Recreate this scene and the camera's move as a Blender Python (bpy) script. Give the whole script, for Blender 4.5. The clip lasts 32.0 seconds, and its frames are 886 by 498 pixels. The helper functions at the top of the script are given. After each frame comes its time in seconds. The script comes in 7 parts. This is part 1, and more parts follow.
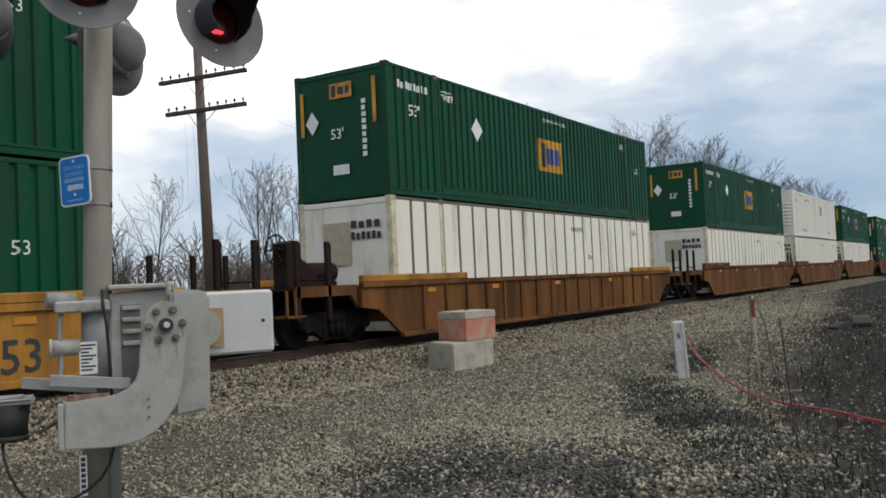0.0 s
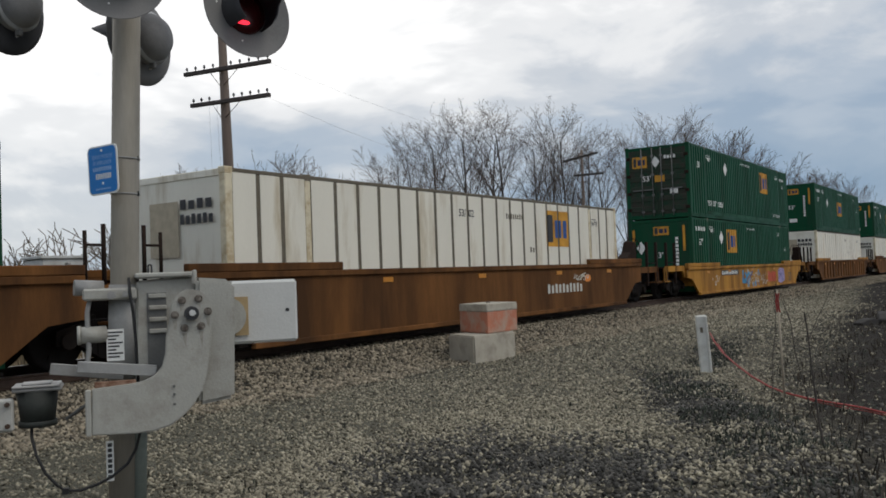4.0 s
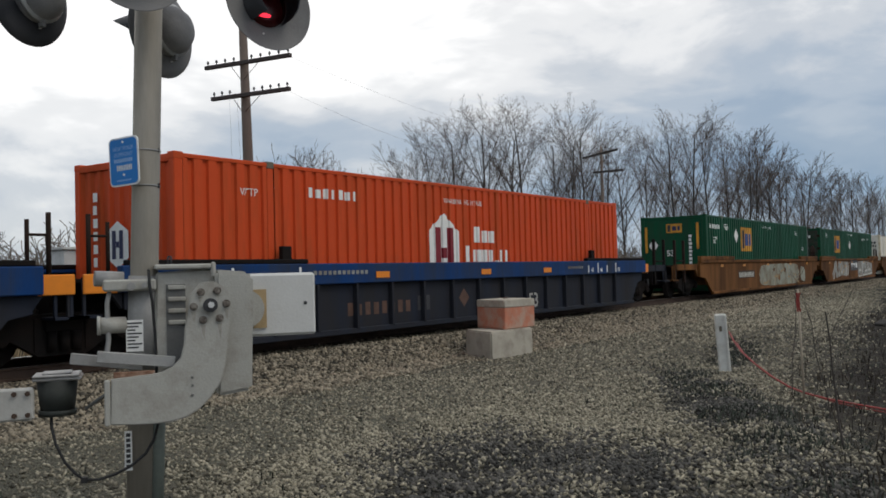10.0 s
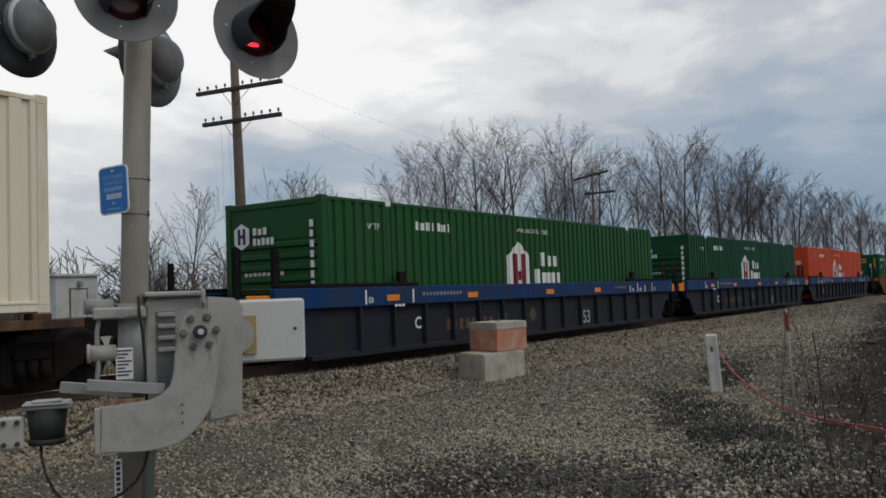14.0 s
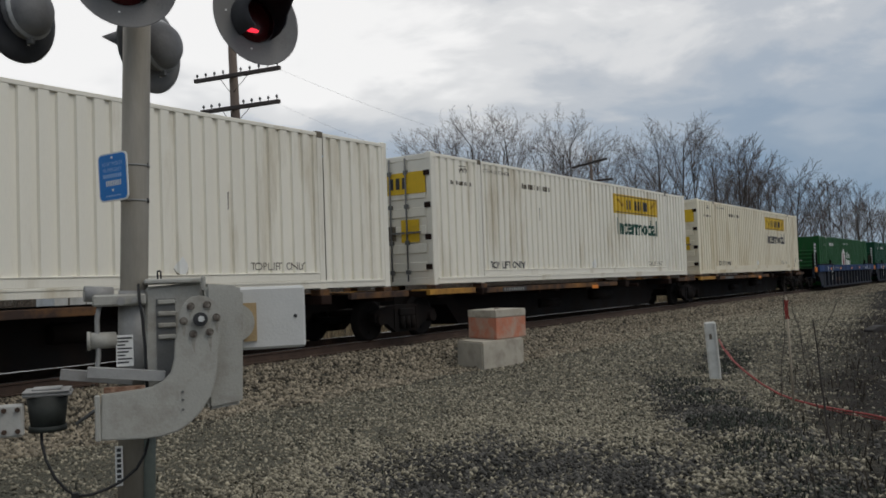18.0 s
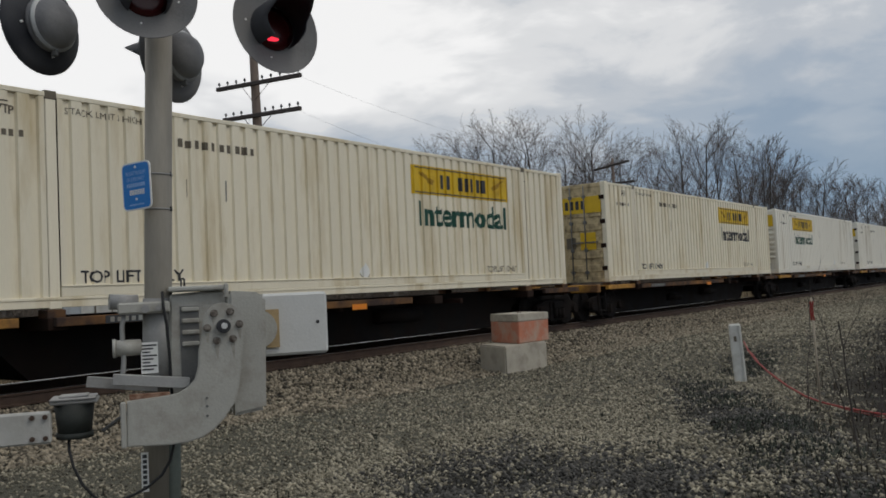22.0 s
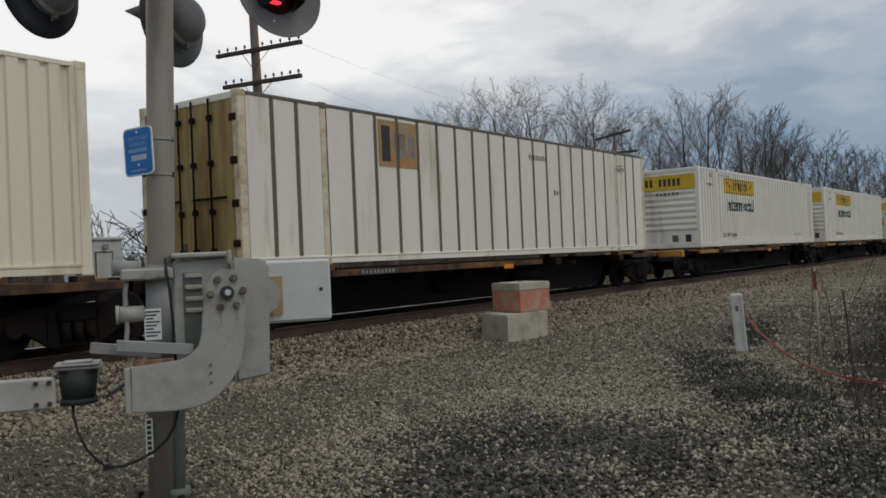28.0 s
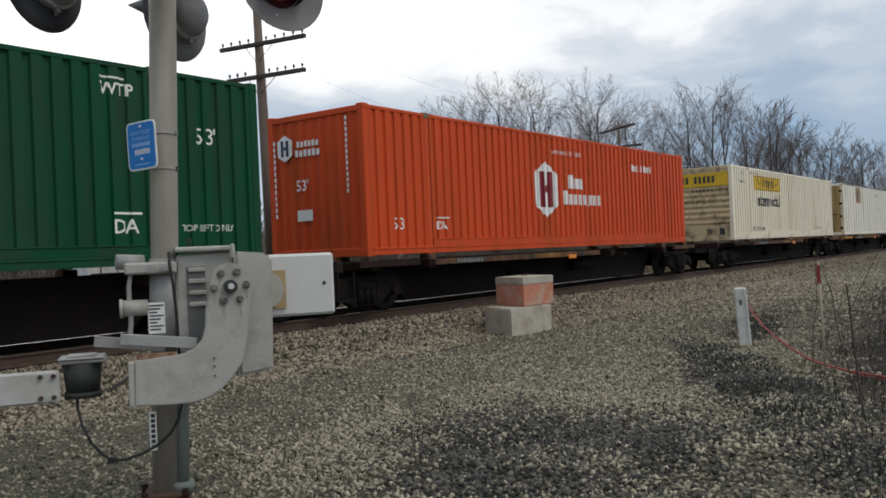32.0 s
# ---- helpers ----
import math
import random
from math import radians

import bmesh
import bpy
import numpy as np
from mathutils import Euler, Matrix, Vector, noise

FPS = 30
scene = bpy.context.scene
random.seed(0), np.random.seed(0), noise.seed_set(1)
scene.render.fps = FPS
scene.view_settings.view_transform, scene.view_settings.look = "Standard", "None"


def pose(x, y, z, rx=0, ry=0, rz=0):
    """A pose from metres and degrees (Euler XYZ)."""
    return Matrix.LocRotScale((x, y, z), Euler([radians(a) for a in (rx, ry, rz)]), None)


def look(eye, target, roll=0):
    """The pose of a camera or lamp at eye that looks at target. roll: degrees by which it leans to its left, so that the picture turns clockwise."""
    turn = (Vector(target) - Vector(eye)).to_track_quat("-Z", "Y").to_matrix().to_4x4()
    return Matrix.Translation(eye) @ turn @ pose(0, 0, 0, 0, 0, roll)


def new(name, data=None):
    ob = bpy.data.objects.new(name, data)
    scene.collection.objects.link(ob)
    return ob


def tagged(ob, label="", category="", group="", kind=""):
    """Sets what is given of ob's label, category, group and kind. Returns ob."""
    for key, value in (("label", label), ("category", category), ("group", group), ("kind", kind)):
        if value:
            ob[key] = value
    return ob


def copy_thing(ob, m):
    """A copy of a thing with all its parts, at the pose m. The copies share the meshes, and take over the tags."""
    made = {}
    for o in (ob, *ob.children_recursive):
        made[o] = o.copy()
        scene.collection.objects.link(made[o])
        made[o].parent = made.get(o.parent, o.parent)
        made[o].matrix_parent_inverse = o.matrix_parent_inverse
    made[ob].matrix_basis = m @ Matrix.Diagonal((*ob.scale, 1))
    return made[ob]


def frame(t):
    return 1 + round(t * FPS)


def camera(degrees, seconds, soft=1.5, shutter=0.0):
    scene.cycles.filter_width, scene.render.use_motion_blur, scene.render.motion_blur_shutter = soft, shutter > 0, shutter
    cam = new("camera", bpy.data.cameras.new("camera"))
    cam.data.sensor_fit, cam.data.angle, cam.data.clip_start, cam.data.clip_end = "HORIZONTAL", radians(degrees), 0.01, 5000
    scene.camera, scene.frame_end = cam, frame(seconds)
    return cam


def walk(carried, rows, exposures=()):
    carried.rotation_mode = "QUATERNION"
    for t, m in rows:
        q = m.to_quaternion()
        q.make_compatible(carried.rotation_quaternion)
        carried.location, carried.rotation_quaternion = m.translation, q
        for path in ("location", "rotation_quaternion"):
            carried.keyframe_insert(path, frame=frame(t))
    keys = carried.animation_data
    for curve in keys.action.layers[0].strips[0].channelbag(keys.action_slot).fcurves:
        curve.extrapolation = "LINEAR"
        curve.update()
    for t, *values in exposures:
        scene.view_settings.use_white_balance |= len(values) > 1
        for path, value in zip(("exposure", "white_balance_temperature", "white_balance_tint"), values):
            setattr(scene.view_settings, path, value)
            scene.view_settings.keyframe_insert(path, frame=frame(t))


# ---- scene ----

# ---------------------------------------------------------------- camera
cam = camera(53.4, 32.0, soft=1.7)
# seconds, x, y, z, turn about x, y, z in degrees
PATH = [
    (0, 0.018, 0.003, 1.608, 92.19, 2.63, -57.48),
    (0.5, 0.012, -0.003, 1.612, 91.72, 2.37, -57.30),
    (1, 0.012, -0.008, 1.606, 91.79, 2.33, -57.31),
    (1.5, 0.015, -0.001, 1.605, 91.81, 2.34, -56.99),
    (2, 0.012, 0.009, 1.601, 91.68, 2.15, -56.84),
    (2.5, 0.008, 0.019, 1.604, 91.73, 2.04, -56.73),
    (3, 0.008, 0.017, 1.603, 91.81, 2.03, -56.51),
    (3.5, 0.002, 0.010, 1.601, 91.78, 2.16, -56.19),
    (5.5, 0.010, 0.021, 1.598, 91.61, 2.02, -55.99),
    (6, 0.007, 0.022, 1.596, 91.39, 2.01, -55.90),
    (6.5, 0.005, 0.026, 1.590, 91.09, 1.74, -55.71),
    (7, -0.001, 0.030, 1.589, 90.64, 1.57, -55.66),
    (7.5, 0.001, 0.041, 1.586, 90.41, 1.45, -55.61),
    (8, 0.006, 0.034, 1.586, 90.37, 1.54, -55.64),
    (8.5, 0.009, 0.022, 1.587, 90.62, 1.49, -55.73),
    (9, 0.007, 0.019, 1.591, 90.60, 1.28, -55.49),
    (9.5, 0.009, 0.018, 1.591, 91.02, 1.10, -55.31),
    (10, 0.011, 0.022, 1.595, 91.50, 1.46, -54.96),
    (10.5, 0.002, 0.015, 1.603, 92.02, 1.56, -54.72),
    (11, -0.011, -0.000, 1.606, 92.38, 1.64, -54.24),
    (11.5, -0.015, -0.011, 1.612, 92.56, 1.87, -54.49),
    (12, -0.014, -0.012, 1.610, 92.62, 1.72, -54.68),
    (12.5, -0.012, -0.015, 1.608, 92.70, 1.69, -55.05),
    (13, -0.010, -0.015, 1.612, 92.80, 1.97, -55.04),
    (13.5, -0.007, -0.023, 1.610, 93.02, 2.12, -55.32),
    (14, -0.009, -0.033, 1.606, 92.95, 2.07, -55.38),
    (14.5, -0.006, -0.025, 1.608, 92.63, 2.14, -55.24),
    (16.5, -0.013, -0.005, 1.606, 92.20, 1.86, -55.92),
    (17, -0.010, -0.005, 1.604, 92.08, 1.81, -55.80),
    (17.5, -0.009, -0.008, 1.604, 92.10, 1.94, -55.61),
    (18, -0.006, -0.010, 1.604, 92.15, 2.04, -55.50),
    (18.5, -0.001, -0.013, 1.606, 92.18, 2.18, -55.34),
    (19, -0.005, -0.016, 1.603, 92.18, 2.11, -55.47),
    (19.5, -0.003, -0.016, 1.606, 92.03, 2.00, -55.61),
    (20, -0.001, -0.017, 1.605, 92.02, 2.06, -56.10),
    (20.5, 0.004, -0.014, 1.608, 92.33, 2.43, -55.77),
    (21, 0.007, -0.015, 1.608, 92.48, 2.59, -54.92),
    (21.5, 0.006, -0.027, 1.604, 92.64, 2.70, -54.59),
    (22, -0.009, -0.027, 1.607, 92.49, 2.60, -54.02),
    (22.5, 0.000, -0.023, 1.604, 92.33, 2.67, -54.17),
    (23, 0.002, -0.022, 1.604, 92.47, 2.70, -54.39),
    (23.5, -0.004, -0.025, 1.604, 92.28, 2.71, -54.23),
    (24, -0.003, -0.008, 1.599, 91.95, 2.55, -54.27),
    (24.5, -0.011, -0.008, 1.601, 91.55, 2.37, -53.96),
    (25, -0.012, 0.001, 1.596, 91.38, 2.13, -54.23),
    (25.5, -0.008, 0.015, 1.595, 91.12, 2.01, -54.30),
    (27.5, -0.002, 0.010, 1.595, 90.97, 2.14, -54.03),
    (28, 0.002, 0.016, 1.593, 90.52, 2.41, -54.02),
    (28.5, -0.003, 0.015, 1.593, 90.52, 2.26, -53.72),
    (29, -0.006, 0.005, 1.590, 90.31, 2.36, -53.81),
    (29.5, 0.004, 0.008, 1.590, 90.11, 2.37, -54.25),
    (30, 0.002, 0.006, 1.590, 90.09, 2.29, -54.10),
    (30.5, 0.004, 0.010, 1.593, 90.27, 2.34, -54.07),
    (31, 0.005, 0.004, 1.588, 90.10, 2.39, -53.80),
    (31.5, 0.004, 0.006, 1.592, 90.16, 2.33, -53.80),
    (32, 0.003, 0.006, 1.592, 90.14, 2.42, -53.75),
]
walk(cam, [(r[0], pose(*r[1:])) for r in PATH], exposures=[(0, 0.06), (1, -0.04), (2, 0.16), (3, -0.16), (5.5, -0.40), (7, -0.52), (8.5, -0.40), (10, -0.32), (11, -0.42), (14, -0.54), (20, -0.59), (29, -0.58), (30, -0.50), (31, -0.30), (32, -0.12)])

# ---------------------------------------------------------------- world and sun
SUN_FROM = Vector((0.10, -0.58, 0.81)).normalized()
BRIGHT = Vector((0.30, 0.86, 0.42)).normalized()  # where the cloud cover is thinnest
world = bpy.data.worlds.new("overcast_sky")
scene.world = world
world.use_nodes = True


def world_nodes():
    nt = world.node_tree
    nt.nodes.clear()
    N, Lk = nt.nodes.new, nt.links.new
    out, bg = N("ShaderNodeOutputWorld"), N("ShaderNodeBackground")
    sky = N("ShaderNodeTexSky")
    sky.sky_type, sky.sun_disc = "NISHITA", False
    sky.sun_elevation = math.asin(SUN_FROM.z)
    sky.sun_rotation = math.atan2(SUN_FROM.x, SUN_FROM.y)
    sky.air_density, sky.dust_density = 1.0, 1.0

    def mix(kind, fac, a, b):
        n = N("ShaderNodeMixRGB")
        n.blend_type = kind
        for s, v in zip(n.inputs, (fac, a, b)):
            if isinstance(v, (int, float)):
                s.default_value = v
            elif isinstance(v, tuple):
                s.default_value = (*v, 1)
            else:
                Lk(v, s)
        return n.outputs[0]

    def ramp(src, *stops):
        r = N("ShaderNodeValToRGB")
        r.color_ramp.interpolation = "EASE"
        while len(r.color_ramp.elements) < len(stops):
            r.color_ramp.elements.new(0.5)
        for e, (p, c) in zip(r.color_ramp.elements, stops):
            e.position, e.color = p, (*c, 1)
        Lk(src, r.inputs[0])
        return r.outputs[0]

    co = N("ShaderNodeTexCoord")

    def tex(scale, stretch, tilt, shift, detail, rough, distort):
        """Cloud noise in long bands that climb a little."""
        mp, n = N("ShaderNodeMapping"), N("ShaderNodeTexNoise")
        mp.inputs["Scale"].default_value = (1.0, 1.0, stretch)
        mp.inputs["Rotation"].default_value = (radians(tilt), radians(-tilt), 0)
        mp.inputs["Location"].default_value = shift
        Lk(co.outputs["Generated"], mp.inputs[0])
        n.inputs["Scale"].default_value, n.inputs["Detail"].default_value = scale, detail
        n.inputs["Roughness"].default_value, n.inputs["Distortion"].default_value = rough, distort
        Lk(mp.outputs[0], n.inputs["Vector"])
        return n.outputs[0]

    def total(*terms):
        """A weighted sum of values."""
        last = None
        for src, k in terms:
            n = N("ShaderNodeMath")
            n.operation = "MULTIPLY_ADD"
            Lk(src, n.inputs[0])
            n.inputs[1].default_value = k
            if last is None:
                n.inputs[2].default_value = 0.0
            else:
                Lk(last, n.inputs[2])
            last = n.outputs[0]
        return last

    dot = N("ShaderNodeVectorMath")
    dot.operation = "DOT_PRODUCT"
    dot.inputs[1].default_value = BRIGHT
    Lk(co.outputs["Generated"], dot.inputs[0])
    xyz = N("ShaderNodeSeparateXYZ")
    Lk(co.outputs["Generated"], xyz.inputs[0])
    grey = lambda v: (v, v, v)
    thin = ramp(dot.outputs["Value"], (0.0, grey(0.36)), (0.40, grey(0.15)), (0.60, grey(0.19)), (0.76, grey(0.58)), (0.88, grey(0.86)), (0.97, grey(1.0)))
    low = ramp(xyz.outputs[2], (0.03, grey(1.0)), (0.13, grey(0.72)), (0.21, grey(0.22)), (0.30, grey(0.0)))
    low = mix("MULTIPLY", 1.0, low, thin)
    big = tex(1.7, 3.0, 14, (1.3, 5.2, 0.6), 4.0, 0.5, 0.35)
    fine = tex(5.5, 2.6, 14, (0.4, 2.1, 3.3), 6.0, 0.55, 0.3)
    cloud = ramp(total((big, 0.81), (fine, 0.54), (thin, 0.36), (low, -0.41)),
                 (0.45, (0.32, 0.45, 0.62)), (0.595, (0.45, 0.56, 0.70)), (0.70, (0.60, 0.685, 0.79)), (0.80, (0.82, 0.86, 0.91)), (0.90, (1.16, 1.16, 1.155)), (1.0, (1.50, 1.48, 1.45)))
    blue = mix("MULTIPLY", 1.0, sky.outputs[0], (0.115, 0.122, 0.130))
    Lk(mix("MIX", 0.88, blue, cloud), bg.inputs[0])
    bg.inputs[1].default_value = 1.0
    Lk(bg.outputs[0], out.inputs[0])


world_nodes()
sun = new("sun", bpy.data.lights.new("sun", "SUN"))
sun.data.energy, sun.data.angle, sun.data.color = 1.2, radians(30), (1.0, 0.94, 0.84)
sun.matrix_world = look(SUN_FROM * 50, (0, 0, 0))

# ---------------------------------------------------------------- the train's way: seconds, metres run
TRAIN_WAY = [(0, -0.04), (0.5, 5.08), (1, 10.56), (1.5, 15.73), (2, 20.95), (2.5, 26.12), (3, 31.25), (3.5, 36.47), (4, 41.74), (4.5, 46.91), (5, 52.06), (5.5, 57.19), (6, 62.40), (6.5, 67.54), (7, 72.69), (7.5, 77.87), (8, 83.08), (8.5, 88.32), (9, 93.61), (9.5, 98.89), (10, 103.84), (10.5, 109.44), (11, 114.68), (11.5, 120.14), (12, 125.50), (12.5, 131.00), (13, 136.19), (13.5, 141.38), (14, 146.71), (14.5, 152.03), (15, 157.42), (15.5, 162.75), (16, 168.10), (16.5, 173.44), (17, 178.87), (17.5, 184.14), (18, 189.36), (18.5, 194.81), (19, 200.16), (19.5, 205.52), (20, 211.18), (20.5, 216.10), (21, 221.36), (21.5, 226.67), (22, 232.10), (22.5, 237.39), (23, 242.66), (23.5, 248.09), (24, 253.43), (24.5, 258.81), (25, 264.20), (25.5, 269.02), (26, 274.60), (26.5, 279.93), (27, 285.26), (27.5, 290.63), (28, 295.95), (28.5, 301.26), (29, 306.53), (29.5, 312.00), (30, 317.72), (30.5, 322.72), (31, 328.15), (31.5, 333.58), (32, 338.89)]
TRACK_Y, RAIL_Z, TIE_Z = 12.2, 0.47, 0.30

# ---------------------------------------------------------------- materials
MATS = {}


def mat(name, color, rough=0.6, metal=0.0, var=0.25, scale=6.0, grain=60.0, bump=0.15, dirt=None, dirt_amount=0.35, dirt_scale=1.3,
        streak=False, island=False, spec=0.4, emit=None, per_object=0.0):
    """A worn surface: colour that varies at two scales, stains of another colour, fine relief."""
    if name in MATS:
        return MATS[name]
    m = bpy.data.materials.new(name)
    m.use_nodes = True
    nt = m.node_tree
    N, Lk = nt.nodes.new, nt.links.new
    b = nt.nodes["Principled BSDF"]
    b.inputs["Roughness"].default_value, b.inputs["Metallic"].default_value = rough, metal
    b.inputs["Specular IOR Level"].default_value = spec
    co = N("ShaderNodeTexCoord")
    mp = N("ShaderNodeMapping")
    Lk(co.outputs["Object"], mp.inputs[0])
    if streak:
        mp.inputs["Scale"].default_value = (1, 1, 0.16)
    if per_object:
        oi, ad = N("ShaderNodeObjectInfo"), N("ShaderNodeVectorMath")
        ad.operation = "MULTIPLY_ADD"
        ad.inputs[1].default_value = (37.0, 91.0, 53.0)
        Lk(oi.outputs["Random"], ad.inputs[0])
        Lk(co.outputs["Object"], ad.inputs[2])
        Lk(ad.outputs[0], mp.inputs[0])
    big, fine = N("ShaderNodeTexNoise"), N("ShaderNodeTexNoise")
    for n, sc in ((big, scale), (fine, grain)):
        n.inputs["Scale"].default_value, n.inputs["Detail"].default_value = sc, 5.0
        Lk(mp.outputs[0], n.inputs["Vector"])
    hsv = N("ShaderNodeHueSaturation")
    hsv.inputs["Color"].default_value = (*color, 1)
    mr = N("ShaderNodeMapRange")
    mr.inputs["To Min"].default_value, mr.inputs["To Max"].default_value = 1 - var, 1 + var
    mr.inputs["From Min"].default_value, mr.inputs["From Max"].default_value = 0.25, 0.75
    mixf = N("ShaderNodeMath")
    mixf.operation = "MULTIPLY_ADD"
    mixf.inputs[1].default_value = 0.35
    half = N("ShaderNodeMath")
    half.operation = "MULTIPLY"
    half.inputs[1].default_value = 0.65
    Lk(big.outputs[0], half.inputs[0])
    Lk(fine.outputs[0], mixf.inputs[0])
    Lk(half.outputs[0], mixf.inputs[2])
    Lk(mixf.outputs[0], mr.inputs["Value"])
    value = mr.outputs[0]
    if island or per_object:
        src = N("ShaderNodeNewGeometry").outputs["Random Per Island"] if island else oi.outputs["Random"]
        ir = N("ShaderNodeMapRange")
        amt = 0.80 if island else per_object
        ir.inputs["To Min"].default_value, ir.inputs["To Max"].default_value = 1 - amt, 1 + amt
        Lk(src, ir.inputs["Value"])
        mul = N("ShaderNodeMath")
        mul.operation = "MULTIPLY"
        Lk(value, mul.inputs[0])
        Lk(ir.outputs[0], mul.inputs[1])
        value = mul.outputs[0]
    Lk(value, hsv.inputs["Value"])
    col = hsv.outputs[0]
    if dirt:
        st, rp, mx = N("ShaderNodeTexNoise"), N("ShaderNodeValToRGB"), N("ShaderNodeMixRGB")
        st.inputs["Scale"].default_value, st.inputs["Detail"].default_value, st.inputs["Roughness"].default_value = dirt_scale, 8.0, 0.65
        Lk(mp.outputs[0], st.inputs["Vector"])
        rp.color_ramp.elements[0].position, rp.color_ramp.elements[1].position = 0.62 - dirt_amount * 0.5, 0.72 - dirt_amount * 0.15
        Lk(st.outputs[0], rp.inputs[0])
        Lk(rp.outputs[0], mx.inputs[0])
        Lk(col, mx.inputs[1])
        mx.inputs[2].default_value = (*dirt, 1)
        col = mx.outputs[0]
        rr = N("ShaderNodeMapRange")
        rr.inputs["To Min"].default_value, rr.inputs["To Max"].default_value = rough, min(1, rough + 0.25)
        Lk(rp.outputs[0], rr.inputs["Value"])
        Lk(rr.outputs[0], b.inputs["Roughness"])
    Lk(col, b.inputs["Base Color"])
    if bump:
        bp = N("ShaderNodeBump")
        bp.inputs["Strength"].default_value, bp.inputs["Distance"].default_value = bump, 0.01
        Lk(fine.outputs[0], bp.inputs["Height"])
        Lk(bp.outputs[0], b.inputs["Normal"])
    if emit:
        b.inputs["Emission Color"].default_value, b.inputs["Emission Strength"].default_value = (*emit[:3], 1), emit[3]
    MATS[name] = m
    return m


GREEN = mat("green_paint", (0.0035, 0.062, 0.027), 0.5, var=0.22, dirt=(0.02, 0.05, 0.03), dirt_amount=0.3, streak=True, scale=1.2, per_object=0.10, spec=0.14)
GRIMY_DOOR = mat("grimy_green_door", (0.006, 0.052, 0.027), 0.65, var=0.25, scale=1.5, dirt=(0.050, 0.044, 0.036), dirt_amount=0.62, dirt_scale=1.6, spec=0.15)
LEAF_GREEN = mat("leaf_green_paint", (0.014, 0.086, 0.022), 0.5, var=0.18, dirt=(0.03, 0.07, 0.03), dirt_amount=0.3, streak=True, scale=1.2, spec=0.14)
ORANGE = mat("orange_paint", (0.57, 0.072, 0.018), 0.5, var=0.12, dirt=(0.40, 0.07, 0.02), dirt_amount=0.25, streak=True, scale=1.2, spec=0.14)
WHITE = mat("cream_white_paint", (0.80, 0.765, 0.665), 0.5, var=0.06, dirt=(0.58, 0.52, 0.40), dirt_amount=0.16, streak=True, scale=1.0, per_object=0.06)
CREAM = mat("yellowed_white_paint", (0.78, 0.715, 0.56), 0.55, var=0.08, dirt=(0.56, 0.46, 0.28), dirt_amount=0.22, streak=True, scale=1.0, per_object=0.05)
TAN_END = mat("stained_end_paint", (0.56, 0.45, 0.26), 0.6, var=0.15, dirt=(0.10, 0.07, 0.04), dirt_amount=0.28, dirt_scale=2.2)
OLD_WHITE = mat("aged_white_paint", (0.78, 0.745, 0.645), 0.55, var=0.08, dirt=(0.50, 0.43, 0.31), dirt_amount=0.14, streak=True, scale=1.0, per_object=0.05)
TAN_WHITE = mat("stained_cream_paint", (0.44, 0.33, 0.13), 0.6, var=0.2, dirt=(0.18, 0.10, 0.03), dirt_amount=0.45, streak=True, scale=1.6)
SEAM = mat("dark_seam", (0.13, 0.11, 0.08), 0.7, var=0.3)
YELLOW_POST = mat("yellowed_post", (0.66, 0.59, 0.43), 0.6, var=0.15, dirt=(0.36, 0.25, 0.12), dirt_amount=0.3, dirt_scale=2.5)
RUST = mat("brown_car_paint", (0.185, 0.078, 0.023), 0.75, var=0.35, scale=2.0, dirt=(0.062, 0.030, 0.014), dirt_amount=0.55, dirt_scale=0.8, streak=True, per_object=0.10, spec=0.15)
# Rust, lowered along with the underframe steel to carry shade below the cars.
RUST_DARK = mat("dark_rust", (0.024, 0.0125, 0.009), 0.8, var=0.4, scale=4, dirt=(0.02, 0.015, 0.012), dirt_amount=0.4, spec=0.15)
CAR_YELLOW = mat("yellow_car_paint", (0.42, 0.20, 0.028), 0.65, var=0.25, scale=2.0, dirt=(0.16, 0.07, 0.025), dirt_amount=0.42, dirt_scale=0.9, streak=True, spec=0.2)
SPINE_YELLOW = mat("worn_yellow_sill", (0.34, 0.15, 0.03), 0.7, var=0.4, scale=2.0, dirt=(0.04, 0.025, 0.02), dirt_amount=0.85, dirt_scale=0.8)
BLUE = mat("blue_car_paint", (0.005, 0.037, 0.138), 0.55, var=0.25, scale=2.0, dirt=(0.03, 0.04, 0.06), dirt_amount=0.4, streak=True, spec=0.14)
SLATE = mat("slate_car_side", (0.012, 0.016, 0.028), 0.7, var=0.25, scale=2.0, spec=0.25, dirt=(0.024, 0.023, 0.024), dirt_amount=0.45, streak=True)
# Steel and wheels: shade under the cars is put into these near-black colours.
STEEL = mat("shade_dark_underframe_steel", (0.0075, 0.0062, 0.0058), 0.8, var=0.4, scale=5, dirt=(0.016, 0.011, 0.009), dirt_amount=0.35, spec=0.15)
WHEEL = mat("shade_dark_wheel_steel", (0.010, 0.008, 0.0075), 0.8, 0.0, var=0.3, spec=0.15)
BEAM_YELLOW = mat("yellow_end_beam", (0.50, 0.25, 0.035), 0.65, var=0.25, scale=3, dirt=(0.14, 0.07, 0.03), dirt_amount=0.45)
RAIL_TOP = mat("polished_rail_head", (0.62, 0.62, 0.62), 0.38, 1.0, var=0.1, bump=0.05)
RAIL_SIDE = mat("rusty_rail_side", (0.065, 0.040, 0.028), 0.8, var=0.35)
TIE = mat("creosoted_timber", (0.060, 0.045, 0.036), 0.85, var=0.4, scale=5, grain=40)
ALU = mat("galvanised_steel", (0.34, 0.34, 0.33), 0.5, 0.25, var=0.15, dirt=(0.22, 0.21, 0.20), dirt_amount=0.35)
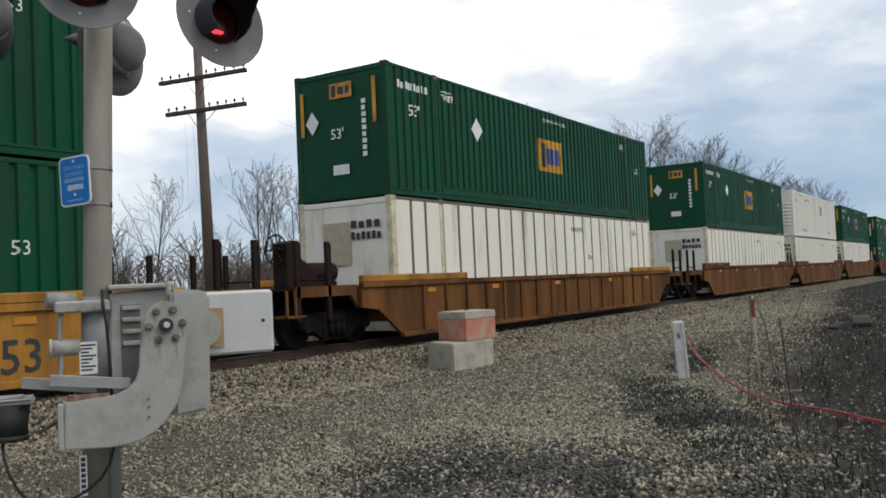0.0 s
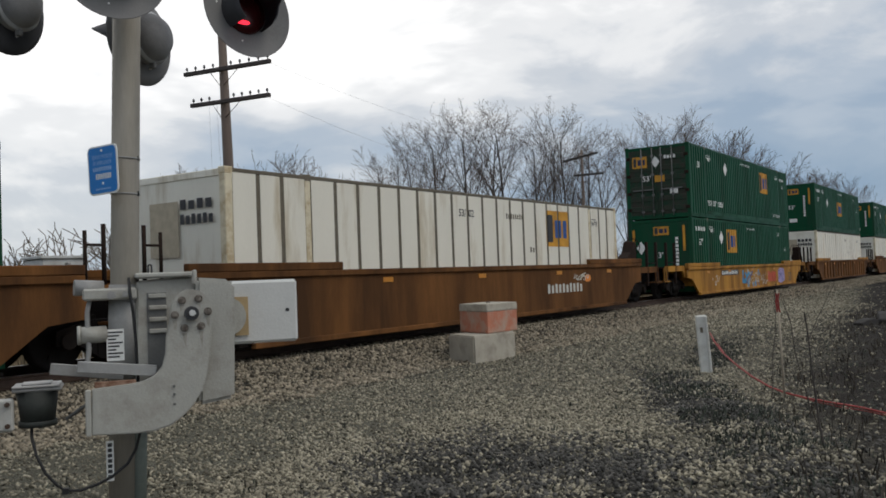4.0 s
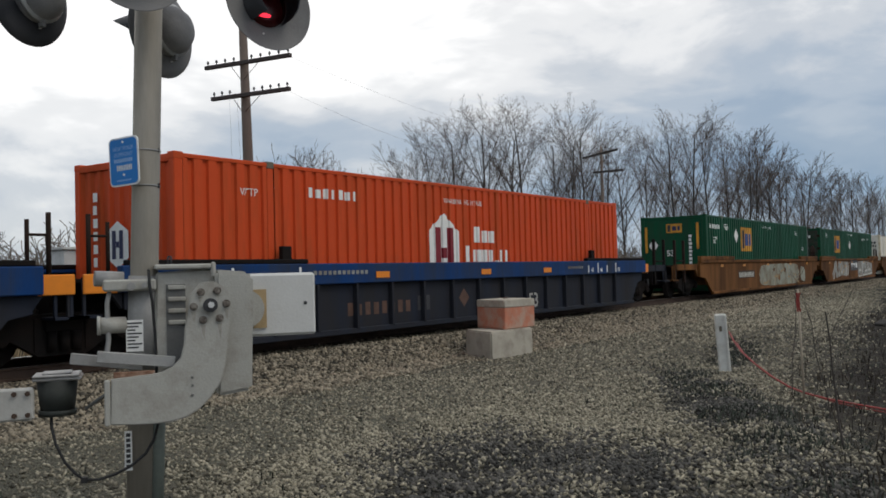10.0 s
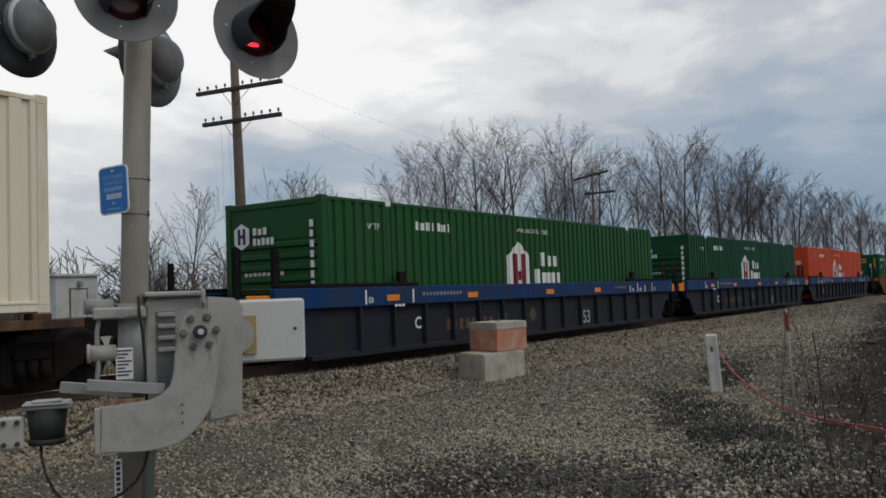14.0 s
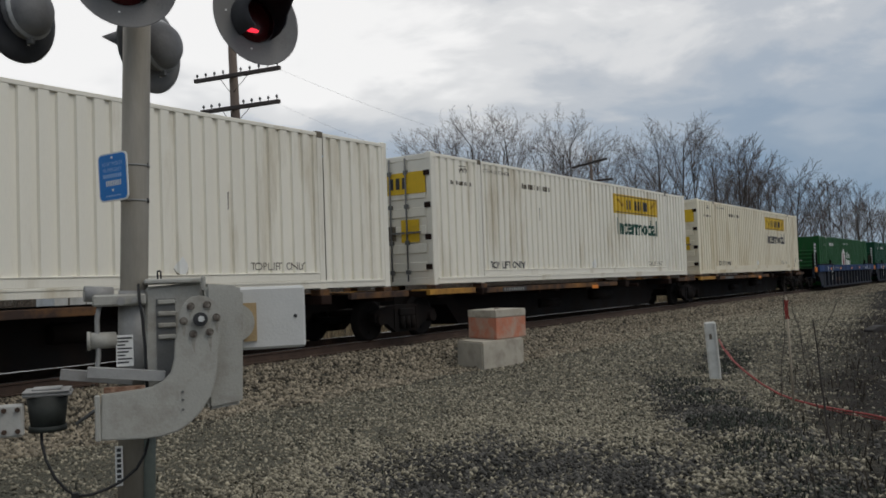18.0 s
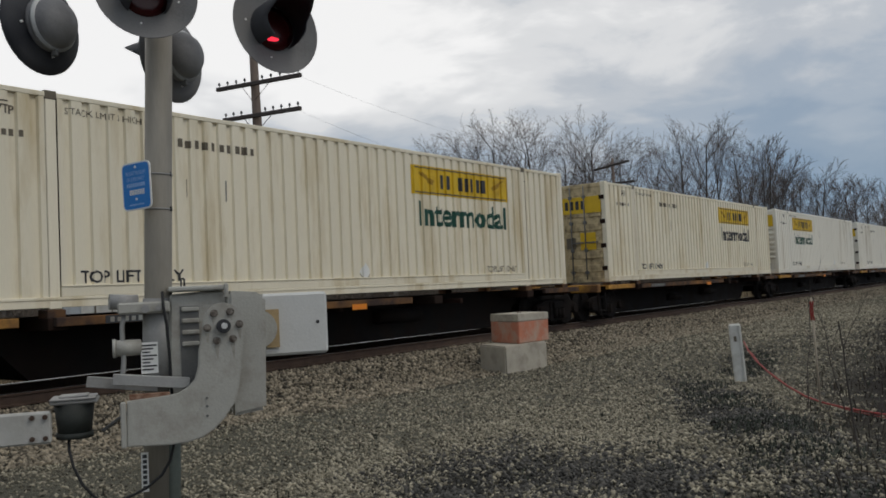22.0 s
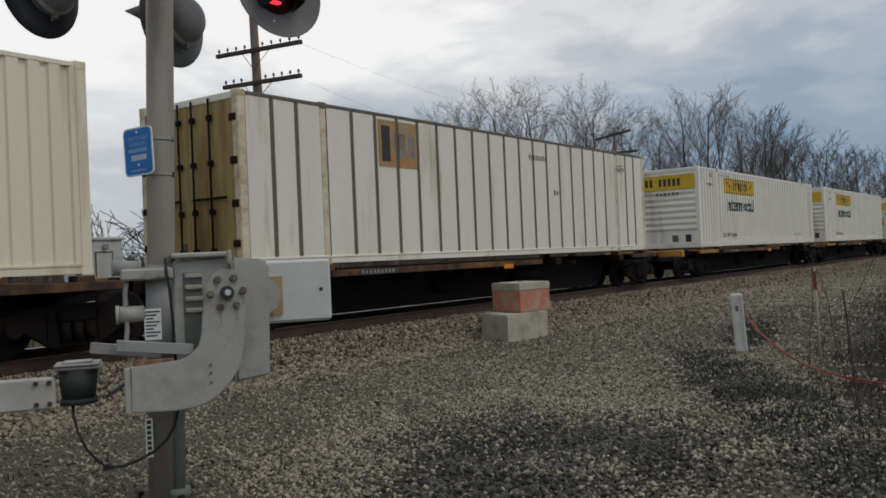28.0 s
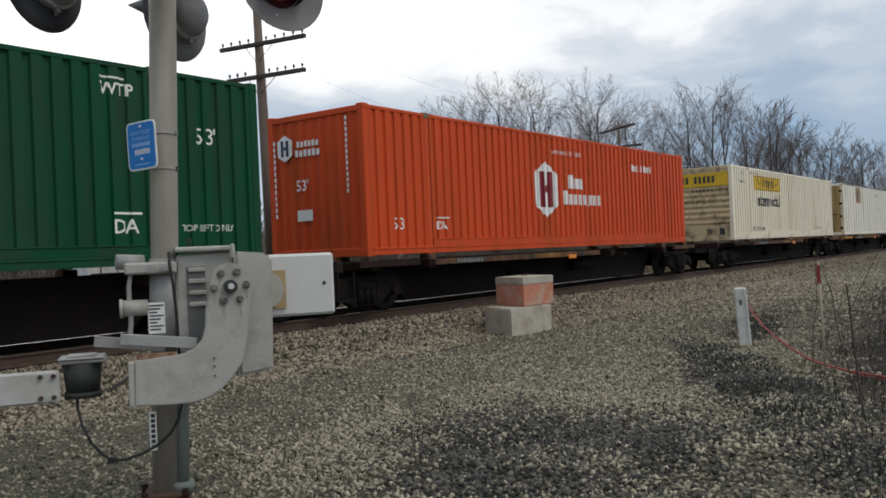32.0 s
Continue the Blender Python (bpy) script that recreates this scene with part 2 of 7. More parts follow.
MAST = mat("weathered_aluminium_mast", (0.36, 0.33, 0.28), 0.55, 0.2, var=0.18, scale=3, dirt=(0.205, 0.19, 0.16), dirt_amount=0.42, streak=True)
CAST = mat("cast_aluminium_grey", (0.395, 0.388, 0.352), 0.55, 0.1, var=0.10, scale=4, dirt=(0.30, 0.285, 0.25), dirt_amount=0.28, dirt_scale=4.0, bump=0.25)
# Casting grey with recess shade put in; also serves plain dark metal parts.
CAST_DARK = mat("shaded_casting", (0.14, 0.14, 0.135), 0.6, 0.1, var=0.2)
LAMP_BLACK = mat("lamp_black_paint", (0.018, 0.020, 0.026), 0.55, var=0.25, dirt=(0.06, 0.06, 0.065), dirt_amount=0.4)
DISC = mat("lamp_disc_grey", (0.15, 0.15, 0.152), 0.6, var=0.3, scale=3, dirt=(0.19, 0.185, 0.18), dirt_amount=0.4)
LAMP_GREY = mat("lamp_background_grey", (0.15, 0.15, 0.155), 0.6, var=0.25, scale=3, dirt=(0.3, 0.3, 0.3), dirt_amount=0.35)
LAMP_RED = mat("red_lamp_glass", (0.05, 0.004, 0.005), 0.25, var=0.1)
LAMP_LIT = mat("lit_red_diodes", (0.6, 0.02, 0.02), 0.3, var=0.1, emit=(1.0, 0.03, 0.06, 2.2))
SIGN_BLUE = mat("sign_blue", (0.012, 0.19, 0.56), 0.45, var=0.08)
PAPER = mat("white_marking", (0.76, 0.76, 0.73), 0.6, var=0.10, scale=8)
BLACK = mat("black_marking", (0.035, 0.035, 0.038), 0.6, var=0.2)
EMBLEM_BLUE = mat("emblem_blue", (0.018, 0.075, 0.27), 0.6, var=0.15)
NAVY = mat("navy_marking", (0.022, 0.026, 0.075), 0.6, var=0.15)
DEEP_GREEN = mat("deep_green_marking", (0.008, 0.062, 0.042), 0.6, var=0.15)
AMBER = mat("amber_panel", (0.62, 0.30, 0.022), 0.55, var=0.12, dirt=(0.35, 0.17, 0.03))
FADED_AMBER = mat("faded_amber_panel", (0.42, 0.22, 0.07), 0.6, var=0.25, dirt=(0.35, 0.30, 0.22))
YELLOW = mat("yellow_panel", (0.66, 0.43, 0.015), 0.5, var=0.08, dirt=(0.45, 0.28, 0.03), dirt_amount=0.2)
MAROON = mat("maroon_marking", (0.20, 0.012, 0.020), 0.6, var=0.15)
REFLECT = mat("orange_reflector", (0.75, 0.23, 0.015), 0.4, var=0.1)
WORN_REFLECT = mat("worn_reflector", (0.50, 0.20, 0.02), 0.5, var=0.25, dirt=(0.22, 0.09, 0.02), dirt_amount=0.2)
GRAF_GREY = mat("grey_sprayed_paint", (0.26, 0.27, 0.25), 0.6, var=0.25, dirt=(0.16, 0.10, 0.06))
GRAF_LIGHT = mat("pale_sprayed_paint", (0.55, 0.54, 0.48), 0.6, var=0.15)
GRAF_BLUE = mat("blue_sprayed_paint", (0.05, 0.25, 0.45), 0.6, var=0.3)
GRAF_DEEP = mat("deep_blue_sprayed_paint", (0.02, 0.06, 0.22), 0.6, var=0.3)
GRAF_LILAC = mat("lilac_sprayed_paint", (0.33, 0.27, 0.48), 0.6, var=0.25)
GRAF_RED = mat("red_sprayed_paint", (0.45, 0.06, 0.02), 0.6, var=0.25)
CONCRETE = mat("grey_concrete", (0.41, 0.375, 0.31), 0.85, var=0.16, scale=4, grain=70, bump=0.5, dirt=(0.28, 0.25, 0.20), dirt_amount=0.3, dirt_scale=3)
PINK = mat("faded_red_painted_concrete", (0.46, 0.175, 0.105), 0.8, var=0.18, scale=4, grain=70, bump=0.4, dirt=(0.42, 0.33, 0.26), dirt_amount=0.35, dirt_scale=3)
POST_WHITE = mat("white_marker_plastic", (0.66, 0.66, 0.62), 0.6, var=0.12, dirt=(0.35, 0.33, 0.28))
ORANGE_TAPE = mat("red_orange_plastic", (0.27, 0.036, 0.030), 0.55, var=0.2)
POLE_WOOD = mat("weathered_pole_wood", (0.125, 0.095, 0.078), 0.85, var=0.3, scale=3, grain=50, streak=True, bump=0.4)
ARM_WOOD = mat("dark_arm_wood", (0.060, 0.050, 0.046), 0.85, var=0.3)
GLASSY = mat("insulator_glass", (0.05, 0.05, 0.055), 0.3, var=0.1)
BARK = mat("winter_bark", (0.060, 0.051, 0.045), 0.9, var=0.3, scale=2, per_object=0.22)
TWIG = mat("winter_twigs", (0.115, 0.092, 0.080), 0.9, var=0.3, scale=1, per_object=0.22)
# Greyer than TWIG: the haze of distance is put into this colour.
FAR_TWIG = mat("haze_tinted_far_twigs", (0.12, 0.115, 0.120), 0.95, var=0.2, scale=0.3, per_object=0.15)
BRUSH = mat("brown_brush", (0.135, 0.110, 0.086), 0.9, var=0.3, scale=1, per_object=0.25)
DRY_GRASS = mat("dry_grass", (0.24, 0.185, 0.11), 0.9, var=0.3, island=True)
WEED = mat("low_grey_green_weeds", (0.045, 0.052, 0.040), 0.9, var=0.3, island=True)
STONE = mat("crushed_limestone", (0.225, 0.203, 0.150), 0.9, var=0.2, scale=9, island=True)
STONE_DARK = mat("dark_crushed_stone", (0.058, 0.055, 0.049), 0.85, var=0.25, scale=9, island=True)
# Oil stain, plus shade under the train put into the colour.
INNER = mat("oily_shaded_ballast", (0.050, 0.042, 0.034), 0.9, var=0.25, scale=9, island=True)
BALLAST = mat("ballast_stone", (0.205, 0.174, 0.126), 0.85, var=0.25, scale=9, island=True)
CABLE = mat("black_cable", (0.015, 0.015, 0.016), 0.6, var=0.2)
SHED = mat("shed_white_metal", (0.56, 0.57, 0.56), 0.6, var=0.08, dirt=(0.4, 0.4, 0.38))
DEBRIS = mat("dark_scrap_timber", (0.035, 0.032, 0.030), 0.9, var=0.3)

# ---------------------------------------------------------------- mesh helpers
def finish(name, bm, material, smooth=False):
    me = bpy.data.meshes.new(name)
    bm.normal_update()
    bm.to_mesh(me)
    bm.free()
    for m in (material if isinstance(material, (list, tuple)) else [material]):
        me.materials.append(m)
    if smooth:
        me.polygons.foreach_set("use_smooth", [True] * len(me.polygons))
    return me


def part(name, bm, material, parent, label="", at=None, smooth=False):
    """Links a bmesh, or a ready mesh, as one part under a thing or a part."""
    me = bm if isinstance(bm, bpy.types.Mesh) else finish(name, bm, material, smooth)
    ob = new(name, me)
    ob.parent = parent
    if at is not None:
        ob.matrix_basis = at
    if label:
        tagged(ob, label)
    return ob


def thing(name, label, category, m=None, group="", kind=""):
    e = new(name)
    e.empty_display_size = 0.2
    if m is not None:
        e.matrix_basis = m
    return tagged(e, label, category, group, kind)


def solid(name, bm, material, label, category, m=None, group="", kind="", smooth=False):
    ob = new(name, finish(name, bm, material, smooth))
    if m is not None:
        ob.matrix_basis = m
    return tagged(ob, label, category, group, kind)


def box(bm, x0, x1, y0, y1, z0, z1, bevel=0.0, mi=0):
    vs = [bm.verts.new((x, y, z)) for x in (x0, x1) for y in (y0, y1) for z in (z0, z1)]
    fs = [bm.faces.new([vs[i] for i in q]) for q in ((0, 1, 3, 2), (4, 6, 7, 5), (0, 4, 5, 1), (2, 3, 7, 6), (0, 2, 6, 4), (1, 5, 7, 3))]
    for f in fs:
        f.material_index = mi
    if bevel:
        es = list({e for f in fs for e in f.edges})
        bmesh.ops.bevel(bm, geom=es, offset=bevel, segments=1, affect="EDGES")
    return vs


def boxes(*list_of, bevel=0.0):
    bm = bmesh.new()
    for b in list_of:
        box(bm, *b, bevel=bevel)
    return bm


def tube(bm, a, b, r0, r1=None, n=8, cap=True):
    """A round bar from a to b."""
    r1 = r0 if r1 is None else r1
    a, b = Vector(a), Vector(b)
    d = (b - a).normalized()
    u = d.orthogonal().normalized()
    v = d.cross(u)
    ring = [[bm.verts.new(p + (u * math.cos(k * 2 * math.pi / n) + v * math.sin(k * 2 * math.pi / n)) * r) for k in range(n)] for p, r in ((a, r0), (b, r1))]
    for k in range(n):
        f = bm.faces.new((ring[0][k], ring[0][(k + 1) % n], ring[1][(k + 1) % n], ring[1][k]))
        f.smooth = True
    if cap:
        bm.faces.new(ring[0][::-1])
        bm.faces.new(ring[1])


def tubes(*rows, n=8):
    bm = bmesh.new()
    for r in rows:
        tube(bm, *r, n=n)
    return bm


def path_tube(bm, pts, r, n=6):
    """One bent round bar through the points."""
    pts = [Vector(p) for p in pts]
    rings = []
    for k, p in enumerate(pts):
        d = (pts[min(k + 1, len(pts) - 1)] - pts[max(k - 1, 0)]).normalized()
        u = d.cross(Vector((0.31, 0.27, 0.91))).normalized()
        v = d.cross(u)
        rings.append([bm.verts.new(p + (u * math.cos(a) + v * math.sin(a)) * r) for a in (2 * math.pi * j / n for j in range(n))])
    for p, q in zip(rings, rings[1:]):
        for j in range(n):
            bm.faces.new((p[j], p[(j + 1) % n], q[(j + 1) % n], q[j])).smooth = True
    bm.faces.new(rings[0][::-1])
    bm.faces.new(rings[-1])
    bmesh.ops.recalc_face_normals(bm, faces=bm.faces[:])


def prism(bm, outline, y0, y1):
    """An outline of (x, z) between two depths."""
    a = [bm.verts.new((x, y0, z)) for x, z in outline]
    b = [bm.verts.new((x, y1, z)) for x, z in outline]
    bm.faces.new(a)
    bm.faces.new(b[::-1])
    n = len(outline)
    for k in range(n):
        bm.faces.new((a[(k + 1) % n], a[k], b[k], b[(k + 1) % n]))
    bmesh.ops.recalc_face_normals(bm, faces=bm.faces[:])
    return bm


def lathe(bm, profile, n=24):
    """Profile of (radius, along) turned about the x axis."""
    rings = []
    for r, x in profile:
        rings.append([bm.verts.new((x, r * math.cos(k * 2 * math.pi / n), r * math.sin(k * 2 * math.pi / n))) for k in range(n)])
    for p, q in zip(rings, rings[1:]):
        for k in range(n):
            f = bm.faces.new((p[k], p[(k + 1) % n], q[(k + 1) % n], q[k]))
            f.smooth = True
    bmesh.ops.remove_doubles(bm, verts=bm.verts[:], dist=0.0005)
    bmesh.ops.recalc_face_normals(bm, faces=bm.faces[:])
    return bm


def lettering(text, size, bold=0.0):
    """A flat mesh of letters in the xz plane that faces -y, lower left corner at the origin."""
    cu = bpy.data.curves.new("letters", "FONT")
    cu.body, cu.size, cu.offset, cu.resolution_u = text, size, bold, 2
    ob = bpy.data.objects.new("letters", cu)
    scene.collection.objects.link(ob)
    dg = bpy.context.evaluated_depsgraph_get()
    me = bpy.data.meshes.new_from_object(ob.evaluated_get(dg))
    bpy.data.objects.remove(ob)
    bpy.data.curves.remove(cu)
    bm = bmesh.new()
    bm.from_mesh(me)
    bpy.data.meshes.remove(me)
    xs = [v.co.x for v in bm.verts]
    ys = [v.co.y for v in bm.verts]
    for v in bm.verts:
        v.co = Vector((v.co.x - min(xs), 0, v.co.y - min(ys)))
    bmesh.ops.triangulate(bm, faces=bm.faces[:])
    for f in bm.faces:
        f.normal_update()
        if f.normal.y > 0:
            f.normal_flip()
    return bm


def fitted(bm, width, height):
    """Scales flat letters to a width and a height."""
    w, h = max(v.co.x for v in bm.verts), max(v.co.z for v in bm.verts)
    for v in bm.verts:
        v.co.x *= width / w
        v.co.z *= height / h
    return bm


def plates(*quads):
    """Flat quads (x0, x1, z0, z1) in the xz plane that face -y."""
    bm = bmesh.new()
    for x0, x1, z0, z1 in quads:
        bm.faces.new([bm.verts.new((x, 0, z)) for x, z in ((x0, z0), (x1, z0), (x1, z1), (x0, z1))])
    return bm


def polygons(*outlines):
    bm = bmesh.new()
    for o in outlines:
        f = bm.faces.new([bm.verts.new((x, 0, z)) for x, z in o])
        f.normal_update()
        if f.normal.y > 0:
            f.normal_flip()
    return bm


def bars(text_width, height, count, gap=0.25):
    """Unreadable writing: a row of plain bars."""
    w = text_width / count
    return plates(*[(k * w, k * w + w * (1 - gap), 0, height) for k in range(count)])

# ---------------------------------------------------------------- ground, track
def bed_z(y):
    """Height of the ballast bed across the track."""
    a = abs(y - TRACK_Y)
    return 0.27 * max(0.0, min(1.0, (2.75 - a) / 1.15))


def ground_z(x, y):
    near = max(0.0, 1 - math.hypot(x, y) / 60)
    lump = noise.noise((x * 0.33, y * 0.33, 0)) * 0.07 + noise.noise((x * 1.3, y * 1.3, 4)) * 0.022
    soil = max(0.0, min(1.0, (5.6 - y) / 1.5)) * max(0.0, min(1.0, (x - 4) / 3))
    flat = max(0.0, 1 - bed_z(y) / 0.1)
    u, v = ((x - 9.2) * 0.866 + (y - 2.8) * 0.5) / 3.6, (-(x - 9.2) * 0.5 + (y - 2.8) * 0.866) / 0.75
    lump += 0.11 * math.exp(-u * u - v * v)
    bank = 0.02 * max(0.0, -(y - 2.0)) * max(0.0, min(1.0, (x - 12) / 6))
    return bed_z(y) + lump * near * flat * (0.45 + 0.75 * soil) + min(bank, 0.5) - (0.15 * min(1, max(0, (y - 15) / 4)))


def steps(*spans):
    out = []
    for a, b, n in spans:
        out += [a + (b - a) * k / n for k in range(n)]
    return out + [spans[-1][1]]


# darker patches of soil: centre x, y, half length, half width, turn
PATCHES = [(5.95, 3.75, 1.6, 0.95, 24), (6.4, 2.6, 1.0, 0.46, 20), (9.2, 2.80, 3.5, 0.46, 30), (16.5, 5.0, 2.0, 0.35, 15)]


def ground_material():
    m = bpy.data.materials.new("gravel_soil_and_dry_grass")
    m.use_nodes = True
    nt = m.node_tree
    N, Lk = nt.nodes.new, nt.links.new
    b = nt.nodes["Principled BSDF"]
    b.inputs["Roughness"].default_value, b.inputs["Specular IOR Level"].default_value = 0.95, 0.2
    co = N("ShaderNodeTexCoord")

    def tex(scale, detail=6.0, rough=0.6):
        n = N("ShaderNodeTexNoise")
        n.inputs["Scale"].default_value, n.inputs["Detail"].default_value, n.inputs["Roughness"].default_value = scale, detail, rough
        Lk(co.outputs["Object"], n.inputs["Vector"])
        return n.outputs[0]

    def ramp(src, *stops):
        r = N("ShaderNodeValToRGB")
        while len(r.color_ramp.elements) < len(stops):
            r.color_ramp.elements.new(0.5)
        for e, (p, c) in zip(r.color_ramp.elements, stops):
            e.position, e.color = p, (*c, 1)
        Lk(src, r.inputs[0])
        return r.outputs[0]

    def mix(f, a, c):
        n = N("ShaderNodeMixRGB")
        for s, v in zip(n.inputs, (f, a, c)):
            Lk(v, s)
        return n.outputs[0]

    def math_(op, a, c=None, k=None):
        n = N("ShaderNodeMath")
        n.operation = op
        Lk(a, n.inputs[0])
        if c is not None:
            Lk(c, n.inputs[1])
        if k is not None:
            n.inputs[1].default_value = k
        return n.outputs[0]

    pebble = N("ShaderNodeTexVoronoi")
    pebble.inputs["Scale"].default_value = 48.0
    Lk(co.outputs["Object"], pebble.inputs["Vector"])
    cells = N("ShaderNodeSeparateColor")
    Lk(pebble.outputs["Color"], cells.inputs[0])
    gravel = ramp(cells.outputs[0], (0.0, (0.048, 0.045, 0.036)), (0.5, (0.108, 0.100, 0.076)), (1.0, (0.200, 0.184, 0.140)))
    soil = ramp(tex(7.0), (0.3, (0.012, 0.012, 0.010)), (0.62, (0.030, 0.028, 0.024)), (0.8, (0.065, 0.060, 0.050)))
    straw = ramp(tex(2.2), (0.3, (0.013, 0.011, 0.009)), (0.55, (0.027, 0.022, 0.017)), (0.75, (0.052, 0.041, 0.029)))
    xyz = N("ShaderNodeSeparateXYZ")
    Lk(co.outputs["Object"], xyz.inputs[0])
    wander = math_("MULTIPLY", math_("SUBTRACT", tex(0.55), k=0.5), k=3.0)
    edge = math_("ADD", xyz.outputs[1], wander)

    def span(src, a, c):
        r = N("ShaderNodeMapRange")
        r.inputs["From Min"].default_value, r.inputs["From Max"].default_value = a, c
        Lk(src, r.inputs["Value"])
        return r.outputs[0]

    ragged = math_("MULTIPLY", math_("SUBTRACT", tex(1.1), k=0.5), k=2.4)

    def patch_mask(cx, cy, rx, ry, turn):
        mp, ln = N("ShaderNodeMapping"), N("ShaderNodeVectorMath")
        mp.vector_type = "TEXTURE"
        mp.inputs["Location"].default_value = (cx, cy, 0)
        mp.inputs["Rotation"].default_value = (0, 0, radians(turn))
        mp.inputs["Scale"].default_value = (rx, ry, 1)
        ln.operation = "LENGTH"
        Lk(co.outputs["Object"], mp.inputs[0])
        Lk(mp.outputs[0], ln.inputs[0])
        return span(math_("ADD", ln.outputs["Value"], ragged), 1.7, 0.5)
    dark = None
    for row in PATCHES:
        one = patch_mask(*row)
        dark = one if dark is None else math_("MAXIMUM", dark, one)
    grit = N("ShaderNodeTexVoronoi")
    grit.inputs["Scale"].default_value = 115.0
    Lk(co.outputs["Object"], grit.inputs["Vector"])
    grains = N("ShaderNodeSeparateColor")
    Lk(grit.outputs["Color"], grains.inputs[0])
    fine = ramp(grains.outputs[0], (0.0, (0.050, 0.048, 0.037)), (0.5, (0.106, 0.101, 0.077)), (1.0, (0.185, 0.175, 0.135)))
    lane_mid = math_("ABSOLUTE", math_("SUBTRACT", math_("ADD", xyz.outputs[1], ragged), k=7.0))
    trodden = math_("MULTIPLY", span(lane_mid, 1.8, 1.0), span(xyz.outputs[0], 11.5, 8.0))
    earth = math_("MULTIPLY", math_("MULTIPLY", span(xyz.outputs[0], 13.0, 20.0), span(edge, 7.2, 5.4)), k=0.55)
    col = mix(earth, mix(dark, mix(trodden, gravel, fine), soil), soil)
    far_line = math_("ADD", math_("MULTIPLY", xyz.outputs[0], k=0.13), k=1.4)
    near_line = math_("SUBTRACT", math_("MULTIPLY", xyz.outputs[0], k=0.4), k=1.35)
    bank = math_("SUBTRACT", edge, math_("MINIMUM", far_line, near_line))
    col = mix(span(bank, 0.5, -0.9), col, straw)
    col = mix(span(edge, 16.5, 18.5), col, straw)
    # Near-black bed strip: the shade under the train is painted into the ground.
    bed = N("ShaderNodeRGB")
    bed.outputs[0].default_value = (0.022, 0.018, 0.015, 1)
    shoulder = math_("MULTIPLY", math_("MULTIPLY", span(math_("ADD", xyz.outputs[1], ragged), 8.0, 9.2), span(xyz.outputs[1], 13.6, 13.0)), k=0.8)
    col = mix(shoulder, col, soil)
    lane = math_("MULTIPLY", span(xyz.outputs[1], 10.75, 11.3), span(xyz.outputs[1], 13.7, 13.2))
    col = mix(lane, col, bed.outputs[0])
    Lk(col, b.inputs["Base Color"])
    bp = N("ShaderNodeBump")
    bp.inputs["Strength"].default_value, bp.inputs["Distance"].default_value = 0.9, 0.03
    Lk(math_("SUBTRACT", tex(24.0), pebble.outputs["Distance"]), bp.inputs["Height"])
    Lk(bp.outputs[0], b.inputs["Normal"])
    return m


def build_ground():
    xs = steps((-3000, -300, 4), (-300, -40, 5), (-40, -4, 12), (-4, 34, 110), (34, 70, 24), (70, 300, 16), (300, 3500, 6))
    ys = steps((-3000, -300, 4), (-300, -20, 6), (-20, -2, 12), (-2, 9, 44), (9, 16, 42), (16, 60, 22), (60, 300, 8), (300, 3500, 6))
    verts = [(x, y, ground_z(x, y)) for x in xs for y in ys]
    n = len(ys)
    faces = [(i * n + j, (i + 1) * n + j, (i + 1) * n + j + 1, i * n + j + 1) for i in range(len(xs) - 1) for j in range(n - 1)]
    me = bpy.data.meshes.new("ground")
    me.from_pydata(verts, [], faces)
    me.materials.append(ground_material())
    me.polygons.foreach_set("use_smooth", [True] * len(faces))
    tagged(new("ground", me), "gravel and dark soil ground with dry grass beyond", "ground", kind="structure")


build_ground()


def scatter_stones(name, label, material, spots, lo, hi, sink=0.25):
    """Angular stones, one mesh: an octahedron with shifted corners for each spot (x, y, z)."""
    rng = np.random.default_rng(len(spots))
    n = len(spots)
    unit = np.array([(1, 0, 0), (0, 1, 0), (-1, 0, 0), (0, -1, 0), (0.3, 0.2, 0.75), (-0.1, -0.2, -0.7)], float)
    r = lo + (hi - lo) * rng.random((n, 1, 1)) ** 1.7
    pts = unit[None] * (0.65 + 0.6 * rng.random((n, 6, 1))) + rng.normal(0, 0.16, (n, 6, 3))
    a = rng.random(n) * 2 * np.pi
    c, s = np.cos(a)[:, None], np.sin(a)[:, None]
    x, y = pts[..., 0] * c - pts[..., 1] * s, pts[..., 0] * s + pts[..., 1] * c
    tilt = rng.normal(0, 0.35, (n, 2, 1))
    z = pts[..., 2] + tilt[:, 0] * x + tilt[:, 1] * y
    pts = np.stack([x, y, z], -1) * r
    pts += np.asarray(spots)[:, None, :] + np.array([0, 0, 1]) * r * (0.5 - sink)
    tri = np.array([(0, 1, 4), (1, 2, 4), (2, 3, 4), (3, 0, 4), (1, 0, 5), (2, 1, 5), (3, 2, 5), (0, 3, 5)])
    idx = (tri[None] + (np.arange(n) * 6)[:, None, None]).reshape(-1)
    me = bpy.data.meshes.new(name)
    me.vertices.add(n * 6)
    me.vertices.foreach_set("co", pts.reshape(-1))
    m = len(idx) // 3
    me.loops.add(m * 3)
    me.loops.foreach_set("vertex_index", idx)
    me.polygons.add(m)
    me.polygons.foreach_set("loop_start", np.arange(m) * 3)
    me.polygons.foreach_set("loop_total", np.full(m, 3))
    me.update(calc_edges=True)
    me.materials.append(material)
    tagged(new(name, me), label, "stones", kind="stuff")


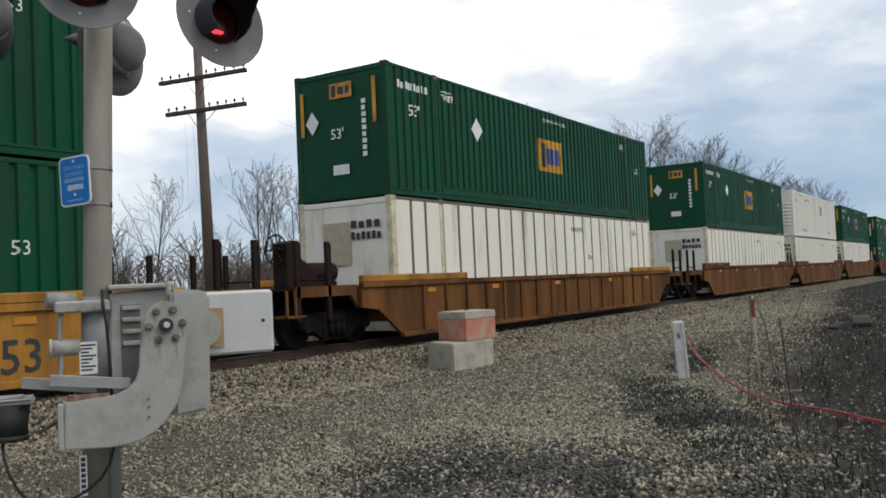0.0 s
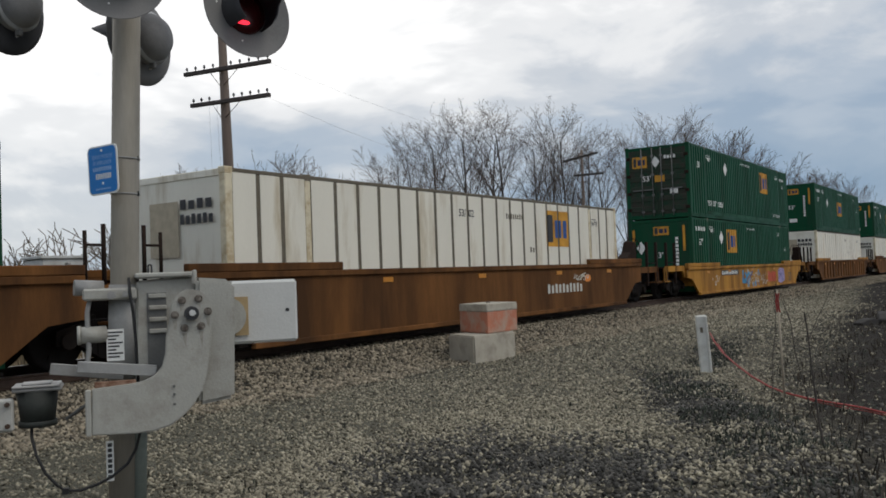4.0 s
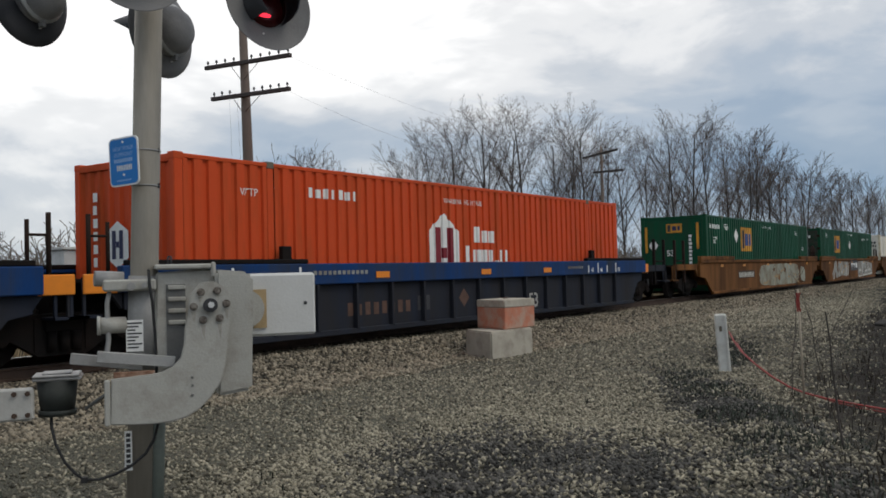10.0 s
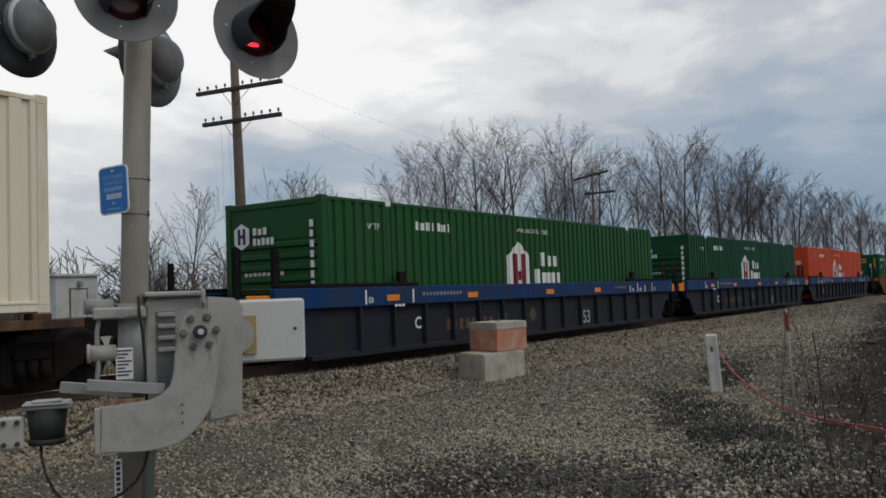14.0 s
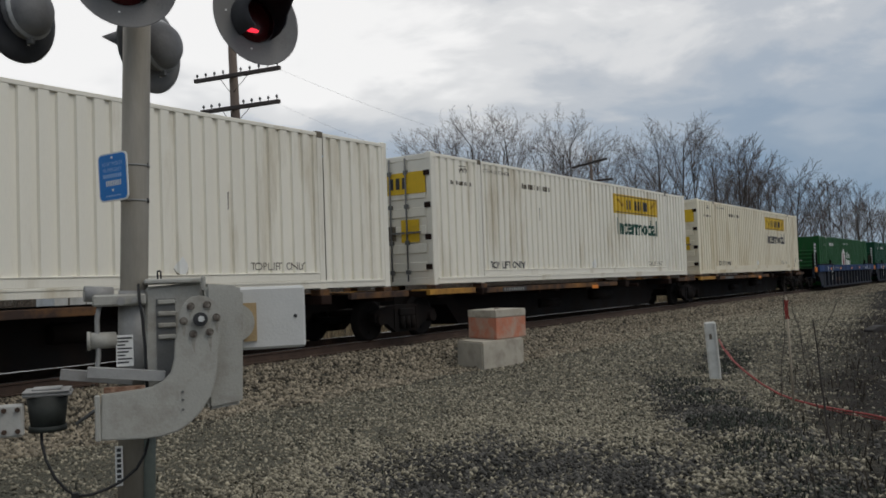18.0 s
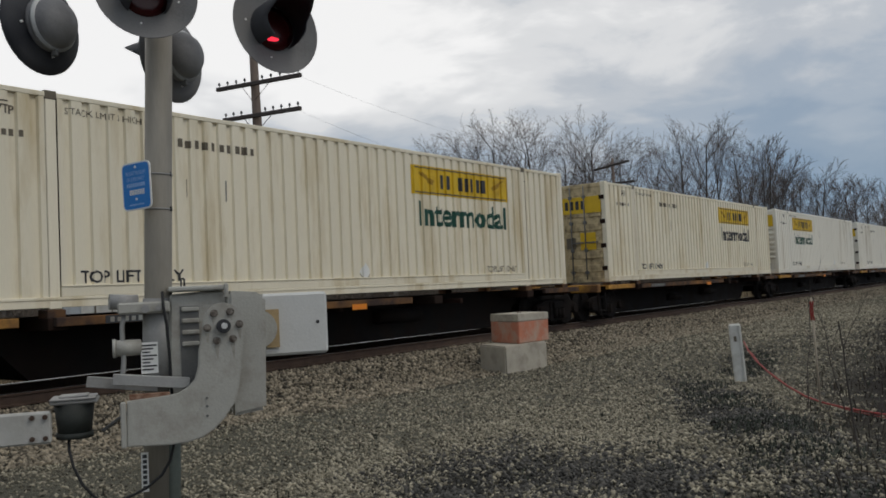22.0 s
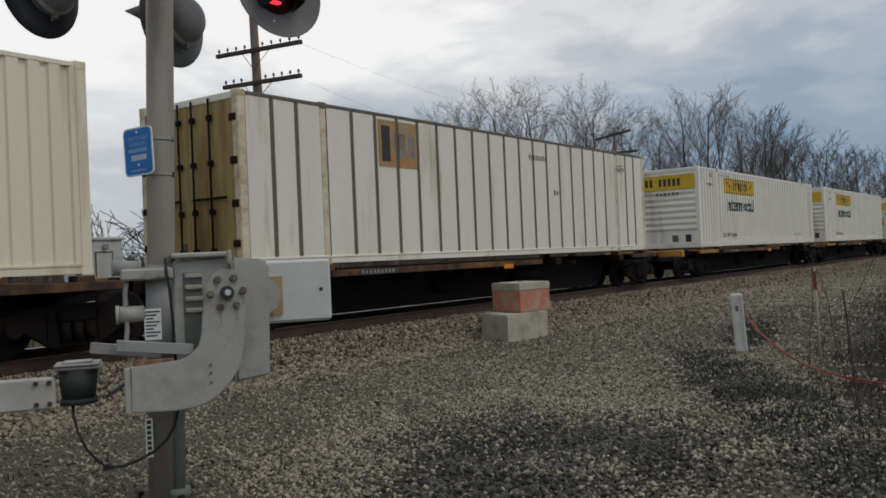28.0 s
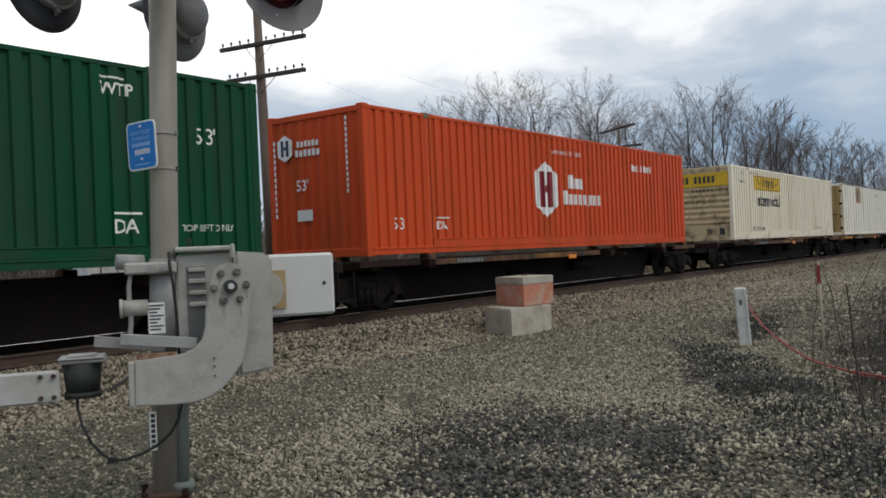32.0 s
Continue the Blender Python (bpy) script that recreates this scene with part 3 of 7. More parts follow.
def field_spots(count, cx, cy, core, reach, keep, seed):
    """Random spots that thin out evenly away from the trodden ground about cx, cy, kept by a rule on x, y."""
    rng = np.random.default_rng(seed)
    out = []
    while len(out) < count:
        u = rng.random(6000)
        r = core * np.sqrt((1 + (reach / core) ** 2) ** u - 1)
        a = rng.random(6000) * 2 * np.pi
        k = rng.random(6000)
        for rr, aa, kk in zip(r, a, k):
            x, y = cx + rr * math.cos(aa), cy + rr * math.sin(aa)
            if kk < keep(x, y) * min(1.0, (reach - rr) / (0.3 * reach)):
                out.append((x, y, ground_z(x, y)))
                if len(out) == count:
                    break
    return out


def soil_share(x, y):
    best = 0.0
    wob = noise.noise((x * 1.1, y * 1.1, 9)) * 0.4
    for cx, cy, rx, ry, turn in PATCHES:
        c, s = math.cos(radians(turn)), math.sin(radians(turn))
        u, v = ((x - cx) * c + (y - cy) * s) / rx, (-(x - cx) * s + (y - cy) * c) / ry
        best = max(best, min(1.0, (1.6 - math.hypot(u, v) - wob) / 1.0))
    return best


def path_share(x, y):
    """A worn lane of fine gravel between the signal and the track."""
    mid = 6.9 + 0.02 * x + noise.noise((x * 0.35, 3, 0)) * 0.4
    return max(0.0, min(1.0, (1.75 - abs(y - mid)) / 0.7)) * max(0.0, min(1.0, (11.5 - x) / 3.5))


def bank_share(x, y):
    """How far a spot lies on the dry bank."""
    return max(0.0, min(1.0, (min(0.13 * x + 1.6, 0.4 * x - 1.15) - y + noise.noise((x * 0.5, y * 0.5, 1)) * 0.6) / 0.9))


def patchy(x, y, scale, layer, level):
    """Whether a spot lies in the denser part of an uneven cover."""
    return noise.noise((x * scale, y * scale, layer)) > level


scatter_stones("loose_gravel", "loose tan limestone gravel", STONE, field_spots(
    98000, 6.6, 4.6, 2.6, 26, lambda x, y: (1 - 0.96 * soil_share(x, y)) * (1 - 0.62 * path_share(x, y)) * (1 - 0.93 * bank_share(x, y)) * (y < 9.7) * (0.45 + 0.55 * patchy(x, y, 0.9, 2, -0.2)), 1), 0.010, 0.027)
scatter_stones("far_gravel", "tan gravel further along the track", STONE, field_spots(
    26000, 30, 6.0, 9, 60, lambda x, y: (1 - 0.95 * bank_share(x, y)) * (1 if y > 6 else 0.45) * (y < 9.6) * (x > 9) * min(1, (x - 9) / 12) * (0.5 + 0.5 * patchy(x, y, 0.4, 2, -0.1)), 8), 0.018, 0.045)
scatter_stones("dark_gravel", "grey stones strewn over dark soil", STONE_DARK, field_spots(
    20000, 7.0, 3.0, 3.0, 20, lambda x, y: max(soil_share(x, y), 0.12 * bank_share(x, y)) * (0.25 + 0.75 * patchy(x, y, 1.1, 5, -0.05)), 2), 0.012, 0.032)
scatter_stones("pale_stones", "pale stones strewn over dark soil", STONE, field_spots(
    5000, 7.0, 3.0, 3.0, 20, lambda x, y: max(soil_share(x, y), 0.08 * bank_share(x, y)) * (0.2 + 0.8 * patchy(x, y, 0.7, 7, 0.0)), 3), 0.012, 0.032)


def ballast_spots(count, x0, x1, y0, y1, seed, power=1.0):
    rng = np.random.default_rng(seed)
    x = x0 + (x1 - x0) * rng.random(count) ** power
    y = y0 + (y1 - y0) * rng.random(count)
    y = [b + (noise.noise((a * 0.6, 5.0, seed)) * 0.5 + noise.noise((a * 2.3, 1.0, seed)) * 0.25) * max(0.0, 1 - (b - y0) / 0.9) for a, b in zip(x, y)]
    return [(a, b, ground_z(a, b)) for a, b in zip(x, y)]


scatter_stones("track_ballast", "crushed stone ballast along the track", BALLAST, ballast_spots(44000, 3, 34, 8.5, 11.3, 5, 1.5), 0.020, 0.050)
scatter_stones("far_ballast", "crushed stone ballast down the line", BALLAST, ballast_spots(16000, 34, 95, 9.2, 11.6, 6, 1.3), 0.030, 0.055)
scatter_stones("inner_ballast", "oily ballast between the rails, darkened for the shade under trains", INNER, ballast_spots(11000, 2, 50, 11.2, 13.5, 7, 1.4), 0.024, 0.050)
scatter_stones("far_side_ballast", "crushed stone ballast beyond the rails", BALLAST, ballast_spots(14000, 2, 60, 13.3, 15.6, 9, 1.3), 0.024, 0.050)


def build_track():
    prof = [(-0.068, 0), (0.068, 0), (0.068, 0.014), (0.012, 0.03), (0.012, 0.128), (0.036, 0.138), (0.036, 0.166), (-0.036, 0.166), (-0.036, 0.138), (-0.012, 0.128), (-0.012, 0.03), (-0.068, 0.014)]
    for k, dy in enumerate((-0.755, 0.755)):
        bm = bmesh.new()
        rings = [[bm.verts.new((x, TRACK_Y + dy + a, TIE_Z + 0.004 + b)) for a, b in prof] for x in (-60, 400)]
        n = len(prof)
        for j in range(n):
            f = bm.faces.new((rings[0][j], rings[0][(j + 1) % n], rings[1][(j + 1) % n], rings[1][j]))
            f.material_index = 1 if j == 6 else 0
        bmesh.ops.recalc_face_normals(bm, faces=bm.faces[:])
        solid("rail", bm, [RAIL_SIDE, RAIL_TOP], "rusty steel rail with a polished head", "rail", group="rails of the track", kind="structure")
    tie = finish("railway_tie", boxes((-0.115, 0.115, -1.3, 1.3, -0.17, 0), bevel=0.012), TIE)
    plate = finish("tie_plate", boxes((-0.09, 0.09, -0.17, 0.17, 0, 0.004)), RAIL_SIDE)
    rng = random.Random(3)
    for k in range(150):
        x = -6 + k * 0.55
        ob = tagged(new("railway_tie", tie), "dark creosoted timber tie under the rails", "railway tie", "ties of the track", "structure")
        ob.matrix_basis = pose(x + rng.uniform(-0.03, 0.03), TRACK_Y + rng.uniform(-0.04, 0.04), TIE_Z - 0.003, 0, 0, rng.uniform(-1, 1))
        if k < 70:
            for dy in (-0.755, 0.755):
                part("tie_plate", plate, None, ob, at=pose(0, dy, 0.001))


build_track()

# ---------------------------------------------------------------- containers
CL, CW, CH = 16.154, 2.591, 2.896
LIFT = (CL - 12.192) / 2
PITCH = 0.279


def side_breaks(style):
    """Points (along, depth) of the side sheet."""
    pts = []
    if style == "corrugated":
        for a, b in ((0.17, LIFT - 0.09), (LIFT + 0.09, CL - LIFT - 0.09), (CL - LIFT + 0.09, CL - 0.17)):
            n = max(1, round((b - a) / PITCH))
            p = (b - a) / n
            pts.append((a, 0.004))
            for k in range(n):
                x = a + k * p
                pts += [(x + p * 0.30, 0.004), (x + p * 0.37, 0.045), (x + p * 0.67, 0.045), (x + p * 0.74, 0.004)]
            pts.append((b, 0.004))
    else:
        for a, b in ((0.17, LIFT - 0.09), (LIFT + 0.09, CL - LIFT - 0.09), (CL - LIFT + 0.09, CL - 0.17)):
            n = max(2, round((b - a) / 0.66))
            p = (b - a) / n
            pts.append((a, 0.004))
            for k in range(1, n):
                x = a + k * p
                pts += [(x - 0.052, 0.004), (x - 0.050, 0.028), (x + 0.050, 0.028), (x + 0.052, 0.004)]
            pts.append((b, 0.004))
    return pts


BREAKS = {s: side_breaks(s) for s in ("corrugated", "plated")}


def depth_at(style, x):
    pts = BREAKS[style]
    for (a, d), (b, e) in zip(pts, pts[1:]):
        if a <= x <= b:
            return d + (e - d) * ((x - a) / (b - a) if b > a else 0)
    return 0.0


def painted(bm, style, x, z):
    """Lays a flat marking on the near side of a container, following its folds."""
    bmesh.ops.translate(bm, vec=(x, 0, z), verts=bm.verts[:])
    lo, hi = min(v.co.x for v in bm.verts), max(v.co.x for v in bm.verts)
    for b, _ in BREAKS[style]:
        if lo < b < hi:
            bmesh.ops.bisect_plane(bm, geom=bm.verts[:] + bm.edges[:] + bm.faces[:], plane_co=(b, 0, 0), plane_no=(1, 0, 0))
    for v in bm.verts:
        v.co.y = -CW / 2 + depth_at(style, v.co.x) - 0.005
    return bm


def side_sheet(style, near=True):
    bm = bmesh.new()
    rows = []
    for x, d in BREAKS[style]:
        y = (-CW / 2 + d) if near else (CW / 2 - d)
        rows.append([bm.verts.new((x, y, z)) for z in (0.155, CH - 0.085)])
    for p, q in zip(rows, rows[1:]):
        if q[0].co.x - p[0].co.x > 1e-6 and not (abs(q[0].co.x - p[0].co.x - 0.18) < 1e-4):
            f = bm.faces.new((p[0], q[0], q[1], p[1]) if near else (q[0], p[0], p[1], q[1]))
    return bm


SHARED = {}


def shared(key, make):
    if key not in SHARED:
        SHARED[key] = make()
    return SHARED[key]


def casting():
    bm = bmesh.new()
    box(bm, -0.089, 0.089, -0.081, 0.081, -0.059, 0.059, bevel=0.01)
    return bm


def end_sheet(kind):
    """The wall at the rear end, which faces -x, between posts and rails."""
    bm = bmesh.new()
    w, z0, z1 = CW / 2 - 0.12, 0.17, CH - 0.13
    if kind == "upright":
        n = 9
        p = 2 * w / n
        rows = [(-w, 0.02)]
        for k in range(n):
            y = -w + k * p
            rows += [(y + p * 0.1, 0.02), (y + p * 0.3, 0.058), (y + p * 0.62, 0.058), (y + p * 0.85, 0.02)]
        rows.append((w, 0.02))
        vs = [[bm.verts.new((d, y, z)) for z in (z0, z1)] for y, d in rows]
    elif kind == "ribbed":
        n = 7
        foot = 0.44
        p = (z1 - z0 - 0.62 - foot) / n
        rows = [(z0, 0.03)]
        for k in range(n):
            z = z0 + foot + k * p
            rows += [(z + p * 0.15, 0.045), (z + p * 0.32, -0.012), (z + p * 0.62, -0.012), (z + p * 0.80, 0.045)]
        rows += [(z1 - 0.62, 0.03), (z1, 0.03)]
        vs = [[bm.verts.new((d, y, z)) for y in (-w, w)] for z, d in rows]
    else:
        vs = [[bm.verts.new((0.022, y, z)) for z in (z0, z1)] for y in (-w, -w * 0.34, w * 0.34, w)]
    for p, q in zip(vs, vs[1:]):
        bm.faces.new((p[0], q[0], q[1], p[1]))
    bmesh.ops.recalc_face_normals(bm, faces=bm.faces[:])
    for f in bm.faces:
        if f.normal.x > 0:
            f.normal_flip()
    return bm


def door_leaf():
    w = CW / 2 - 0.13
    return boxes((0.02, 0.05, 0.005, w, 0.17, CH - 0.13), bevel=0.008)


def door_rib():
    return boxes((-0.004, 0.021, 0.05, CW / 2 - 0.18, 0, 0.21), bevel=0.012)


def door_rod():
    bm = bmesh.new()
    tube(bm, (-0.035, 0, 0.09), (-0.035, 0, CH - 0.08), 0.019, n=6)
    for z in (0.25, 0.9, 1.7, 2.45):
        box(bm, -0.05, 0.0, -0.05, 0.05, z, z + 0.09)
    box(bm, -0.06, -0.03, -0.02, 0.38, 1.14, 1.18)
    return bm


def door_hinge():
    return boxes((-0.025, 0.02, CW / 2 - 0.20, CW / 2 - 0.04, -0.06, 0.06), bevel=0.008)


def end_mark(bm, y, z):
    """Turns a flat marking to the rear end: it reads towards -x, starting at the far edge."""
    for v in bm.verts:
        v.co = Vector((-0.018, -(v.co.x) + y, v.co.z + z))
    return bm


def mark(root, bm, material, label=""):
    return part("marking", bm, material, root, label)


def print_mark(root, me, label=""):
    """A line of small print or bars, too fine to pick apart."""
    return tagged(part("printed_line", me, None, root), label, kind="stuff")


def blocks(*rows):
    """One flat bmesh for each plain block (x, z, width, height) of a company's name."""
    return [plates((x, x + w, z, z + h)) for x, z, w, h in rows]


def row_of_blocks(width, height, count, gap=0.22, x=0.0, z=0.0):
    w = width / count
    return [(x + k * w, z, w * (1 - gap), height * (1.0, 0.86, 1.0, 0.94)[k % 4]) for k in range(count)]


def joined(bms):
    """Several flat shapes as one mesh, for writing too small to tell apart."""
    out = bmesh.new()
    for b in bms:
        me = bpy.data.meshes.new("t")
        b.to_mesh(me)
        b.free()
        out.from_mesh(me)
        bpy.data.meshes.remove(me)
    return out


def emblem_blocks(w, h):
    """Three heavy blocks on a panel, in place of a company's letters: the first tall and dark, the others blue."""
    return blocks((0.08 * w, 0.12 * h, 0.20 * w, 0.76 * h), (0.37 * w, 0.24 * h, 0.27 * w, 0.50 * h), (0.72 * w, 0.24 * h, 0.16 * w, 0.50 * h))


def hexagon(w, h):
    return [(0, h * 0.22), (w / 2, 0), (w, h * 0.22), (w, h * 0.78), (w / 2, h), (0, h * 0.78)]


def container(style, paint, end, label, post=None, extras=(), group="containers on the train"):
    """A 53 foot container; its origin is the rear end's foot on the centre line, with x to the front."""
    post = post or paint
    root = thing("shipping_container", label, "container", group=group)
    key = (style, paint.name)
    near = shared(("near",) + key, lambda: finish("side_panel", side_sheet(style), paint))
    far = shared(("far",) + key, lambda: finish("side_panel", side_sheet(style, False), paint))
    part("side_panel", near, None, root)
    part("side_panel", far, None, root)
    part("roof", shared(("roof", paint.name), lambda: finish("roof", boxes((0.1, CL - 0.1, -CW / 2 + 0.06, CW / 2 - 0.06, CH - 0.075, CH - 0.03)), paint)), None, root)
    part("floor", shared("floor", lambda: finish("floor", boxes((0.12, CL - 0.12, -CW / 2 + 0.06, CW / 2 - 0.06, 0.05, 0.15)), STEEL)), None, root)
    part("front_wall", shared(("front", paint.name), lambda: finish("front_wall", boxes((CL - 0.06, CL - 0.03, -CW / 2 + 0.1, CW / 2 - 0.1, 0.15, CH - 0.1)), paint)), None, root)
    for s in (-1, 1):
        a, b = sorted((s * CW / 2, s * (CW / 2 - 0.07)))
        part("top_rail", shared(("top", s, post.name), lambda: finish("top_rail", boxes((0.17, CL - 0.17, a, b, CH - 0.085, CH - 0.015), bevel=0.008), SEAM if style == "plated" else paint)), None, root)
        part("bottom_rail", shared(("bottom", s, paint.name), lambda: finish("bottom_rail", boxes((0.17, CL - 0.17, a, b, 0.02, 0.155), (0.17, CL - 0.17, a - 0.012 * (s < 0), b + 0.012 * (s > 0), 0.12, 0.16), bevel=0.004), paint)), None, root)
        if style != "plated":
            part("lower_band", shared(("band", s, paint.name), lambda: finish("lower_band", boxes((LIFT + 0.09, CL - LIFT - 0.09, a - 0.003 * (s < 0), b + 0.003 * (s > 0), 0.162, 0.30), (LIFT + 0.09, CL - LIFT - 0.09, a - 0.016 * (s < 0), b + 0.016 * (s > 0), 0.292, 0.312), bevel=0.004), paint)), None, root)
        for x in (0.085, CL - 0.085):
            part("corner_post", shared(("post", post.name), lambda: finish("corner_post", boxes((-0.085, 0.085, -0.075, 0.075, 0.1, CH - 0.1), bevel=0.015), post)), None, root, at=pose(x, s * (CW / 2 - 0.073), 0))
        for x in (LIFT, CL - LIFT):
            part("lift_post", shared(("lift", post.name), lambda: finish("lift_post", boxes((-0.077, 0.077, -0.04, 0.04, 0.1, CH - 0.1), bevel=0.010), post)), None, root, at=pose(x, s * (CW / 2 - 0.046), 0))
        for x in (0.087, LIFT, CL - LIFT, CL - 0.087):
            for z in (0.058, CH - 0.052):
                cast = post if (z < 1 or x in (0.087, CL - 0.087)) else (PAPER if paint in (GREEN, LEAF_GREEN) and end == "ribbed" else SEAM)
                part("corner_casting", shared(("casting", cast.name), lambda: finish("corner_casting", casting(), cast)), None, root, at=pose(x, s * (CW / 2 - 0.079), z))
    part("end_header", shared(("head", paint.name), lambda: finish("end_header", boxes((0.005, 0.11, -CW / 2 + 0.13, CW / 2 - 0.13, CH - 0.14, CH - 0.02), bevel=0.01), paint)), None, root)
    part("end_sill", shared(("sill", paint.name), lambda: finish("end_sill", boxes((0.005, 0.11, -CW / 2 + 0.13, CW / 2 - 0.13, 0.01, 0.17), bevel=0.01), paint)), None, root)
    if end == "doors":
        dp = TAN_WHITE if style == "plated" else GRIMY_DOOR if paint is GREEN else paint
        for s in (1, -1):
            leaf = part("door", shared(("leaf", s, dp.name), lambda: finish("door", mirrored(door_leaf(), s), dp)), None, root)
            for z in () if style == "plated" else (0.30, 0.70, 1.10, 1.50, 1.90, 2.30):
                part("door_rib", shared(("drib", s, dp.name), lambda: finish("door_rib", mirrored(door_rib(), s), dp)), None, leaf, at=pose(0, 0, z))
            for y in (0.18, 0.62):
                part("lock_rod", shared(("rod", s, paint.name), lambda: finish("lock_rod", mirrored(door_rod(), s), STEEL if style == "plated" else CAST_DARK)), None, leaf, at=pose(0, y * s, 0))
            for z in (0.4, 1.05, 1.75, 2.45):
                part("hinge", shared(("hinge", s), lambda: finish("hinge", mirrored(door_hinge(), s), RUST_DARK)), None, leaf, at=pose(0, 0, z))
    else:
        part("end_wall", shared(("end", end, paint.name), lambda: finish("end_wall", end_sheet(end), paint)), None, root)
    if style == "plated":
        xs = [(a + b) / 2 for (a, d), (b, e) in zip(BREAKS[style], BREAKS[style][1:]) if d > 0.02 and e > 0.02]
        strip = shared("seam", lambda: finish("seam_strip", boxes((-0.048, 0.048, -CW / 2 + 0.014, -CW / 2 + 0.024, 0.16, CH - 0.09)), SEAM))
        for x in xs:
            part("seam_strip", strip, None, root, at=pose(x, 0, 0))
    for fn in extras:
        fn(root, style)
    return root


def mirrored(bm, s):
    if s < 0:
        for v in bm.verts:
            v.co.y = -v.co.y
        bmesh.ops.reverse_faces(bm, faces=bm.faces[:])
    return bm


# markings: each returns a function that paints them on a container
def words(text, size, x, z, material, bold=0.0, label=""):
    return lambda root, style: print_mark(root, shared(("words", text, size, x, z, style, material.name), lambda: finish("printed_line", painted(lettering(text, size, bold), style, x, z), material)), label)


def code_bars(width, height, count, x, z, material):
    return lambda root, style: print_mark(root, shared(("bars", width, height, count, x, z, style, material.name), lambda: finish("printed_line", painted(joined(blocks(*row_of_blocks(width, height, count, 0.45))), style, x, z), material)))


def lined_words(text, size, x, z, material):
    """A short mark with a bar over it."""
    def go(root, style):
        words(text, size, x, z, material, 0.004)(root, style)
        mark(root, painted(plates((0, size * 1.7, 0, size * 0.12)), style, x, z + size * 0.95), material)
    return go


def amber_emblem(x, z, w=1.35, h=1.1, faded=False):
    def go(root, style):
        mark(root, painted(plates((0, w, 0, h)), style, x, z), FADED_AMBER if faded else AMBER, "amber square company panel")
        for k, bm in enumerate(emblem_blocks(w, h)):
            painted(bm, style, x, z)
            for v in bm.verts:
                v.co.y -= 0.004
            mark(root, bm, BLACK if k == 0 else (GRAF_GREY if faded else EMBLEM_BLUE), "heavy block of a company emblem")
    return go


def white_diamond(x, z, r=0.28):
    """A flat placard that bridges the folds."""
    def go(root, style):
        bm = polygons([(x, z - r * 1.05), (x + r, z), (x, z + r * 1.05), (x - r, z)])
        for v in bm.verts:
            v.co.y = -CW / 2 - 0.004
        mark(root, bm, PAPER, "white diamond placard")
    return go


def hexagon_emblem(x, z, w, h, outline, inner, flat_top=False):
    """A pale six-sided shield with a barred figure, beside two rows of plain blocks."""
    def go(root, style):
        mark(root, painted(polygons([(0, 0), (w, 0), (w, h * 0.80), (w / 2, h), (0, h * 0.80)] if flat_top else hexagon(w, h)), style, x, z), outline, "pale company shield")
        posts = ((0.16, 0.10, 0.24, 0.60), (0.60, 0.10, 0.24, 0.60), (0.41, 0.34, 0.18, 0.12)) if flat_top else ((0.20, 0.18, 0.22, 0.64), (0.58, 0.18, 0.22, 0.64), (0.43, 0.44, 0.14, 0.13))
        for a, b, c, d in posts:
            bm = painted(plates((a * w, (a + c) * w, b * h, (b + d) * h)), style, x, z)
            for v in bm.verts:
                v.co.y -= 0.004
            mark(root, bm, inner, "dark bar of a company shield")
    return go


def block_letters(x, z, rows, material):
    """A company's name as plain blocks: rows of (offset, height, base, widths)."""
    def go(root, style):
        for off, h, base, widths in rows:
            u = off
            for k, w in enumerate(widths):
                for bm in blocks((u, base - (0.12 * h if w < 0.15 else 0), w * 0.68, h * (1.0 if k == 0 else 0.2 if w < 0.15 else 0.76))):
                    mark(root, painted(bm, style, x, z), material, "plain block of a company name")
                u += w
    return go


def yellow_banner(x, z, w=3.68, h=0.60):
    def go(root, style):
        mark(root, painted(plates((0, w, 0, h)), style, x, z), YELLOW, "yellow company banner")
        name = blocks(*[(w * (0.26 + 0.062 * k), h * 0.24, w * (0.040 if k != 1 else 0.032), h * 0.50) for k in range(8) if k != 2])
        rules = [plates((0.02 * w, 0.98 * w, a * h, (a + 0.045) * h)) for a in (0.05, 0.905)]
        scrolls = [polygons([(u, h * 0.86), (u + w * 0.15 * q, h * 0.5), (u + w * 0.13 * q, h * 0.34), (u + w * 0.04 * q, h * 0.62)]) for u, q in ((w * 0.05, 1), (w * 0.95, -1))]
        for bms, material, note in ((name, BLACK, "dark block of a company name"), (rules, SEAM, "dark rule along the banner"), (scrolls, mat("ochre_scroll", (0.33, 0.19, 0.01), 0.6), "ochre scroll")):
            for bm in bms:
                painted(bm, style, x, z)
                for v in bm.verts:
                    v.co.y -= 0.004
                mark(root, bm, material, note)
        print_mark(root, shared(("intermodal", x, z, style), lambda: finish("printed_line", painted(fitted(lettering("Intermodal", 0.9, 0.024), 3.36, 0.52), style, x + 0.18, z - 0.66), DEEP_GREEN)), "deep green lettering")
    return go


def repaint(root, swaps):
    """Gives one container other paints: each part whose mesh carries a listed material gets a mesh of its own."""
    for ob in list(root.children_recursive):
        if ob.type == "MESH" and ob.data.materials and ob.data.materials[0].name in swaps:
            to = swaps[ob.data.materials[0].name]
            if isinstance(to, dict):
                to = to.get(ob.name.split(".")[0], to[""])
            key = ("repaint", ob.data.name, to.name)
            if key not in SHARED:
                SHARED[key] = ob.data.copy()
                SHARED[key].materials[0] = to
            ob.data = SHARED[key]
    return root


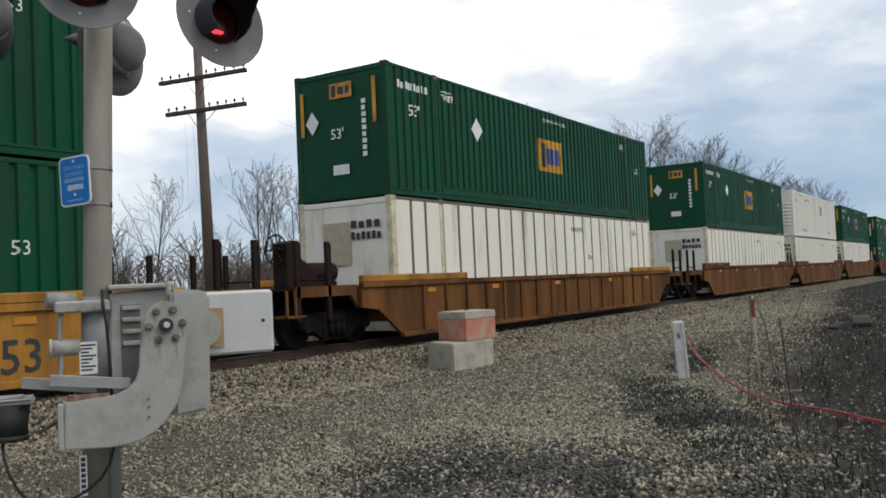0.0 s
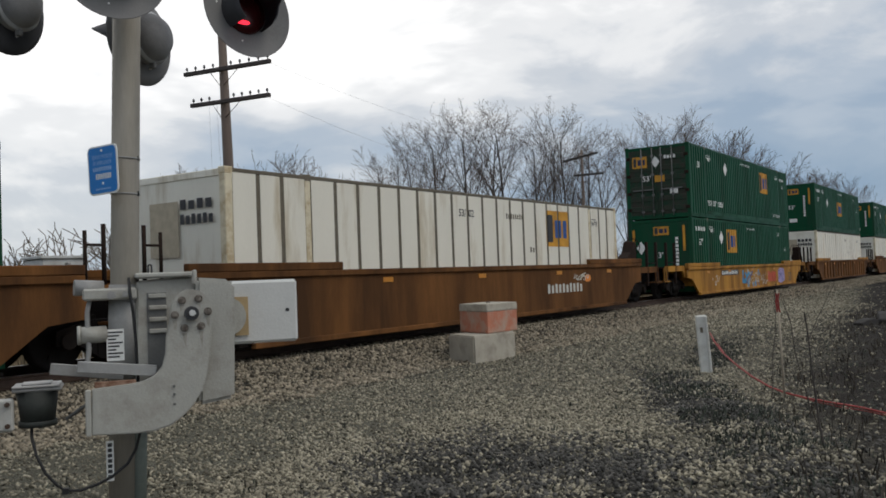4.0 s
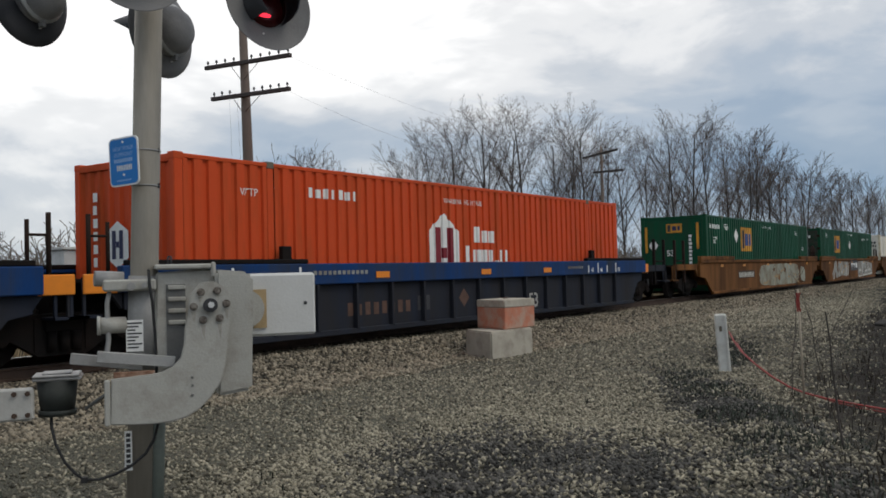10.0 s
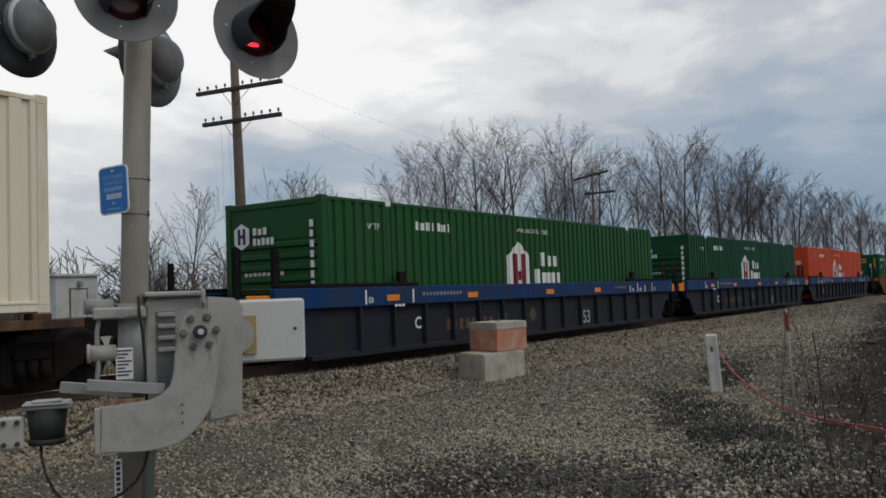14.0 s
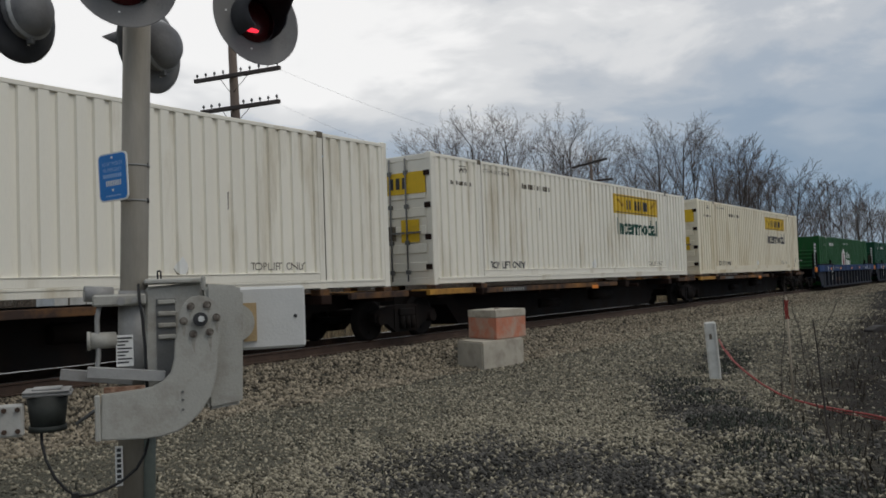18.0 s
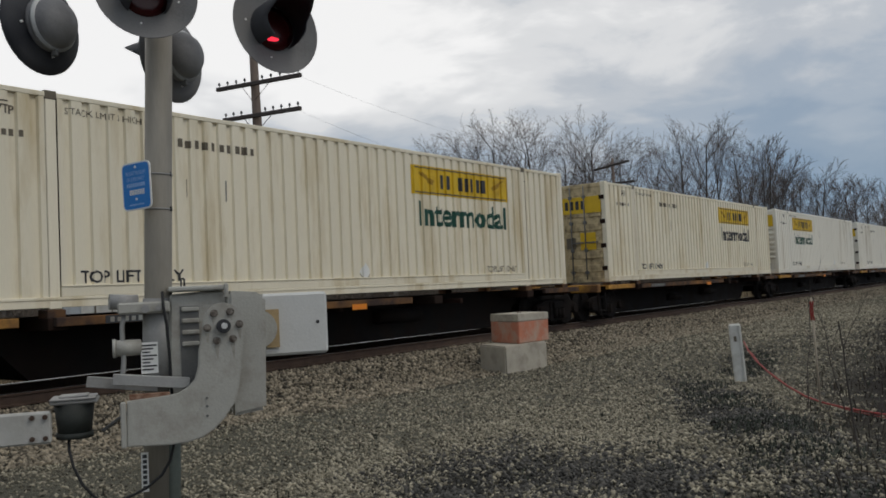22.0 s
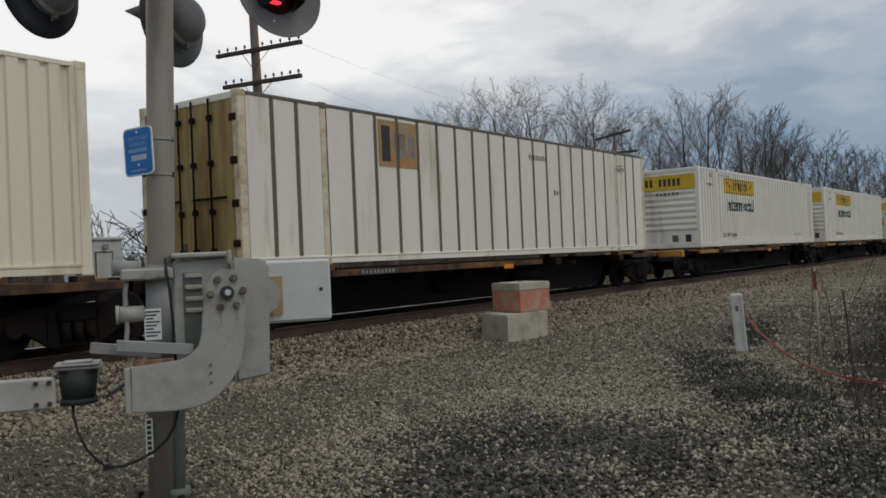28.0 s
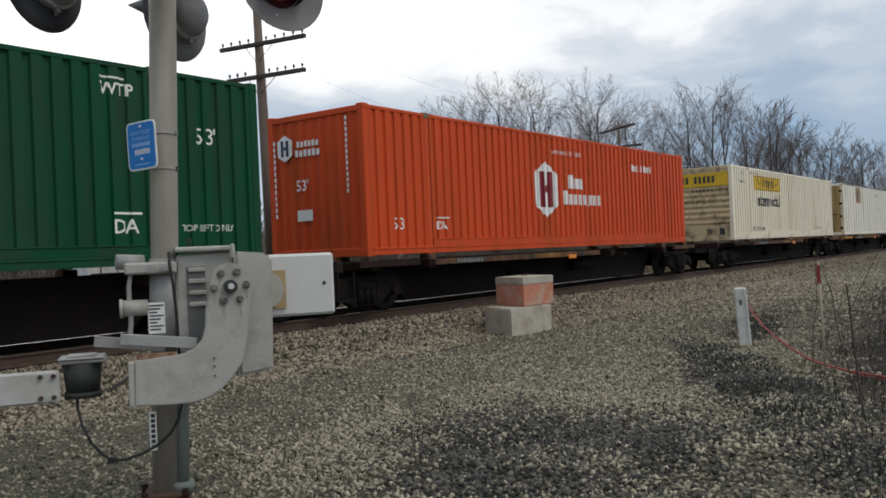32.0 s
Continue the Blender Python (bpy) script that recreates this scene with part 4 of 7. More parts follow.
def white_tag(x, z, r=0.17):
    """A placard holder: a pale lozenge with a dark lower edge."""
    def go(root, style):
        mark(root, painted(polygons([(0, -r), (r * 0.8, 0), (0, r), (-r * 0.8, 0)]), style, x, z), PAPER, "white lozenge placard holder")
        mark(root, painted(polygons([(-r * 0.8, -0.01), (0, -r - 0.012), (r * 0.8, -0.01), (r * 0.8, -0.03), (0, -r - 0.04), (-r * 0.8, -0.03)]), style, x, z), SEAM)
    return go


def scuffs(seed):
    """Dark scrapes and rust runs below the roof's rail and along the side."""
    def go(root, style):
        rng = random.Random(int(seed * 100))
        for k in range(4):
            x, z, h = rng.uniform(0.5, CL - 0.6), rng.uniform(0.5, 2.3), rng.uniform(0.10, 0.42)
            w = rng.uniform(0.012, 0.03)
            mark(root, painted(polygons([(0, 0), (w, h * 0.1), (w * 1.2, h), (w * 0.1, h * 0.95)]), style, x, z), (FADED_AMBER, GRAF_GREY, SEAM, GRAF_GREY)[k], "thin scrape in the paint")
    return go


def end_plate(y, z, w, h, material, label=""):
    return lambda root, style: mark(root, end_mark(plates((0, w, 0, h)), y, z), material, label)


def end_words(text, size, y, z, material):
    return lambda root, style: print_mark(root, shared(("endw", text, size, y, z), lambda: finish("printed_line", end_mark(lettering(text, size, 0.004), y, z), material)))


def end_bars(width, height, count, y, z, material, upright=False):
    def go(root, style):
        bm = joined(blocks(*row_of_blocks(width, height, count, 0.3)))
        if upright:
            for v in bm.verts:
                v.co = Vector((v.co.z, 0, width - v.co.x))
        print_mark(root, finish("printed_line", end_mark(bm, y, z), material))
    return go


def end_emblem(y, z, w, h, material=AMBER, inner=NAVY):
    def go(root, style):
        mark(root, end_mark(plates((0, w, 0, h)), y, z), material, "company panel on the end wall")
        for k, bm in enumerate(emblem_blocks(w, h)):
            end_mark(bm, y, z)
            for v in bm.verts:
                v.co.x -= 0.005
            mark(root, bm, BLACK if k == 0 else inner)
    return go


def end_banner(y, z, w, h):
    def go(root, style):
        mark(root, end_mark(plates((0, w, 0, h)), y, z), YELLOW, "yellow company banner on the end")
        for bm in blocks(*[(w * (0.20 + 0.075 * k), h * 0.24, w * 0.046, h * 0.52) for k in range(8) if k != 2]):
            end_mark(bm, y, z)
            for v in bm.verts:
                v.co.x -= 0.005
            mark(root, bm, BLACK, "dark block of a company name")
    return go


def end_shield(y, z, w, h):
    def go(root, style):
        mark(root, end_mark(polygons(hexagon(w, h)), y, z), PAPER, "pale six-sided company shield")
        for a, b, c, d in ((0.24, 0.20, 0.18, 0.60), (0.58, 0.20, 0.18, 0.60), (0.43, 0.44, 0.14, 0.13)):
            bm = end_mark(plates((a * w, (a + c) * w, b * h, (b + d) * h)), y, z)
            for v in bm.verts:
                v.co.x -= 0.005
            mark(root, bm, NAVY)
    return go


def end_diamond(y, z, r=0.24):
    return lambda root, style: mark(root, end_mark(polygons([(0, -r * 1.1), (r * 0.8, 0), (0, r * 1.1), (-r * 0.8, 0)]), y, z), PAPER, "white diamond placard")

# ---------------------------------------------------------------- railway cars (z = 0 is the top of the rail)
WHEEL_R = 0.42
WHEELSETS = []
MOVERS = []


def wheelset_mesh():
    bm = bmesh.new()
    for s in (-1, 1):
        lathe_bm = bmesh.new()
        lathe(lathe_bm, [(0.08, -0.07), (0.14, -0.075), (0.30, -0.035), (0.36, -0.065), (WHEEL_R, -0.062), (WHEEL_R, 0.045), (WHEEL_R + 0.025, 0.055), (WHEEL_R + 0.025, 0.072), (0.36, 0.075), (0.30, 0.02), (0.14, 0.06), (0.08, 0.06)], 28)
        for v in lathe_bm.verts:
            v.co = Vector((v.co.y, s * (0.755 - v.co.x), v.co.z))
        me = bpy.data.meshes.new("t")
        if s > 0:
            bmesh.ops.reverse_faces(lathe_bm, faces=lathe_bm.faces[:])
        lathe_bm.to_mesh(me)
        lathe_bm.free()
        bm.from_mesh(me)
        bpy.data.meshes.remove(me)
    tube(bm, (0, -1.08, 0), (0, 1.08, 0), 0.075, n=10)
    for k in range(4):
        a = k * math.pi / 2
        for y in (-0.825, 0.825):
            box(bm, math.cos(a) * 0.24 - 0.035, math.cos(a) * 0.24 + 0.035, y - 0.006, y + 0.006, math.sin(a) * 0.24 - 0.035, math.sin(a) * 0.24 + 0.035)
    return bm


def side_frame():
    bm = bmesh.new()
    out = [(-1.05, 0.36), (-1.05, 0.56), (-0.70, 0.66), (-0.34, 0.70), (0.34, 0.70), (0.70, 0.66), (1.05, 0.56), (1.05, 0.36), (0.74, 0.36), (0.62, 0.30), (0.36, 0.14), (-0.36, 0.14), (-0.62, 0.30), (-0.74, 0.36)]
    prism(bm, out, -1.08, -0.95)
    for s in (-1, 1):
        tube(bm, (s * 0.89, -1.15, WHEEL_R), (s * 0.89, -1.0, WHEEL_R), 0.12, n=10)
    for k in (-0.18, 0.0, 0.18):
        tube(bm, (k, -1.10, 0.20), (k, -1.10, 0.46), 0.07, n=8)
    box(bm, -0.27, 0.27, -1.14, -0.94, 0.46, 0.62, bevel=0.02)
    box(bm, -0.42, -0.32, -1.1, -0.93, 0.2, 0.64)
    box(bm, 0.32, 0.42, -1.1, -0.93, 0.2, 0.64)
    return bm


def truck(root, x):
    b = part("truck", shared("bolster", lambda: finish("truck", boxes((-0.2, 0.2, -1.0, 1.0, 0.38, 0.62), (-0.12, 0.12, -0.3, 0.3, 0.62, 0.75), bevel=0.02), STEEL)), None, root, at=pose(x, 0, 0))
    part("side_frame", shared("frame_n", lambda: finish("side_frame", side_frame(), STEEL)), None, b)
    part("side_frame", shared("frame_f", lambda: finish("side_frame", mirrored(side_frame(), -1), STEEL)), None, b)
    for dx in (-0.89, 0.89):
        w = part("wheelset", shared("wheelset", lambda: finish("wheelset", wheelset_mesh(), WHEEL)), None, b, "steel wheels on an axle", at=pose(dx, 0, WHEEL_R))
        WHEELSETS.append((w, dx))
    return b


def coupler(root, x, s):
    bm = boxes((min(x, x + s * 0.75), max(x, x + s * 0.75), -0.12, 0.12, 0.72, 0.98), bevel=0.02)
    box(bm, min(x + s * 0.65, x + s * 0.95), max(x + s * 0.65, x + s * 0.95), -0.17, 0.17, 0.68, 1.02, bevel=0.04)
    tube(bm, (x + s * 0.2, -0.3, 0.75), (x + s * 0.85, -0.28, 0.42), 0.03, n=6)
    part("coupler", bm, STEEL, root)


def brake_gear(root, x, s, z, paint):
    """Hand brake on a bracket, with an air reservoir behind it."""
    hub = Vector((x + s * 0.20, -0.62, z + 0.74))
    at = lambda a, r=0.28: hub + Vector((0, r * math.cos(a), r * math.sin(a)))
    w = bmesh.new()
    path_tube(w, [at(k * math.pi / 12) for k in range(25)], 0.017, n=6)
    for k in range(6):
        tube(w, hub, at(k * math.pi / 3), 0.013, n=5)
    tube(w, hub - Vector((s * 0.14, 0, 0)), hub + Vector((s * 0.03, 0, 0)), 0.05, n=10)
    part("brake_wheel", w, RUST_DARK, root, "dark spoked brake wheel")
    stand = bmesh.new()
    prism(stand, [(x - s * 0.75, z), (x + s * 0.12, z), (x + s * 0.12, z + 0.86), (x - s * 0.12, z + 0.92), (x - s * 0.34, z + 0.55), (x - s * 0.75, z + 0.34)], -0.80, -0.44)
    bmesh.ops.bevel(stand, geom=stand.edges[:], offset=0.02, segments=1, affect="EDGES")
    part("brake_stand", stand, paint, root, "dark rusty brake stand")
    r = bmesh.new()
    lathe(r, [(0.0, -0.52), (0.12, -0.50), (0.20, -0.44), (0.21, 0.44), (0.12, 0.50), (0.0, 0.52)], 16)
    for v in r.verts:
        v.co += Vector((x - s * 1.25, -0.35, z + 0.30))
    box(r, x - s * 1.25 - 0.40, x - s * 1.25 + 0.40, -0.55, -0.15, z, z + 0.12)
    part("air_reservoir", r, RUST_DARK, root, "dark air reservoir")


def car_end(root, s, x, gap, paint, joined, brakes):
    """The platform over the truck, from the well's end at x outward by s; returns nothing."""
    reach = max(gap / 2 - (0.12 if joined else 0.4), 0.3)
    x1 = x + s * reach
    a, b = sorted((x, x1))
    out = [(x, 0.72), (x + s * 0.2, 0.98), (x1, 0.98), (x1, 1.18), (x, 1.18)]
    for side in (-1, 1):
        bm = bmesh.new()
        prism(bm, out, side * 1.36 - 0.04, side * 1.36 + 0.04)
        part("end_sill", bm, paint, root)
    part("platform", boxes((a, b, -1.32, 1.32, 1.10, 1.16), bevel=0.01), STEEL if paint is SLATE else RUST_DARK, root)
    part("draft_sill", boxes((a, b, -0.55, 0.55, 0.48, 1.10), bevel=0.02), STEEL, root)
    part("bulkhead", boxes((x - s * 0.9 - 0.03, x - s * 0.9 + 0.03, -1.4, 1.4, 0.4, 1.15)), paint, root)
    part("end_deck", boxes((min(x, x - s * 0.9), max(x, x - s * 0.9), -1.4, 1.4, 1.06, 1.14)), STEEL if paint is SLATE else RUST_DARK, root)
    part("crossover_step", boxes((x1 - 0.25, x1 + 0.25, -1.42, -1.0, 0.62, 0.66), (x1 - 0.02, x1 + 0.02, -1.40, -1.36, 0.62, 1.12), (x1 - 0.25, x1 - 0.21, -1.40, -1.36, 0.62, 1.12)), paint, root)
    if not joined:
        coupler(root, x1 - s * 0.35, s)
        for dx in (0.08, 0.95):
            x = x1 - s * dx
            part("end_post", boxes((x - 0.05, x + 0.05, -1.40, -1.32, 0.55, 2.02), (x - 0.05, x + 0.13, -1.36, -1.33, 1.94, 1.98), (x + 0.10, x + 0.13, -1.36, -1.33, 1.2, 1.98), bevel=0.006), STEEL if paint is SLATE else RUST_DARK, root, "dark upright post")
            part("far_post", boxes((x - 0.05, x + 0.05, 1.32, 1.40, 0.95, 1.9), bevel=0.006), STEEL if paint is SLATE else RUST_DARK, root)
        part("hand_bar", tubes(((x1 - s * 0.95, -1.36, 1.30), (x1 - s * 0.08, -1.36, 1.30), 0.02), n=6), STEEL, root)
        bm = bmesh.new()
        path_tube(bm, [(x1 + s * 0.1, -0.45, 0.70), (x1 + s * 0.22, -0.5, 0.45), (x1 + s * 0.38, -0.45, 0.30), (x1 + s * 0.52, -0.35, 0.38), (x1 + s * 0.58, -0.28, 0.55)], 0.028, n=7)
        part("air_hose", bm, CABLE, root, "black air hose")
        if brakes:
            brake_gear(root, x1 - s * 0.55, s, 1.16, RUST_DARK)
    else:
        part("standing_post", tubes(((x1 - s * 0.2, -1.2, 1.1), (x1 - s * 0.2, -1.2, 2.05), 0.035), ((x1 - s * 0.5, -1.2, 1.1), (x1 - s * 0.5, -1.2, 1.95), 0.03), ((x1 - s * 0.5, -1.2, 1.75), (x1 - s * 0.2, -1.2, 1.75), 0.02), n=6), RUST_DARK, root)


def well_car(style, label, rear_gap, front_gap, rear_joined, front_joined, brakes=False, group="well cars of the train", front_brakes=False):
    root = thing("well_car", label, "railway car", group=group)
    paint = {"ribbed": RUST, "smooth": RUST, "yellow": CAR_YELLOW, "blue": BLUE}[style]
    low = SLATE if style == "blue" else paint
    top = {"ribbed": 1.22, "smooth": 1.32, "yellow": 1.12, "blue": 1.33}[style]
    x0, x1 = -(1.0 if rear_joined else 1.4), CL + (1.0 if front_joined else 1.4)
    for s in (-1, 1):
        ya, yb = (-1.50, -1.42) if s < 0 else (1.42, 1.50)
        bm = bmesh.new()
        run = 0.80 if style == "blue" else 1.35
        prism(bm, [(x0, 0.72), (x0 + run * 0.4, 0.66), (x0 + run, 0.10), (x1 - run, 0.10), (x1 - run * 0.4, 0.66), (x1, 0.72), (x1, top - 0.05), (x0, top - 0.05)], *((ya, yb) if style != "blue" else (ya + 0.05 * (s < 0), yb - 0.05 * (s > 0))))
        part("side_sill", bm, low, root)
        if style == "blue":
            part("top_chord", boxes((x0 - 0.1, x1 + 0.1, ya - 0.06 * (s < 0), yb + 0.06 * (s > 0), top - 0.37, top), bevel=0.015), BLUE, root)
        else:
            part("top_chord", boxes((x0, x1, ya - 0.05 * (s < 0), yb + 0.05 * (s > 0), top - 0.11, top), bevel=0.012), paint, root)
        part("bottom_chord", boxes((x0 + run, x1 - run, ya - 0.035 * (s < 0), yb + 0.035 * (s > 0), 0.04, 0.14), bevel=0.01), low, root)
        if style in ("ribbed", "blue"):
            n = 17 if style == "ribbed" else 15
            rib = shared(("rib", style, s), lambda: finish("rib", boxes((-0.035, 0.035, ya - 0.05 * (s < 0), yb + 0.05 * (s > 0), 0.13, top - (0.11 if style == "ribbed" else 0.37)), bevel=0.008), low))
            for k in range(n):
                part("rib", rib, None, root, at=pose(0.75 + (CL - 1.5) * k / (n - 1), 0, 0))
        for a, b in ((x0, 2.6), (CL - 2.6, x1)):
            part("raised_chord", boxes((a, b, ya - 0.055 * (s < 0), yb + 0.055 * (s > 0), top, top + (0.08 if style == "blue" else 0.14)), bevel=0.015), {"blue": STEEL, "ribbed": CAR_YELLOW}.get(style, paint), root)
    part("well_floor", boxes(*[(x, x + 0.4, -1.42, 1.42, 0.08, 0.15) for x in (0.3, 3.6, 7.9, 12.2, CL - 0.7)], (0.1, CL - 0.1, -1.42, -1.2, 0.08, 0.13), (0.1, CL - 0.1, 1.2, 1.42, 0.08, 0.13)), STEEL, root)
    refl = shared("refl", lambda: finish("reflector", boxes((-0.20, 0.20, -0.008, 0, -0.06, 0.06)), REFLECT))
    worn = shared("worn_refl", lambda: finish("reflector", boxes((-0.16, 0.16, -0.006, 0, -0.05, 0.05)), WORN_REFLECT))
    y = -1.505 if style != "blue" else -1.565
    for x in ((1.7, 4.6, 8.3, 11.2) if style == "blue" else (1.1, 4.0, 7.6, 11.6, CL - 1.2)):
        part("reflector", refl if style == "blue" else worn, None, root, at=pose(x, y - (0.002 if style == "blue" else 0.004), top - 0.22))
    car_end(root, -1, x0, rear_gap + 2 * x0, paint if style != "blue" else SLATE, rear_joined, brakes)
    car_end(root, 1, x1, front_gap - 2 * (x1 - CL), paint if style != "blue" else SLATE, front_joined, front_brakes)
    if style == "blue":
        for x in (x0 - 0.35, x1 + 0.35):
            part("marker_plate", boxes((x - 0.26, x + 0.26, -1.44, -1.40, 0.95, 1.22), bevel=0.01), REFLECT, root)
        for a, zt in ((0.85, 1.27), (2.35, 1.27), (CL - 2.6, 1.2), (CL - 2.0, 1.27), (CL - 1.4, 1.2), (CL - 0.8, 1.27)):
            part("gauge_mark", boxes((a, a + 0.05, -1.567, -1.562, top - 0.33, zt)), PAPER, root)
        for a, text in ((CL - 2.42, "45"), (CL - 1.84, "48"), (CL - 0.64, "53"), (0.95, "53")):
            side_print(root, lettering(text, 0.15, 0.004), PAPER, a, 1.02, -1.567)
        for a in (LIFT + 0.16, CL - LIFT - 0.16):
            part("corner_guide", boxes((a - 0.11, a + 0.11, -1.50, -1.40, top, top + 0.30), (a - 0.16, a + 0.16, -1.52, -1.38, top, top + 0.06), bevel=0.012), STEEL, root, "black steel corner guide")
        side_print(root, bars(1.5, 0.07, 12, 0.35), GRAF_GREY, 2.7, 1.13, -1.567)
        side_print(root, bars(0.9, 0.06, 8, 0.35), GRAF_GREY, CL - 3.8, 1.13, -1.567)
        side_print(root, bars(0.35, 0.05, 3), PAPER, 1.75, 0.93, -1.567)
        side_paint(root, lettering("C", 0.34, 0.006), PAPER, 2.55, 0.45, -1.452)
    truck(root, -rear_gap / 2 if rear_joined else -1.72)
    if not front_joined:
        truck(root, CL + 1.75)
    return root


def side_paint(root, bm, material, x, z, y=-1.506, label="", name="marking"):
    for v in bm.verts:
        v.co = Vector((v.co.x + x, y, v.co.z + z))
    return part(name, bm, material, root, label)


def side_print(root, bm, material, x, z, y=-1.506, label=""):
    return tagged(side_paint(root, bm, material, x, z, y, name="printed_line"), label, kind="stuff")


def code_row(width, height, count):
    return joined(blocks(*row_of_blocks(width, height, count, 0.42)))


def sprayed(seed, w, h, n, width=0.06, curl=1.0):
    """Wild sprayed strokes: bent ribbons of uneven width in one colour."""
    rng = random.Random(seed)
    bm = bmesh.new()
    for k in range(n):
        p = Vector((w * (k + 0.5) / n + rng.uniform(-0.1, 0.1) * w, h * rng.uniform(0.15, 0.85)))
        a, da = rng.uniform(0, 2 * math.pi), rng.uniform(-0.5, 0.5) * curl
        prev = None
        for j in range(rng.randrange(7, 13)):
            t = width * rng.uniform(0.6, 1.0) * (0.45 + 0.55 * math.sin(math.pi * (j + 0.5) / 12))
            nx, nz = -math.sin(a) * t, math.cos(a) * t
            row = [bm.verts.new((min(max(p.x + e * nx, 0), w), 0, min(max(p.y + e * nz, 0), h))) for e in (1, -1)]
            if prev:
                f = bm.faces.new((prev[0], prev[1], row[1], row[0]))
                f.normal_update()
                if f.normal.y > 0:
                    f.normal_flip()
            prev = row
            a += da + rng.gauss(0, 0.12)
            p += Vector((math.cos(a), math.sin(a) * 0.8)) * h * 0.13
    return bm


def cloud_patch(seed, w, h, points=26, ragged=0.10):
    """A filled sprayed field with a lumpy outline."""
    rng = random.Random(seed)
    out = []
    for k in range(points):
        a = 2 * math.pi * k / points
        cx, cz = math.cos(a), math.sin(a)
        sq = 1 / max(abs(cx), abs(cz)) ** 0.75
        out.append((w / 2 + cx * sq * w / 2 * (1 - rng.random() * ragged), h / 2 + cz * sq * h / 2 * (1 - rng.random() * ragged * 2)))
    bm = polygons(out)
    bmesh.ops.triangulate(bm, faces=bm.faces[:])
    return bm


def spine_car(label, rear_gap, front_gap, rear_joined, front_joined, brakes=False, beam=None):
    """A skeleton flat car: a centre sill with arms, pedestals and worn yellow side walks."""
    root = thing("spine_car", label, "railway car", group="skeleton flat cars of the train")
    xa, xb = -rear_gap / 2 + 0.3, CL + front_gap / 2 - 0.3
    # Sill made deep and near-black, standing in for shade below the deck.
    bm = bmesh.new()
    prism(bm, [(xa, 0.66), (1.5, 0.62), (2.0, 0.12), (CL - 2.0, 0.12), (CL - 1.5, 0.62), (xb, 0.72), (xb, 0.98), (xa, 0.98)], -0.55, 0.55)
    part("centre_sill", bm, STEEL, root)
    for x in (0.15, LIFT, 5.6, 10.4, CL - LIFT, CL - 0.15):
        part("cross_arm", boxes((x - 0.14, x + 0.14, -1.36, 1.36, 0.80, 0.97), bevel=0.015), RUST_DARK, root)
    for x in (0.12, LIFT, CL - LIFT, CL - 0.12):
        for s in (-1, 1):
            part("pedestal", boxes((x - 0.13, x + 0.13, s * 1.2 - 0.12, s * 1.2 + 0.12, 0.96, 1.075), bevel=0.01), SPINE_YELLOW, root)
    for a, b, zz in ((1.9, 9.4, 0.90), (-0.4, 1.4, 0.92), (CL - 1.4, CL + 0.4, 0.92)):
        for s in (-1, 1):
            part("side_walk", boxes((a, b, s * 1.40 - 0.05, s * 1.40 + 0.05, zz - 0.05, zz + 0.07), (a, b, min(s * 1.40, s * 0.95), max(s * 1.40, s * 0.95), zz + 0.04, zz + 0.07), bevel=0.008), (beam or BEAM_YELLOW) if a < 0 else SPINE_YELLOW, root)
    part("brake_rigging", tubes(((3.0, -0.5, 0.55), (8.5, -0.5, 0.5), 0.035), ((9.2, -0.62, 0.6), (10.6, -0.62, 0.6), 0.15), ((6.0, -0.55, 0.45), (7.2, -0.55, 0.45), 0.12), n=8), STEEL, root)
    part("reflector", boxes((7.6, 8.0, -1.458, -1.45, 0.80, 0.90)), REFLECT, root)
    for a in (2.6,):
        part("number_board", boxes((a, a + 1.15, -1.456, -1.45, 0.855, 0.965)), BLACK, root, "black number board")
        side_print(root, code_row(1.0, 0.07, 9), GRAF_GREY, a + 0.07, 0.873, -1.458)
    for a in (4.6, 7.4, 11.2):
        part("outrigger", boxes((a - 0.05, a + 0.05, -1.38, -0.5, 0.78, 0.88), bevel=0.01), RUST_DARK, root)
    truck(root, -rear_gap / 2 if rear_joined else 0.12)
    if not front_joined:
        truck(root, CL - 0.15)
        coupler(root, CL + front_gap / 2 - 0.85, 1)
    if not rear_joined:
        coupler(root, -rear_gap / 2 + 0.85, -1)
        if brakes:
            brake_gear(root, -rear_gap / 2 + 0.45, -1, 1.0, RUST_DARK)
        part("end_beam", boxes((xa, xa + 0.2, -1.4, 1.4, 0.80, 1.02), bevel=0.02), beam or BEAM_YELLOW, root)
        part("step", boxes((xa + 0.02, xa + 0.06, -1.4, -1.36, 0.3, 0.8), (xa + 0.45, xa + 0.49, -1.4, -1.36, 0.3, 0.8), (xa, xa + 0.5, -1.42, -1.1, 0.28, 0.31)), STEEL, root)
    return root


# ---------------------------------------------------------------- the train, from its head to its tail
WELL_Z, UPPER_Z, SPINE_Z = 0.63, 0.63 + CH + 0.012, RAIL_Z + 1.08


def place(ob, s, z):
    ob.matrix_basis = pose(s, TRACK_Y, z)
    ob["run_from"] = s
    MOVERS.append((ob, s, z))
    return ob


